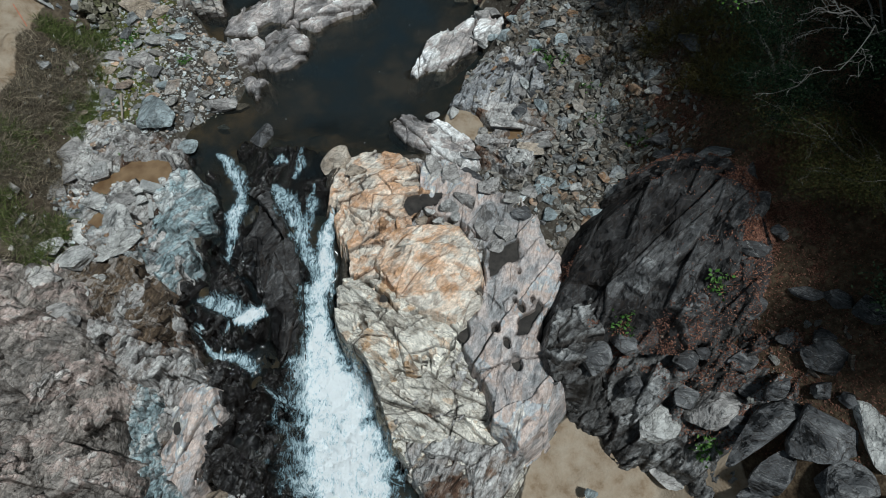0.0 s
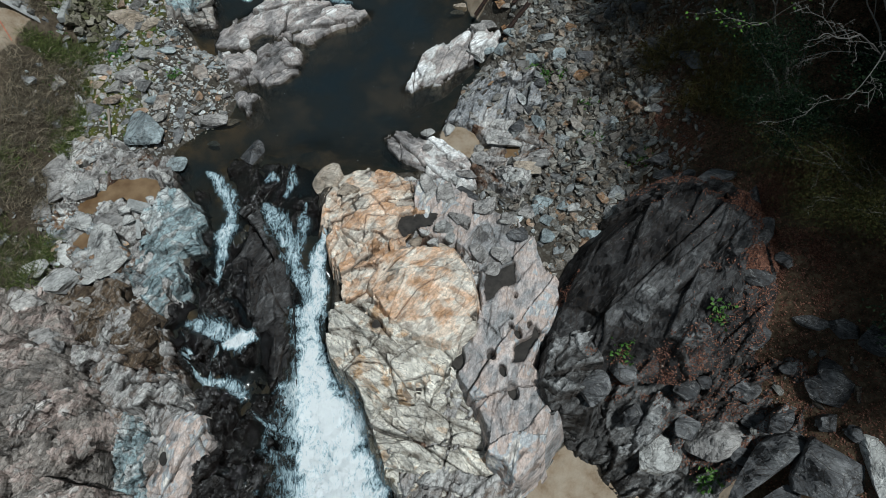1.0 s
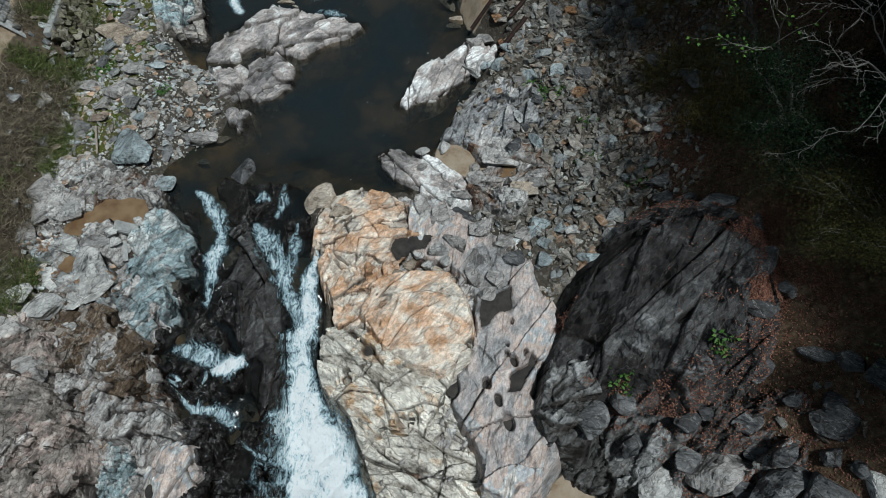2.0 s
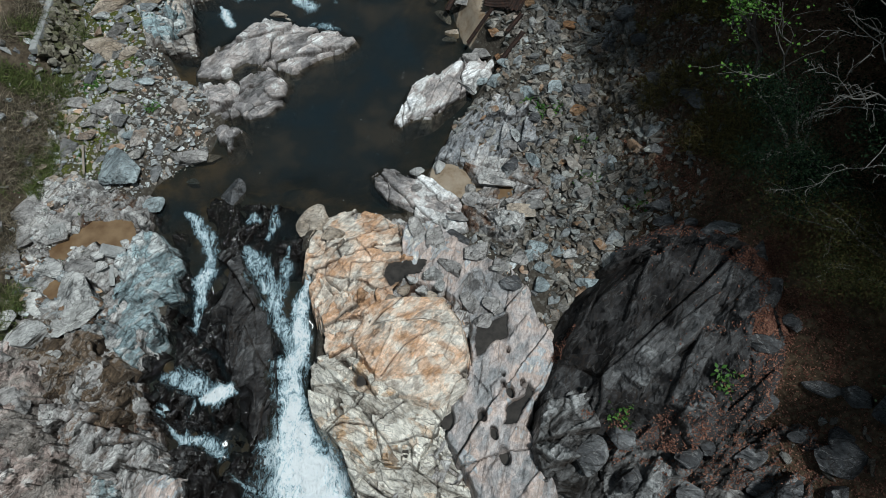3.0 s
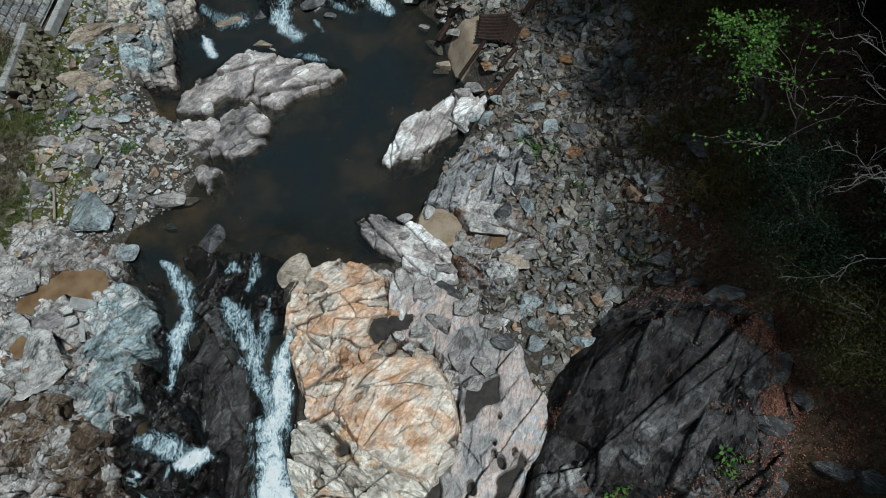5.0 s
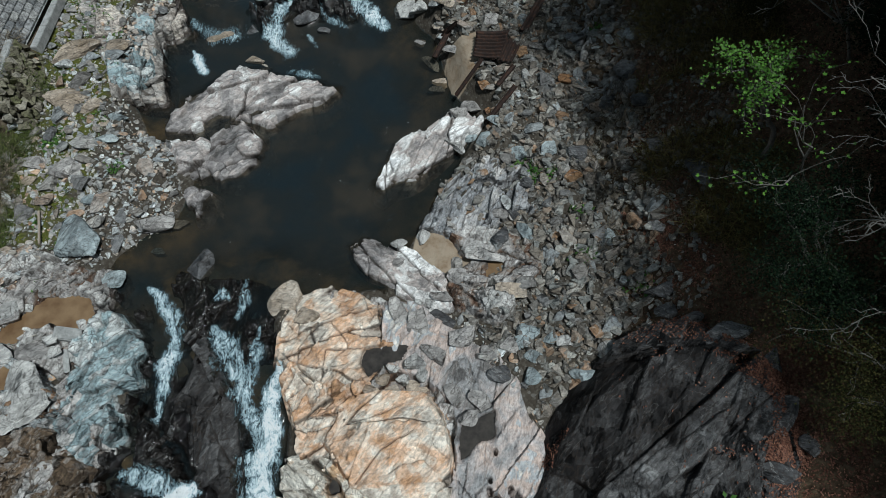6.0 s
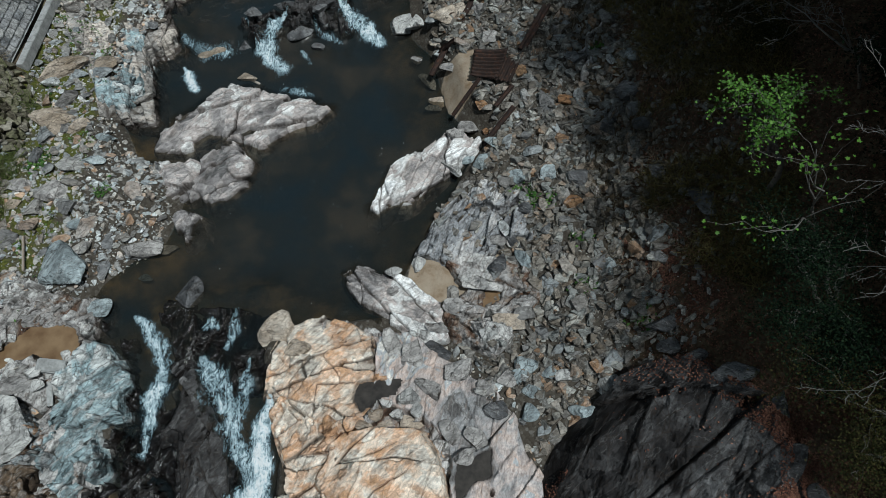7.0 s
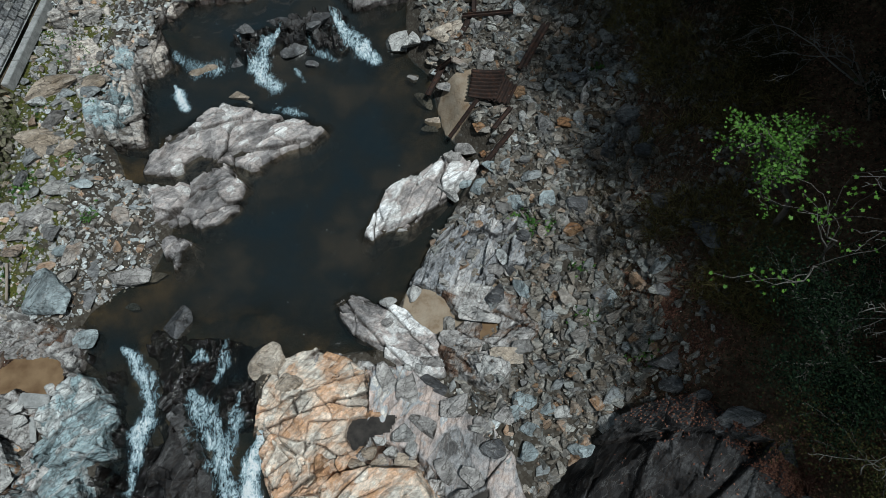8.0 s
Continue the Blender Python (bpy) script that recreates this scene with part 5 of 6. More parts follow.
boulders([(-11.15, 12.38, 0.95, 1.4, 15), (-9.60, 12.66, 1.4, 0.7, -10), (-9.38, 10.85, 0.9, 0.6, 10), (-11.24, 11.01, 0.8, 0.9, 0), (-10.93, 8.08, 1.2, 1, 20), (-10.13, 7.11, 0.9, 1.3, 10)], ONE_GREY, "grey-brown slab set in the broken bank", high=0.4, tilt=6, sink=0.45)
boulders([(7.3, 7.5, 0.9, 0.6, 30), (7.0, 6.5, 0.8, 0.5, -20), (7.5, 8.5, 1.0, 0.6, 50), (6.8, 9.3, 1.1, 0.5, 20), (7.9, 7.0, 0.6, 0.5, 0), (7.15, 5.57, 0.7, 0.6, 10), (7.41, 4.26, 0.8, 0.7, 30), (8.50, 5.89, 0.9, 0.6, -20), (8.95, 5.65, 0.8, 0.7, 0), (8.86, 4.52, 1.3, 1, 20), (6.36, 5.01, 0.6, 0.4, 0), (8.75, 4.89, 1.1, 0.6, 40), (6.80, 3.44, 0.9, 0.6, -30), (9.60, 5.11, 1.2, 0.9, 10), (7.99, 5.08, 0.5, 0.4, 0)], ONE_DARK, "dark rock poking out of the fallen leaves", high=0.6, sink=0.6)
boulders([(6.35, 10.95, 1.1, 0.45, 10), (6.30, 10.44, 0.7, 0.5, 20), (6.50, 9.94, 0.6, 0.4, 0), (6.91, 14.83, 0.8, 0.5, -20), (7.54, 13.51, 0.8, 1.2, 20), (6.67, 17.74, 0.8, 0.8, 0), (6.10, 16.91, 0.6, 0.8, 10), (6.80, 16.43, 0.7, 0.6, 30)], ONE_DARK, "dark rock half buried in the leafy slope", high=0.6, sink=0.4)

boulders([(-3.07, 22.61, 1, 0.7, 20), (-3.63, 23.78, 1.2, 0.6, 0), (-2.57, 22.13, 0.6, 0.45, -20), (-2.15, 23.47, 0.9, 0.6, 10), (-4.97, 22.32, 0.5, 0.5, 0), (-2.32, 22.81, 0.6, 0.5, 30), (-4.56, 22.86, 0.7, 0.4, 0)], ONE_DARK, "dark wet boulder in the upper rapids", high=0.7, sink=0.3)
boulders([(-7.45, 17.22, 0.5, 0.35, 0), (-7.06, 17.49, 0.3, 0.25, 0), (-7.73, 17.54, 0.4, 0.3, 20)], ONE_PALE, "pale stone at the pool's stony margin", high=0.6)


def hull_stone(seed):
    """A small angular stone with a few dozen faces."""
    rng = np.random.RandomState(seed)
    bm = bmesh.new()
    for _ in range(11):
        p = rng.uniform(-1, 1, 3)
        bm.verts.new(p / max(np.abs(p).max(), np.linalg.norm(p) * 0.72))
    r = bmesh.ops.convex_hull(bm, input=bm.verts)
    bmesh.ops.delete(bm, geom=list({g for g in r["geom_interior"] + r["geom_unused"] if isinstance(g, bmesh.types.BMVert)}), context="VERTS")
    bmesh.ops.triangulate(bm, faces=bm.faces)
    bm.verts.index_update()
    v = np.array([p.co for p in bm.verts]) * (0.56, rng.uniform(0.27, 0.46), rng.uniform(0.16, 0.32))
    f = np.array([[p.index for p in q.verts] for q in bm.faces])
    bm.free()
    return v, f


HULLS = [hull_stone(s) for s in range(24)]


def turns(rng, n, lean):
    """Random turns about z with a small lean, as n matrices."""
    t, p, q = rng.uniform(0, 6.283, n), rng.normal(0, lean, n), rng.normal(0, lean, n)
    ct, st, cp, sp, cq, sq = np.cos(t), np.sin(t), np.cos(p), np.sin(p), np.cos(q), np.sin(q)
    o, i = np.zeros(n), np.ones(n)
    rz = np.stack([ct, -st, o, st, ct, o, o, o, i], 1).reshape(n, 3, 3)
    rx = np.stack([i, o, o, o, cp, -sp, o, sp, cp], 1).reshape(n, 3, 3)
    ry = np.stack([cq, o, sq, o, i, o, -sq, o, cq], 1).reshape(n, 3, 3)
    return rz @ rx @ ry


def many(name, shapes, places, sizes, mats, material, seed, smooth=False):
    """Countless copies of a few shapes joined into one mesh."""
    rng = np.random.RandomState(seed)
    pick = rng.randint(0, len(shapes), len(places))
    vs, fs, at = [], [], 0
    for k, (v, f) in enumerate(shapes):
        w = np.nonzero(pick == k)[0]
        if not len(w):
            continue
        vv = np.einsum("nij,kj->nki", mats[w], v) * sizes[w][:, None, None] + places[w][:, None, :]
        vs.append(vv.reshape(-1, 3))
        fs.append((f[None] + (np.arange(len(w)) * len(v))[:, None, None] + at).reshape(-1, f.shape[1]))
        at += len(w) * len(v)
    vs, fs = np.concatenate(vs), np.concatenate(fs)
    k = fs.shape[1]
    me = bpy.data.meshes.new(name)
    me.vertices.add(len(vs))
    me.vertices.foreach_set("co", vs.astype(np.float32).ravel())
    me.loops.add(fs.size)
    me.loops.foreach_set("vertex_index", fs.astype(np.int32).ravel())
    me.polygons.add(len(fs))
    me.polygons.foreach_set("loop_start", np.arange(0, fs.size, k, dtype=np.int32))
    me.update(calc_edges=True)
    me.polygons.foreach_set("use_smooth", np.full(len(fs), smooth))
    me.materials.append(material)
    return new(name, me)


def spots(poly, n, seed, dry=True):
    """Random places in an outline, off the water."""
    rng = np.random.RandomState(seed)
    p = np.asarray(poly, float)[:, :2]
    q = rng.uniform(p.min(0), p.max(0), (n, 2))
    q = q[inside(q[:, 0], q[:, 1], p) > 0]
    if dry:
        for _, rim in BASINS:
            q = q[inside(q[:, 0], q[:, 1], rim) < -0.05]
        q = q[np.maximum(inside(q[:, 0], q[:, 1], POOL), inside(q[:, 0], q[:, 1], CHANNEL)) < 0.12]
    return q


RIGHT_TALUS = [(0.9, 14.8), (2.4, 16.6), (3.0, 18.0), (1.6, 20.5), (1.2, 22.5), (1.0, 26), (4.5, 27), (7.4, 26), (7.0, 20), (6.7, 16), (6.6, 13), (6.0, 10.8), (4.6, 9.6), (3.2, 8.4), (3.3, 9.6), (2.2, 10.4), (1.2, 11.6), (1.4, 13.2)]
LEFT_GRAVEL = [(-8.2, 13.4), (-6.6, 14.4), (-6.2, 15.6), (-6.9, 17.2), (-8.6, 18.4), (-8.4, 20.0), (-7.6, 21.6), (-6.6, 26), (-11.0, 26), (-11.4, 20), (-11.4, 16), (-11.0, 12.5), (-9.5, 12.4)]
LEDGE_RUBBLE = [(-0.6, 11.5), (0.4, 11.9), (2.6, 10.2), (3.4, 8.0), (3.0, 7.2), (2.4, 9.6), (1.2, 10.4), (-0.2, 10.2)]
LEFT_RUBBLE = [(-8.2, 12.6), (-8.4, 10.9), (-9.4, 9.6), (-10.8, 9.4), (-11.4, 11), (-11.4, 13), (-9.4, 13.6)]
UPPER_SLOPE = [(5.4, 9.8), (7.0, 10.4), (7.6, 12), (9.0, 14), (9.4, 26), (7.0, 26), (6.6, 19), (6.3, 14)]
BANK_STONES = [(-11.0, 8.4), (-11.0, 13), (-10.9, 19.5), (-11.9, 19), (-12.2, 13), (-12.6, 8.4)]
CLIFF_FOOT = [(3.2, 5.4), (4.2, 4.6), (5.0, 3.6), (6.5, 3.4), (8.5, 3.2), (10, 4.6), (8.2, 5.8), (6.4, 5.4), (4.5, 5.6)]


def stone_field(poly, n, lo, hi, seed, lean=0.35):
    rng = np.random.RandomState(seed + 1)
    q = spots(poly, n, seed)
    bare = surface_z(q[:, 0], q[:, 1]) < ground_z(q[:, 0], q[:, 1]) + 0.04
    q = q[bare | (rng.rand(len(q)) < 0.12)]
    q = q[sandy(q[:, 0], q[:, 1]) < 0.4]
    size = lo + (hi - lo) * rng.power(0.33, len(q))
    z = surface_z(q[:, 0], q[:, 1]) + size * 0.08
    return np.column_stack([q, z]), size, turns(rng, len(q), lean)


LEFT_SHORE = [(-7.97, 17.81), (-8.44, 18.85), (-8.27, 19.87), (-8.28, 21.15), (-8.26, 22.34), (-7.73, 23.01), (-7.70, 23.95), (-6.98, 24.91), (-7.65, 25.38), (-8.24, 24.27), (-8.47, 23.46), (-8.74, 22.43), (-8.85, 21.20), (-8.84, 19.91), (-8.95, 18.88), (-8.38, 17.84)]


def strewn(fields, material, seed, label):
    return tagged(many("rubble", HULLS, *(np.concatenate([f[k] for f in fields]) for k in range(3)), material, seed), label, "rubble", kind="stuff")


strewn([stone_field(LEFT_GRAVEL, 9500, 0.03, 0.22, 102), stone_field(LEDGE_RUBBLE, 900, 0.06, 0.3, 103), stone_field(BANK_STONES, 170, 0.08, 0.5, 108), stone_field(LEFT_RUBBLE, 1100, 0.06, 0.25, 104), stone_field(LEFT_SHORE, 900, 0.06, 0.3, 107)], STONE_MANY, 5, "angular grey, blue and white stones covering the gravel bank")
strewn([stone_field(RIGHT_TALUS, 15000, 0.05, 0.38, 101, 0.5), stone_field(UPPER_SLOPE, 5200, 0.04, 0.26, 106, 0.5), stone_field(CLIFF_FOOT, 120, 0.08, 0.3, 105)], STONE_SHADY, 6, "angular talus stones below the wooded slope, coloured as if shaded")

TEMPLATES = []
for s in range(16):
    v, f = cut_ball(700 + s, 3, 0.5, 14, 0.03)
    TEMPLATES.append(mesh_of("stone", v * (1.25, 0.7 + 0.02 * s, 0.8 + 0.03 * (s % 5)), f, STONE_ONE))
rng = np.random.RandomState(77)
placed = []
for poly, n, lo, hi, most in ((RIGHT_TALUS, 1500, 0.28, 0.7, 165), (LEFT_GRAVEL, 900, 0.26, 0.7, 275), (LEDGE_RUBBLE, 120, 0.25, 0.5, 297)):
    free = spots(poly, n, n)
    free = free[(surface_z(free[:, 0], free[:, 1]) < ground_z(free[:, 0], free[:, 1]) + 0.04) | (rng.rand(len(free)) < 0.15)]
    for x, y in free:
        d = lo + (hi - lo) * rng.rand() ** 2.2
        if len(placed) < most and all((x - px) ** 2 + (y - py) ** 2 > (0.48 * (d + pd)) ** 2 for px, py, pd in placed):
            placed.append((x, y, d))
stand = surface_z([p[0] for p in placed], [p[1] for p in placed])
for n, (x, y, d) in enumerate(placed):
    ob = new("stone", TEMPLATES[n % len(TEMPLATES)])
    z = float(stand[n])
    ob.matrix_world = pose(x, y, z + 0.12 * d, rng.normal(0, 14), rng.normal(0, 14), rng.uniform(0, 360)) @ Matrix.Diagonal((d, d, d, 1))
    tagged(ob, "angular loose stone lying on the river bank", "stone", "bank stones")

# ---- puddles in the rock ----
m, nt, b, _ = tree_of("puddle_water")
plug(nt, n_ramp(nt, n_noise(nt, 3.0, 5), [(0.35, (0.025, 0.022, 0.02)), (0.65, (0.06, 0.052, 0.045))]), b.inputs["Base Color"])
b.inputs["Roughness"].default_value = 0.08
PUDDLE = m
m, nt, b, _ = tree_of("silty_water")
plug(nt, n_ramp(nt, n_noise(nt, 2.0, 6), [(0.35, (0.11, 0.062, 0.03)), (0.65, (0.22, 0.145, 0.08))]), b.inputs["Base Color"])
b.inputs["Roughness"].default_value = 0.3
SILT = m


def puddle(z, rim, material=PUDDLE, label="still dark puddle in a hollow of the rock"):
    p = np.asarray(rim, float)[:, :2]
    lo, hi = p.min(0) - 0.25, p.max(0) + 0.25
    xs, ys = np.arange(lo[0], hi[0], 0.04), np.arange(lo[1], hi[1], 0.04)
    x, y = np.meshgrid(xs, ys)
    deep = inside(x + 0.12 * fbm(x, y, 0.4, 3, 88), y + 0.12 * fbm(x, y, 0.4, 3, 89), p)
    ob = sheet("puddle", xs, ys, np.full(x.shape, z), deep > -0.07, material)
    return tagged(ob, label, "puddle", "rock puddles")


def pothole_water(x, y, r, z, turn=10):
    bm = bmesh.new()
    ring = [bm.verts.new((0.85 * r * math.cos(k / 20 * math.tau), 1.45 * r * math.sin(k / 20 * math.tau), 0)) for k in range(20)]
    bm.faces.new(ring)
    me = bpy.data.meshes.new("puddle")
    bm.to_mesh(me)
    bm.free()
    me.materials.append(PUDDLE)
    ob = new("puddle", me)
    ob.matrix_world = pose(x, y, z, 0, 0, turn)
    tagged(ob, "round pothole puddle in smooth grey bedrock", "puddle", "rock puddles")


puddle(0.2, [(-0.96, 10.39), (-0.53, 10.47), (0.03, 10.36), (-0.11, 10.06), (-0.46, 10.01), (-0.85, 9.70), (-1.04, 9.98)])
puddle(0.1, [(1.28, 8.45), (2.13, 8.64), (2.07, 8.09), (1.24, 7.61)])
puddle(-0.1, [(2.50, 6.87), (2.59, 6.68), (2.01, 5.88), (1.70, 5.90), (1.87, 6.26), (2.31, 6.54)])
puddle(*BASINS[0], SILT, "shallow tan silty pool on the bank ledges")
puddle(*BASINS[1], SILT, "small brown pool between broken pale blocks")
puddle(0.18, [(2.25, 12.61), (2.83, 12.72), (2.65, 12.28), (2.21, 12.15)], SILT, "shallow silty brown puddle between ledges")
for x, y, r in [(0.37, 6.25, 0.2), (1.25, 6.17, 0.11), (1.97, 6.68, 0.1), (1.49, 5.73, 0.1), (1.69, 5.21, 0.13)]:
    pothole_water(x, y, r, float(surface_z(x, y)[0]) + 0.05)
for x, y, r in [(-1.69, 7.16, 0.14), (-0.61, 5.50, 0.14), (-6.97, 4.21, 0.12)]:
    pothole_water(x, y, r, float(surface_z(x, y)[0]) + 0.05)

# ---- scrap iron on the bank ----
m, nt, b, _ = tree_of("rusty_iron")
plug(nt, n_ramp(nt, n_noise(nt, 7.0, 9, 0.7), [(0.3, (0.014, 0.010, 0.009)), (0.52, (0.035, 0.02, 0.015)), (0.72, (0.11, 0.045, 0.025))]), b.inputs["Base Color"])
b.inputs["Roughness"].default_value, b.inputs["Metallic"].default_value = 0.85, 0.2
n_bump(nt, b, [(n_noise(nt, 40.0, 8, 0.7), 0.5, 0.01)])
RUST = m
m, nt, b, _ = tree_of("weathered_wood")
plug(nt, n_ramp(nt, n_noise(nt, 3.0, 9, 0.7, n_stretch(nt, 90, (1.0, 0.06, 0.06))), [(0.3, (0.14, 0.11, 0.085)), (0.6, (0.32, 0.27, 0.22)), (0.8, (0.42, 0.38, 0.33))]), b.inputs["Base Color"])
b.inputs["Roughness"].default_value = 0.85
WOOD = m
m, nt, b, _ = tree_of("weathered_concrete")
plug(nt, n_ramp(nt, n_noise(nt, 5.0, 9, 0.7), [(0.3, (0.17, 0.17, 0.165)), (0.55, (0.33, 0.33, 0.32)), (0.75, (0.46, 0.46, 0.45))]), b.inputs["Base Color"])
b.inputs["Roughness"].default_value = 0.9
n_bump(nt, b, [(n_noise(nt, 30.0, 8, 0.7), 0.4, 0.01)])
CONCRETE = m


def part(name, bm, material, parent, label=""):
    me = bpy.data.meshes.new(name)
    bm.to_mesh(me)
    bm.free()
    me.materials.append(material)
    ob = new(name, me)
    ob.parent = parent
    return tagged(ob, label) if label else ob


def box(bm, x0, x1, y0, y1, z0, z1, bevel=0.0):
    r = bmesh.ops.create_cube(bm, size=1, matrix=Matrix.Translation(((x0 + x1) / 2, (y0 + y1) / 2, (z0 + z1) / 2)) @ Matrix.Diagonal((x1 - x0, y1 - y0, z1 - z0, 1)))
    if bevel:
        es = list({e for v in r["verts"] for e in v.link_edges})
        bmesh.ops.bevel(bm, geom=es, offset=bevel, segments=2, affect="EDGES")


def boxed(*a):
    bm = bmesh.new()
    box(bm, *a)
    return bm


def span(p, q, zp, zq):
    """The pose of a thing that runs along x from p to q."""
    d = Vector((q[0] - p[0], q[1] - p[1], zq - zp))
    turn = Vector((1, 0, 0)).rotation_difference(d).to_matrix().to_4x4()
    return Matrix.Translation((p[0], p[1], zp)) @ turn, d.length


def steel_beam(p, q, wide=0.15, lift=0.12, label="rusted steel channel beam lying on the stones"):
    zp, zq = max(0.1, float(surface_z(*p[:2])[0])) + lift + 0.1, float(surface_z(*q[:2])[0]) + lift + 0.1
    at, long = span(p, q, zp, zq)
    ob = new("steel_beam")
    ob.matrix_world = at
    tagged(ob, label, "beam", "scrap iron")
    part("web", boxed(0, long, -wide / 2, wide / 2, -0.006, 0.006), RUST, ob)
    part("flange", boxed(0, long, -wide / 2, -wide / 2 + 0.014, 0.007, 0.07, 0.002), RUST, ob)
    part("flange", boxed(0, long, wide / 2 - 0.014, wide / 2, 0.007, 0.07, 0.002), RUST, ob)


BEAMS = [(1.25, 20.22), (2.87, 22.77)], [(2.48, 22.61), (4.06, 22.43)], [(2.93, 23.67), (2.86, 22.75)], [(1.55, 21.09), (2.04, 20.90)], [(1.84, 18.49), (2.71, 19.24)], [(2.66, 17.20), (3.60, 18.03)], [(3.09, 18.21), (3.64, 18.82)]
for (p, q), w in zip(BEAMS, (0.17, 0.14, 0.15, 0.14, 0.1, 0.14, 0.12)):
    steel_beam(p, q, w)


def steel_pipe(p, q, r, lift):
    zp, zq = float(surface_z(*p[:2])[0]) + lift, float(surface_z(*q[:2])[0]) + lift
    at, long = span(p, q, zp, zq)
    bm = bmesh.new()
    ring = []
    for x, rr in ((0, r * 0.7), (0, r), (long, r), (long, r * 0.7)):
        ring.append([bm.verts.new((x, rr * math.cos(k / 12 * math.tau), rr * math.sin(k / 12 * math.tau))) for k in range(12)])
    for a, c in zip(ring, ring[1:] + ring[:1]):
        for k in range(12):
            bm.faces.new((a[k], a[(k + 1) % 12], c[(k + 1) % 12], c[k]))
    me = bpy.data.meshes.new("steel_pipe")
    bm.to_mesh(me)
    bm.free()
    me.materials.append(RUST)
    ob = new("steel_pipe", me)
    ob.matrix_world = at
    tagged(ob, "reddish rusted steel pipe lying on the stones", "pipe", "scrap iron")


for p, q in ([(4.00, 20.20), (4.93, 21.79)], [(4.13, 20.19), (5.09, 21.82)]):
    steel_pipe(p, q, 0.065, 0.15)


def corrugated_sheet(x, y, z, turn, long, wide, waves, label, bend):
    nx, ny = 14, waves * 6
    xs, ys = np.linspace(-long / 2, long / 2, nx), np.linspace(-wide / 2, wide / 2, ny)
    u, v = np.meshgrid(xs, ys)
    h = 0.055 * np.sin(v / wide * waves * math.tau) + bend * (u / long) ** 2 + 0.05 * fbm(u, v, 0.5, 2, 5) + 0.15 * (v / wide) * (u / long)
    ob = sheet("corrugated_sheet", u * (1 + 0.25 * v / wide), v, h, np.ones(h.shape, bool), RUST)
    thick = ob.modifiers.new("thickness", "SOLIDIFY")
    thick.thickness = 0.006
    ob.matrix_world = pose(x, y, z, 8, -10, turn)
    tagged(ob, label, "scrap metal", "scrap iron")


for x, y in [(2.97, 19.70)]:
    corrugated_sheet(x, y, float(surface_z(x, y)[0]) + 0.22, -18, 0.95, 1.05, 8, "dark rusted corrugated iron sheet half buried in stones", 0.25)
for x, y in [(3.46, 19.39)]:
    corrugated_sheet(x, y, float(surface_z(x, y)[0]) + 0.2, 62, 0.8, 0.6, 4, "reddish crumpled corrugated iron sheet on the stones", 0.3)

# ---- timber and concrete scraps on the bank ----
def plank(p, q, wide, thick, material, name, label, category, lift=0.05):
    zp, zq = float(surface_z(*p[:2])[0]) + lift, float(surface_z(*q[:2])[0]) + lift
    at, long = span(p, q, zp, zq)
    bm = boxed(0, long, -wide / 2, wide / 2, 0, thick, min(wide, thick) * 0.2)
    me = bpy.data.meshes.new(name)
    bm.to_mesh(me)
    bm.free()
    me.materials.append(material)
    ob = new(name, me)
    ob.matrix_world = at
    tagged(ob, label, category, "bank debris")


p, q = [(-10.15, 14.94), (-9.94, 13.91)]
plank(p, q, 0.06, 0.06, WOOD, "stick", "pale weathered wooden stick on the gravel", "stick", 0.12)
p, q = [(-11.92, 18.39), (-11.23, 18.45)]
plank(p, q, 0.1, 0.1, WOOD, "log", "short grey drift log among the stones", "log", 0.1)
p, q = [(-12.03, 18.02), (-11.89, 18.30)]
plank(p, q, 0.09, 0.09, WOOD, "log", "broken brown drift log end among the stones", "log", 0.1)
p, q = [(-8.64, 10.91), (-8.55, 10.34)]
plank(p, q, 0.13, 0.08, CONCRETE, "concrete_post", "grey broken concrete post with bolt holes", "post", 0.08)
p, q = [(-8.88, 11.23), (-8.38, 11.25)]
plank(p, q, 0.35, 0.14, CONCRETE, "concrete_block", "grey concrete channel block by the puddle", "block", 0.06)
p, q = [(-13.12, 17.18), (-12.54, 16.31)]
m, nt, b, _ = tree_of("orange_paint")
plug(nt, n_ramp(nt, n_noise(nt, 9.0, 6), [(0.3, (0.3, 0.08, 0.04)), (0.7, (0.5, 0.15, 0.08))]), b.inputs["Base Color"])
plank(p, q, 0.025, 0.025, m, "marker_stake", "thin orange-red marker stake on the sandy path", "stake", 0.03)

# ---- kerb and stone setts by the path ----
KERB = [(-11.40, 20.66), (-11.18, 24.58)]
a, c = (Vector((*k[:2], 0)) for k in KERB)
way = (c - a).normalized()
side = Vector((-way.y, way.x, 0))
turn = math.degrees(math.atan2(way.y, way.x))
kerb = new("kerb")
kerb.matrix_world = pose(a.x, a.y, 1.3, 0, 0, turn)
tagged(kerb, "grey concrete kerb edging the sett paving", "kerb", kind="structure")
long = 0.0
while long < 9.5:
    bm = boxed(long, long + 0.985, -0.11, 0.11, -0.3, 0.03, 0.015)
    part("kerb_stone", bm, CONCRETE, kerb)
    long += 1.0
SETT = stone("sett_stone", [(0.0, (0.16, 0.165, 0.17)), (0.5, (0.25, 0.25, 0.25)), (1.0, (0.34, 0.335, 0.32))], None, 0, island="one", vein=0.0)
bed = new("pavement", mesh_of("pavement", [(-3.2, 0.2, -0.08), (9.5, 0.2, -0.08), (9.5, 2.6, -0.08), (-3.2, 2.6, -0.08)], [(0, 1, 2, 3)], CONCRETE))
bed.matrix_world = pose(a.x, a.y, 1.28, 48, 0, turn)
tagged(bed, "sloping face of grey squared stones laid in offset rows", "pavement", kind="structure")
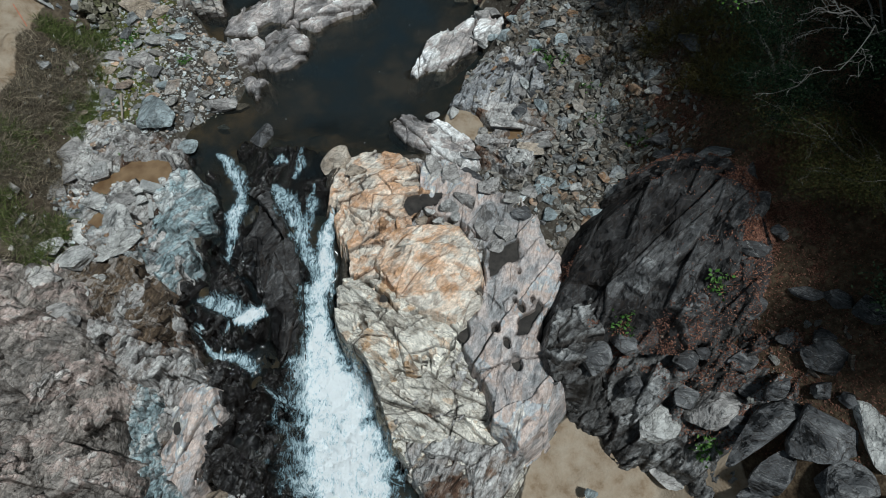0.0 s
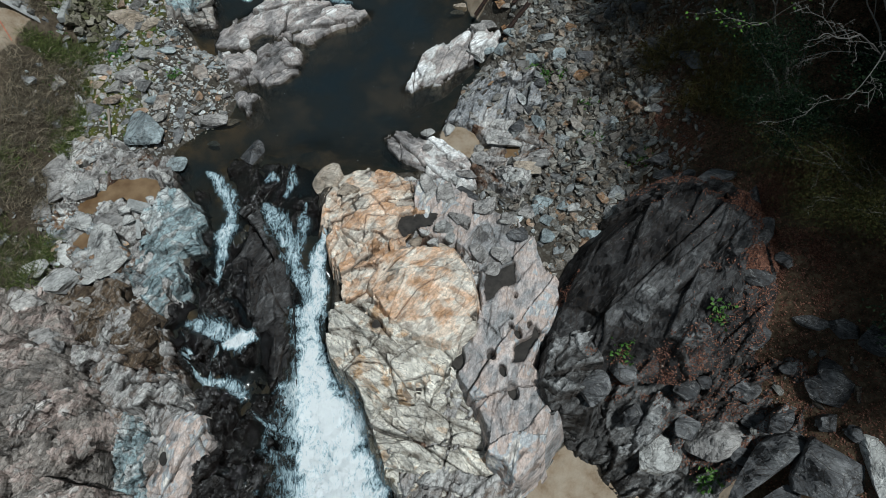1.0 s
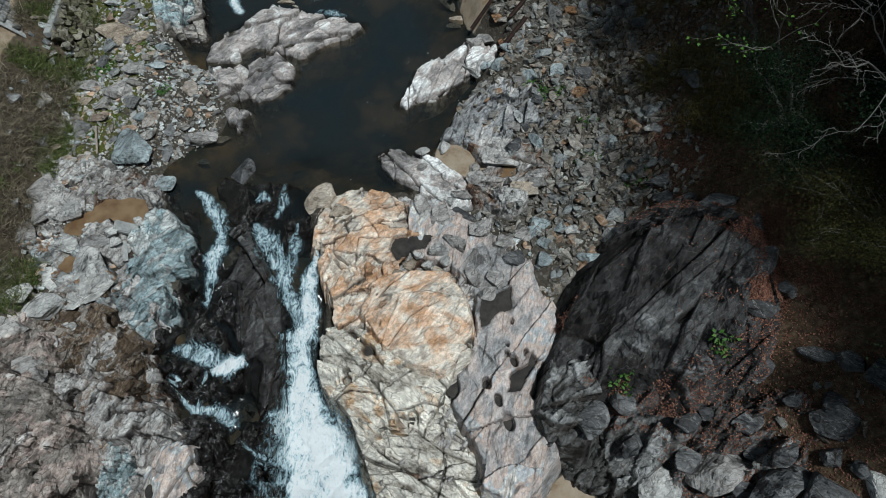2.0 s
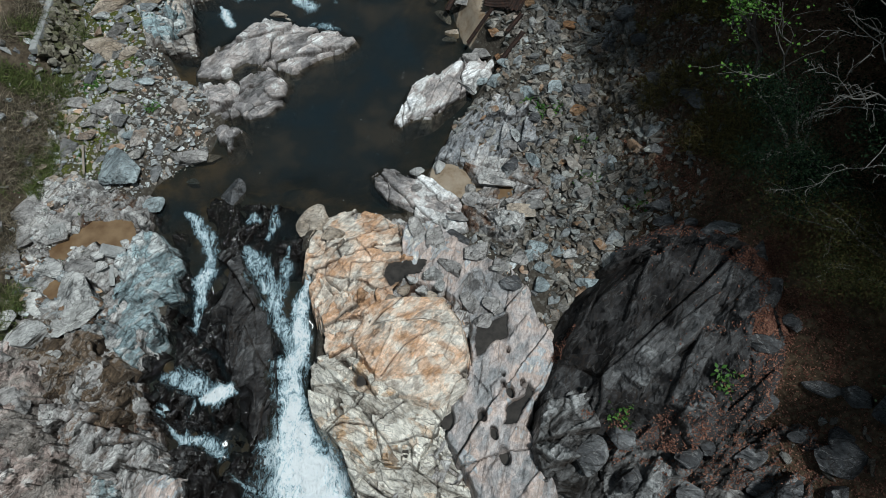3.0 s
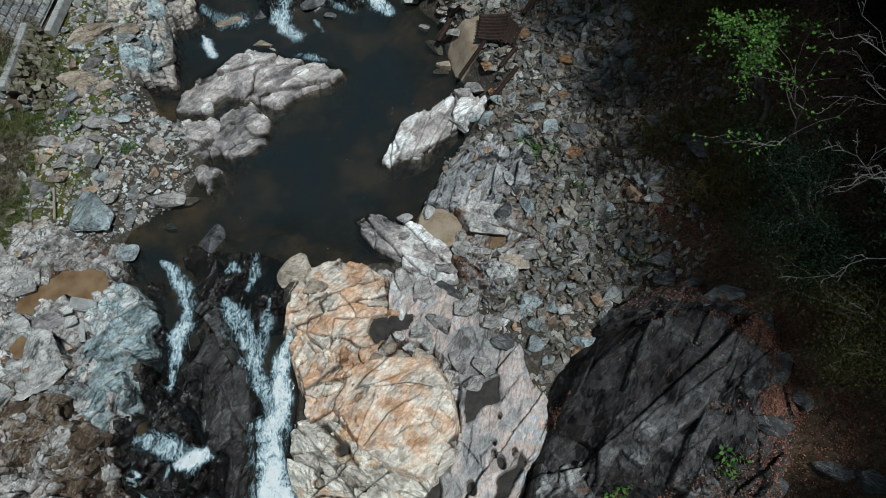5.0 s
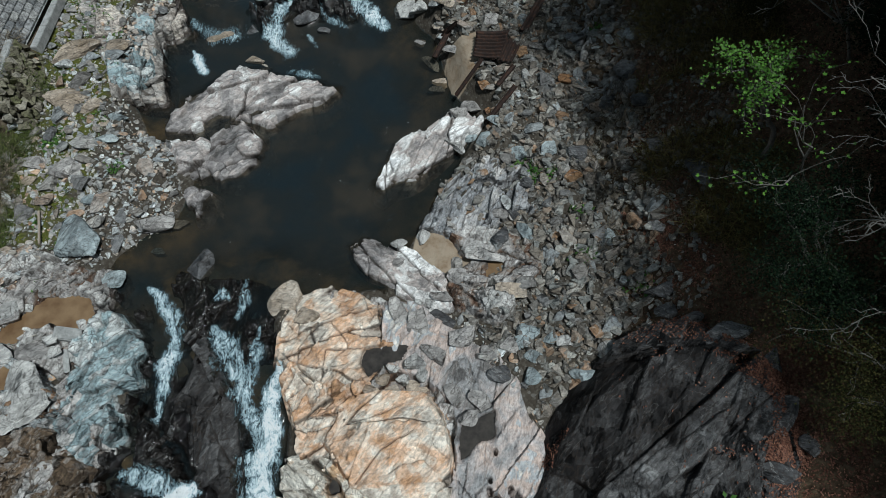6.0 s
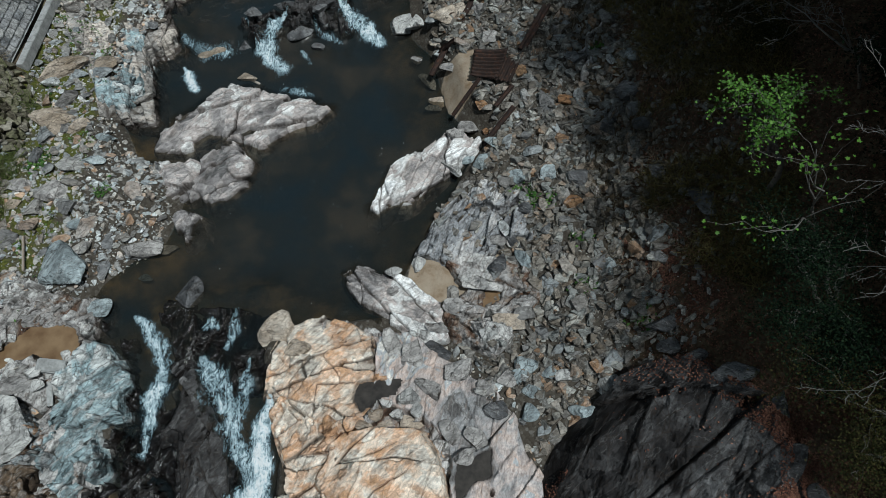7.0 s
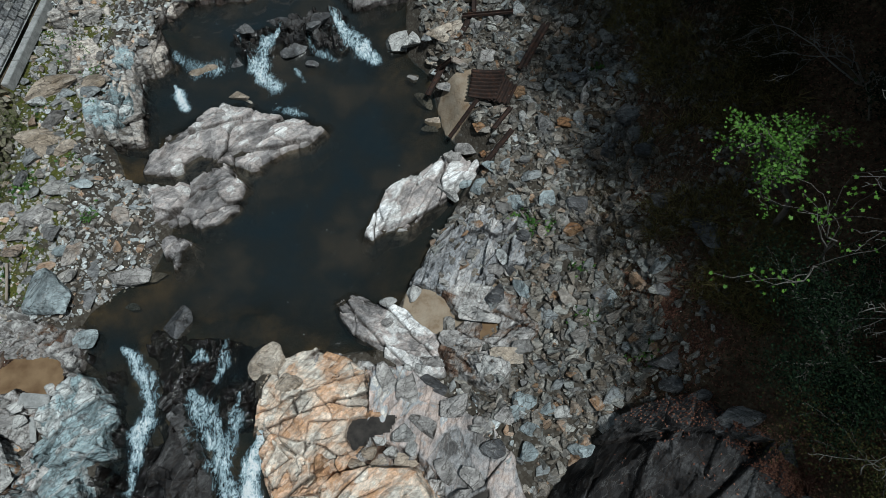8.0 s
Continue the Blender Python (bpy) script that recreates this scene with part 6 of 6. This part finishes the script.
bm = boxed(-0.19, 0.19, -0.095, 0.095, -0.1, 0.0, 0.012)
me_sett = bpy.data.meshes.new("sett")
bm.to_mesh(me_sett)
bm.free()
me_sett.materials.append(SETT)
rng = np.random.RandomState(3)
for row in range(11):
    for k in range(25):
        ob = new("sett", me_sett)
        ob.parent = bed
        ob.matrix_basis = pose(-2.9 + k * 0.41 + 0.2 * (row % 2), 0.36 + row * 0.21, 0.01 * rng.randn() * 0.6, rng.randn(), rng.randn(), rng.randn() * 1.2 + (180 if rng.rand() > 0.5 else 0))

# the upper kerb and the rough wall below it
MOSSY = stone("mossy_wall_stone", [(0.0, (0.09, 0.08, 0.055)), (0.35, (0.17, 0.155, 0.115)), (0.6, (0.14, 0.14, 0.075)), (0.8, (0.26, 0.235, 0.185)), (1.0, (0.34, 0.32, 0.27))], None, 0, island="one", vein=0.0)
wall = new("retaining_wall")
wall.matrix_world = pose(-11.64, 17.7, 1.86, 0, 0, 92)
tagged(wall, "low mossy rubble retaining wall under a concrete kerb", "wall", kind="structure")
part("coping", boxed(0, 2.75, -0.1, 0.12, -0.2, 0.0, 0.015), CONCRETE, wall, "grey concrete coping")
rng = np.random.RandomState(8)
shapes = []
for n in range(6):
    v, f = hull_stone(60 + n)
    shapes.append(mesh_of("wall_stone", v / np.abs(v).max(0) * (0.16, 0.17, 0.14), f, MOSSY))
for row in range(6):
    for k in range(12):
        ob = new("wall_stone", shapes[rng.randint(6)])
        ob.parent = wall
        ob.matrix_basis = pose(0.1 + 0.23 * k + 0.11 * (row % 2), -0.13 - 0.09 * row, -0.18 - 0.19 * row, rng.normal(20, 9), rng.normal(0, 9), rng.normal(0, 12))

# ---- plants ----
def leafage(name, dark, mid, light, rough=0.6, gloss=0.2):
    m, nt, b, _ = tree_of(name)
    own = nt.nodes.new("ShaderNodeNewGeometry").outputs["Random Per Island"]
    plug(nt, n_ramp(nt, n_math(nt, "ADD", n_math(nt, "MULTIPLY", own, 0.75), n_math(nt, "MULTIPLY", n_noise(nt, 1.2, 4), 0.25)), [(0.05, dark), (0.5, mid), (0.95, light)]), b.inputs["Base Color"])
    b.inputs["Roughness"].default_value = rough
    b.inputs["Specular IOR Level"].default_value = gloss
    return m


BRUSH = leafage("brown_brush", (0.03, 0.026, 0.009), (0.12, 0.098, 0.035), (0.27, 0.22, 0.085), 0.8)
DEAD = leafage("dead_leaves", (0.045, 0.02, 0.013), (0.135, 0.056, 0.036), (0.28, 0.145, 0.095))
# EVER and OLIVE sit near black: the wood's shade is put into the leaf colour
EVER = leafage("shaded_evergreen_leaves", (0.002, 0.005, 0.003), (0.0045, 0.0105, 0.0055), (0.018, 0.032, 0.015), 0.8, 0.04)
OLIVE = leafage("shaded_olive_leaves", (0.006, 0.009, 0.003), (0.018, 0.021, 0.007), (0.055, 0.045, 0.015), 0.8, 0.05)
MAPLE = leafage("young_maple_leaves", (0.025, 0.065, 0.008), (0.055, 0.135, 0.016), (0.11, 0.22, 0.035))
STRAW = leafage("dry_grass", (0.03, 0.025, 0.017), (0.10, 0.085, 0.06), (0.24, 0.2, 0.14), 0.8)
SCRUB = leafage("bank_scrub", (0.03, 0.025, 0.018), (0.16, 0.135, 0.098), (0.42, 0.35, 0.25), 0.85)
MEADOW = leafage("dull_grass", (0.03, 0.042, 0.012), (0.085, 0.11, 0.03), (0.18, 0.20, 0.07), 0.8)
GREEN = leafage("green_weeds", (0.02, 0.05, 0.01), (0.05, 0.12, 0.02), (0.12, 0.2, 0.05))
m, nt, b, _ = tree_of("bark")
plug(nt, n_ramp(nt, n_noise(nt, 12.0, 8, 0.7), [(0.3, (0.05, 0.045, 0.04)), (0.6, (0.14, 0.13, 0.115)), (0.8, (0.24, 0.23, 0.21))]), b.inputs["Base Color"])
b.inputs["Roughness"].default_value = 0.9
n_bump(nt, b, [(n_noise(nt, 30.0, 6, 0.7), 0.5, 0.01)])
BARK = m
m, nt, b, _ = tree_of("pale_bark")
plug(nt, n_ramp(nt, n_noise(nt, 12.0, 8, 0.7), [(0.3, (0.07, 0.066, 0.06)), (0.7, (0.19, 0.18, 0.165))]), b.inputs["Base Color"])
PALE_BARK = m

LEAF = [(np.array([(-0.5, 0, 0), (0, 0.2 + 0.04 * k, 0.06), (0.5, 0, 0.02 * k), (0, -0.2 - 0.04 * k, 0.06)]), np.array([(0, 1, 3), (1, 2, 3)])) for k in range(4)]
LOBED = [(np.array([(0, -0.45, 0), (0.5, -0.1, 0.05), (0.2, 0.1, 0), (0.28, 0.5, 0.06), (0, 0.3, 0), (-0.28, 0.5, 0.06), (-0.2, 0.1, 0), (-0.5, -0.1, 0.05)]), np.array([(0, 1, 2), (0, 2, 4), (2, 3, 4), (0, 4, 6), (4, 5, 6), (0, 6, 7)]))]
BLADE = [(np.array([(0, -0.014, 0), (0, 0.014, 0), (0.13 + 0.1 * k, 0.013 + 0.05 * k, 0.55), (0.13 + 0.1 * k, -0.013 + 0.05 * k, 0.55), (0.36 + 0.2 * k, 0.1 * k, 0.9 - 0.14 * k)]), np.array([(0, 1, 2), (0, 2, 3), (3, 2, 4)])) for k in range(4)]


def strew(name, shapes, q, z, lo, hi, lean, material, seed, label, category):
    rng = np.random.RandomState(seed)
    ob = many(name, shapes, np.column_stack([q, z]), rng.uniform(lo, hi, len(q)), turns(rng, len(q), lean), material, seed)
    return tagged(ob, label, category, kind="stuff")


# dead leaves on the wooded slope
DRIFTS = [
    (14000, [(5.88, 7.11), (7.02, 7.19), (7.76, 7.80), (8.62, 7.40), (8.73, 6.13), (8.62, 4.44), (8.86, 3.16), (7.59, 3.00), (6.49, 3.67), (5.69, 4.37), (5.21, 4.94), (6.63, 5.40), (7.02, 6.25)]),
    (5000, [(6.65, 8.48), (7.93, 9.30), (9.48, 9.37), (9.40, 8.28), (8.00, 8.03), (7.28, 7.57)]),
    (2600, [(5.09, 5.66), (6.38, 5.12), (7.27, 3.92), (6.11, 4.13), (4.86, 4.64), (4.16, 5.27)]),
    (2600, [(3.11, 8.71), (3.83, 8.84), (3.78, 8.12), (3.30, 7.47), (3.03, 6.67), (2.93, 7.50)]),
    (900, [(3.46, 5.97), (4.43, 5.91), (4.52, 5.01), (3.80, 4.78)]),
    (7000, [(7.08, 16.29), (8.27, 16.20), (8.18, 13.15), (7.38, 11.18), (6.30, 10.98), (5.89, 12.11), (6.20, 14.24)]),
    (6000, [(6.40, 15.82), (7.43, 15.54), (7.91, 13.80), (7.92, 12.26), (7.24, 10.76), (6.32, 10.82), (5.85, 11.77), (5.70, 13.09)]),
    (5000, [(7.08, 21.52), (8.94, 21.37), (8.70, 17.79), (7.63, 15.95), (6.69, 16.39), (6.71, 18.78)]),
]
for n, (count, zone) in enumerate(DRIFTS):
    p = np.asarray(zone)
    q = spots(zone, count * (5 if n < 3 else 3), 201 + n)
    rng = np.random.RandomState(9 + n)
    edge = inside(q[:, 0], q[:, 1], p)
    q = q[rng.rand(len(q)) < ss(-0.05, 0.22, fbm(q[:, 0], q[:, 1], 0.9, 4, 45) + 0.02) * ss(0, 0.5, edge + 0.2)]
    q = q[(inside(q[:, 0], q[:, 1], CLIFF) < 0.25) | (rng.rand(len(q)) < 0.1)]
    strew("leaf_litter", LEAF, q, surface_z(q[:, 0], q[:, 1]) + 0.015, 0.03, 0.07, 0.4, DEAD, 11 + n, "drift of fallen red-brown leaves on the wooded slope", "leaves")
q = spots([(5.2, 3.4), (12, 1), (14, 24), (6.6, 24), (6.0, 12), (5.0, 10.5), (4.6, 8.8), (4.2, 6.4)], 130000, 221)
rng = np.random.RandomState(9)
q = q[rng.rand(len(q)) < ss(4.8, 7.2, q[:, 0] + 1.6 * fbm(q[:, 0], q[:, 1], 1.4, 3, 44))]
q = q[(inside(q[:, 0], q[:, 1], CLIFF) < 0.1) | (rng.rand(len(q)) < 0.06)]
strew("leaf_litter", LEAF, q, surface_z(q[:, 0], q[:, 1]) + 0.015, 0.03, 0.075, 0.35, DEAD, 31, "thin scatter of fallen brown leaves under the trees", "leaves")


# undergrowth
q = spots([(6.9, 10.5), (15, 6), (16, 30), (7.2, 30), (7.4, 20), (6.6, 14)], 80000, 203)
q = q[rng.rand(len(q)) < ss(-0.1, 0.25, fbm(q[:, 0], q[:, 1], 1.6, 3, 46))]
strew("undergrowth", LEAF, q, surface_z(q[:, 0], q[:, 1]) + 0.5 * rng.rand(len(q)) ** 2, 0.03, 0.07, 0.6, OLIVE, 13, "low olive-brown undergrowth on the shaded slope", "undergrowth")
q = spots([(5.4, 12), (6.8, 12), (8.6, 16), (10, 25), (5.6, 25), (5.4, 17)], 14000, 204)
q = q[rng.rand(len(q)) < ss(0.0, 0.25, fbm(q[:, 0], q[:, 1], 0.9, 3, 47))]
strew("dry_grass", BLADE, q, surface_z(q[:, 0], q[:, 1]), 0.25, 0.55, 0.5, STRAW, 14, "tufts of dry straw-coloured grass on the slope", "grass")

q = spots([(6.4, 13), (8, 11), (9.5, 14), (10, 27), (6.6, 27), (6.6, 20)], 70000, 214)
q = q[rng.rand(len(q)) < ss(-0.1, 0.2, fbm(q[:, 0], q[:, 1], 1.1, 3, 52))]
strew("undergrowth", BLADE, q, surface_z(q[:, 0], q[:, 1]), 0.25, 0.55, 0.8, BRUSH, 23, "matted olive-brown brush on the upper slope", "undergrowth")

# the scrub on the steep earth bank
q = spots([(-11.0, 8.6), (-11.2, 13), (-11.2, 19.5), (-11.9, 21), (-12.4, 18), (-12.3, 13), (-14.5, 12.5), (-14.5, 8)], 110000, 205)
keep = ss(-0.3, 0.1, fbm(q[:, 0], q[:, 1], 0.8, 3, 48))
q = q[rng.rand(len(q)) < keep]
strew("dry_scrub", BLADE, q, surface_z(q[:, 0], q[:, 1]), 0.22, 0.5, 1.0, SCRUB, 15, "brown dry grass and twigs on the earth bank", "scrub")
q = spots([(-10.7, 8.6), (-10.9, 13), (-10.9, 19.5), (-11.6, 20), (-12.4, 18), (-12.3, 13), (-13.5, 12.5), (-13.5, 8)], 60000, 215)
q = q[rng.rand(len(q)) < ss(-0.05, 0.15, fbm(q[:, 0], q[:, 1], 1.1, 3, 54))]
strew("weeds", BLADE, q, surface_z(q[:, 0], q[:, 1]), 0.25, 0.5, 0.8, MEADOW, 24, "patches of dull green grass on the earth bank", "grass")
q = spots([(-8.9, 14), (-8.5, 18), (-8.9, 22), (-12, 24), (-12, 8.5), (-10.4, 9)], 5000, 206)
q = q[rng.rand(len(q)) < ss(0.14, 0.3, fbm(q[:, 0], q[:, 1], 0.7, 3, 49))]
strew("weeds", LEAF, q, surface_z(q[:, 0], q[:, 1]) + 0.1 * rng.rand(len(q)), 0.05, 0.11, 0.6, GREEN, 16, "small green weeds between the stones", "weeds")
q = np.concatenate([np.random.RandomState(int(abs(x) * 50 + y)).normal((x, y), 0.13, (60, 2)) for x, y in [(4.89, 12.47), (5.89, 11.24), (3.77, 15.34), (3.48, 15.45), (6.21, 19.75), (4.81, 13.73), (4.31, 15.04), (3.77, 15.08), (4.74, 12.35), (6.18, 5.94), (4.32, 5.69), (6.16, 2.92), (6.10, 3.01), (-8.27, 16.32), (-10.46, 17.20), (-11.62, 15.55), (-10.35, 17.61)]])
strew("weeds", LEAF, q, surface_z(q[:, 0], q[:, 1]) + 0.08 * np.random.RandomState(4).rand(len(q)), 0.07, 0.16, 0.7, GREEN, 17, "bright green weeds growing among the talus", "weeds")


# ---- trees ----
def tube(bm, pts, radii, sides=6):
    last = None
    for k, (p, r) in enumerate(zip(pts, radii)):
        d = (Vector(pts[min(k + 1, len(pts) - 1)]) - Vector(pts[max(k - 1, 0)])).normalized()
        m3 = d.to_track_quat("Z", "Y").to_matrix()
        ring = [bm.verts.new(Vector(p) + m3 @ Vector((r * math.cos(i / sides * math.tau), r * math.sin(i / sides * math.tau), 0))) for i in range(sides)]
        if last:
            for i in range(sides):
                bm.faces.new((last[i], last[(i + 1) % sides], ring[(i + 1) % sides], ring[i]))
        last = ring
    bm.faces.new(last)


def wander(rng, p, q, steps, wild):
    p, q = np.array(p, float), np.array(q, float)
    far = np.linalg.norm(q - p)
    out = [p]
    off = np.zeros(3)
    for k in range(1, steps + 1):
        off = off + rng.normal(0, wild * far / steps, 3)
        t = k / steps
        out.append(p + (q - p) * t + off * min(1, 3 * (1 - t)) + np.array((0, 0, 0.12 * far * math.sin(math.pi * t))))
    return out


def twigs(bm, rng, path, r, level, ends, spread=0.45):
    """Side twigs along a branch, each forking again."""
    n = len(path)
    far = np.linalg.norm(path[-1] - path[0])
    for k in range(max(1, n // 3), n):
        if rng.rand() < 0.75:
            d = path[k] - path[k - 1]
            d = d / (np.linalg.norm(d) + 1e-9) + rng.normal(0, 0.65, 3) * (1, 1, 0.6)
            tip = path[k] + d / np.linalg.norm(d) * far * spread * rng.uniform(0.5, 1.0)
            sub = wander(rng, path[k], tip, 4, 0.25)
            rr = r * (1 - k / (n + 1)) * 0.6
            tube(bm, sub, [max(0.004, rr * (1 - i / 5)) for i in range(5)], 4)
            ends.append(sub)
            if level:
                twigs(bm, rng, sub, rr, level - 1, ends, spread)


def tree(base, limbs, girth, seed, bark, label, name="tree", leaves=None, per=0, size=(0.06, 0.1), scatter=0.2, shapes=LEAF, level=1, flat=1.0, category="tree"):
    """A trunk from base, limbs to the given tips, twigs, and leaves about the twigs."""
    rng = np.random.RandomState(seed)
    x, y = base
    z = float(surface_z(x, y)[0]) - 0.1
    ob = new(name)
    ob.location = (x, y, z)
    tagged(ob, label, category, "trees on the slope")
    o = np.array((x, y, z))
    heart = np.mean([np.array(t) for t in limbs], 0) * 0.45 + np.array((x, y, z + 0.5)) * 0.55
    bm = bmesh.new()
    stem = wander(rng, np.zeros(3), heart - o, 7, 0.12)
    tube(bm, stem, [girth * (1 - 0.06 * k) for k in range(8)], 9)
    part("trunk", bm, bark, ob)
    ends = []
    for tip in limbs:
        bm = bmesh.new()
        start = stem[-1 - rng.randint(0, 3)]
        limb = wander(rng, start, np.array(tip) - o, 8, 0.16)
        tube(bm, limb, [max(0.008, girth * 0.55 * (1 - k / 9)) for k in range(9)], 6)
        here = [limb[4:]]
        twigs(bm, rng, limb, girth * 0.5, level, here)
        ends += here
        part("branch", bm, bark, ob)
    if leaves:
        pts = np.concatenate([np.array(e[1:]) for e in ends if len(e) > 1])
        pts = np.repeat(pts, per, 0)
        pts = pts + rng.normal(0, scatter, pts.shape) * (1, 1, 0.45 * flat)
        crown = many("crown", shapes, pts, rng.uniform(*size, len(pts)), turns(rng, len(pts), 0.45), leaves, seed)
        crown.parent = ob
    return ob


tree((8.6, 13.3), [(6.5, 13.1, 6.15), (6.9, 13.4, 6.2), (7.1, 12.7, 6.3), (7.4, 13.2, 6.35), (6.7, 12.6, 6.1)], 0.07, 301, BARK, "young maple with fresh bright green leaves on the slope", leaves=MAPLE, per=4, size=(0.04, 0.075), scatter=0.10, shapes=LOBED, flat=0.5)
tree((8.9, 11.4), [(6.9, 11.3, 7.2), (6.6, 10.9, 7.4), (6.2, 10.4, 6.4)], 0.05, 302, BARK, "slender maple with a few bright green sprays", leaves=MAPLE, per=2, size=(0.045, 0.08), scatter=0.09, shapes=LOBED, level=0)
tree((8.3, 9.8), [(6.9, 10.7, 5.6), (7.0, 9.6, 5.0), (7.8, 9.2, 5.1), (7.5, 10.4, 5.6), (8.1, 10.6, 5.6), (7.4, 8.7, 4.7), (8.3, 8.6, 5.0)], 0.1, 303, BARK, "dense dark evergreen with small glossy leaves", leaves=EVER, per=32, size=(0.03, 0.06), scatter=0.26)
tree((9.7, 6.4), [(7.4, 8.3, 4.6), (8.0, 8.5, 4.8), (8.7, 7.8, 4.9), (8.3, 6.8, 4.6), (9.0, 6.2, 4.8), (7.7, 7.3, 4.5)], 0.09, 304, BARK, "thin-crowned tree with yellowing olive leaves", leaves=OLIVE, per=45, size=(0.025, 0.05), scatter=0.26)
tree((10.2, 9.4), [(7.9, 10.1, 5.6), (7.0, 9.0, 7.1), (7.4, 8.0, 6.6), (8.2, 11.2, 6.9), (7.2, 10.9, 8.2)], 0.045, 305, PALE_BARK, "leafless grey tree reaching over the slope", level=2)
tree((10.4, 14.8), [(8.7, 15.2, 6.2), (8.2, 16.2, 6.0), (8.9, 14.0, 6.6), (8.0, 14.6, 6.7)], 0.04, 306, PALE_BARK, "leafless grey tree with crooked boughs", level=2)
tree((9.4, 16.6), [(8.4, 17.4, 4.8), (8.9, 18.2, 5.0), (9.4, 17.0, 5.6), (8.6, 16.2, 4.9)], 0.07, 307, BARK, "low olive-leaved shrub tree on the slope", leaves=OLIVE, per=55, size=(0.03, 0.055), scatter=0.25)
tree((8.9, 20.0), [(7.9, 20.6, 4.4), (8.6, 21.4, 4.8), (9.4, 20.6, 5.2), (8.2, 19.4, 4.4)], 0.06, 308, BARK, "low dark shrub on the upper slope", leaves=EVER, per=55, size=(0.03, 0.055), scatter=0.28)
# shrubs added to turn the far slope as black as deep shade
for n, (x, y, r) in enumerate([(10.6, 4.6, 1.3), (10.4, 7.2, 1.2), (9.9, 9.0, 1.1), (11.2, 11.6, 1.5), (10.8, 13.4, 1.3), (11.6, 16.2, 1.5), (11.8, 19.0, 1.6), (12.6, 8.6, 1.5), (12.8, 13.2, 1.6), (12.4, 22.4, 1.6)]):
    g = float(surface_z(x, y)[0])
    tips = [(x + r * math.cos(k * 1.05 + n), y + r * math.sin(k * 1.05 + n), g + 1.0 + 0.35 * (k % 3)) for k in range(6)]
    tree((x, y), tips, 0.05, 340 + n, BARK, "near-black evergreen shrub added to darken the far slope", "shrub", EVER, 45, (0.05, 0.09), 0.3, category="shrub")
# tall trees added up the slope, out of view, to shade the talus and hillside
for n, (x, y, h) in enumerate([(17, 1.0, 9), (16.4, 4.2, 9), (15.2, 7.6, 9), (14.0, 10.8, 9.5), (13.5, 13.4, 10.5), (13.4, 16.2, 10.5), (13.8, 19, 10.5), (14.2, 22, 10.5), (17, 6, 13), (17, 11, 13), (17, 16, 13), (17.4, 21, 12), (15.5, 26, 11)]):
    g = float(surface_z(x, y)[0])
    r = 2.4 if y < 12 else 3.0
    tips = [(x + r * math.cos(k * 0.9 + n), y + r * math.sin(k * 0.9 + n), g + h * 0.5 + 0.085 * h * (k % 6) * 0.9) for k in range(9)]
    tree((x, y), tips, 0.2, 320 + n, BARK, "tall unseen evergreen added on the hillside to cast shade", leaves=EVER, per=20, size=(0.25, 0.42), scatter=0.55, level=1)

# foam flecks drifting on the pool
q = spots(POOL, 1500, 230, dry=False)
q = q[(q[:, 1] < 21) & (rng.rand(len(q)) < 0.9 * ss(0.05, 0.3, fbm(q[:, 0], q[:, 1], 1.6, 3, 53)))]
m, nt, b, _ = tree_of("foam_fleck")
plug(nt, n_ramp(nt, n_noise(nt, 9.0, 3), [(0.3, (0.5, 0.52, 0.52)), (0.7, (0.75, 0.76, 0.76))]), b.inputs["Base Color"])
FLECK = [(np.array([(0.5 * math.cos(k / 6 * math.tau), 0.4 * math.sin(k / 6 * math.tau), 0.0) for k in range(6)]), np.array([(0, 1, 2), (0, 2, 3), (0, 3, 4), (0, 4, 5)]))]
strew("foam_flecks", FLECK, q, np.full(len(q), 0.012), 0.012, 0.035, 0.0, m, 41, "small white foam flecks drifting on the dark pool", "foam")
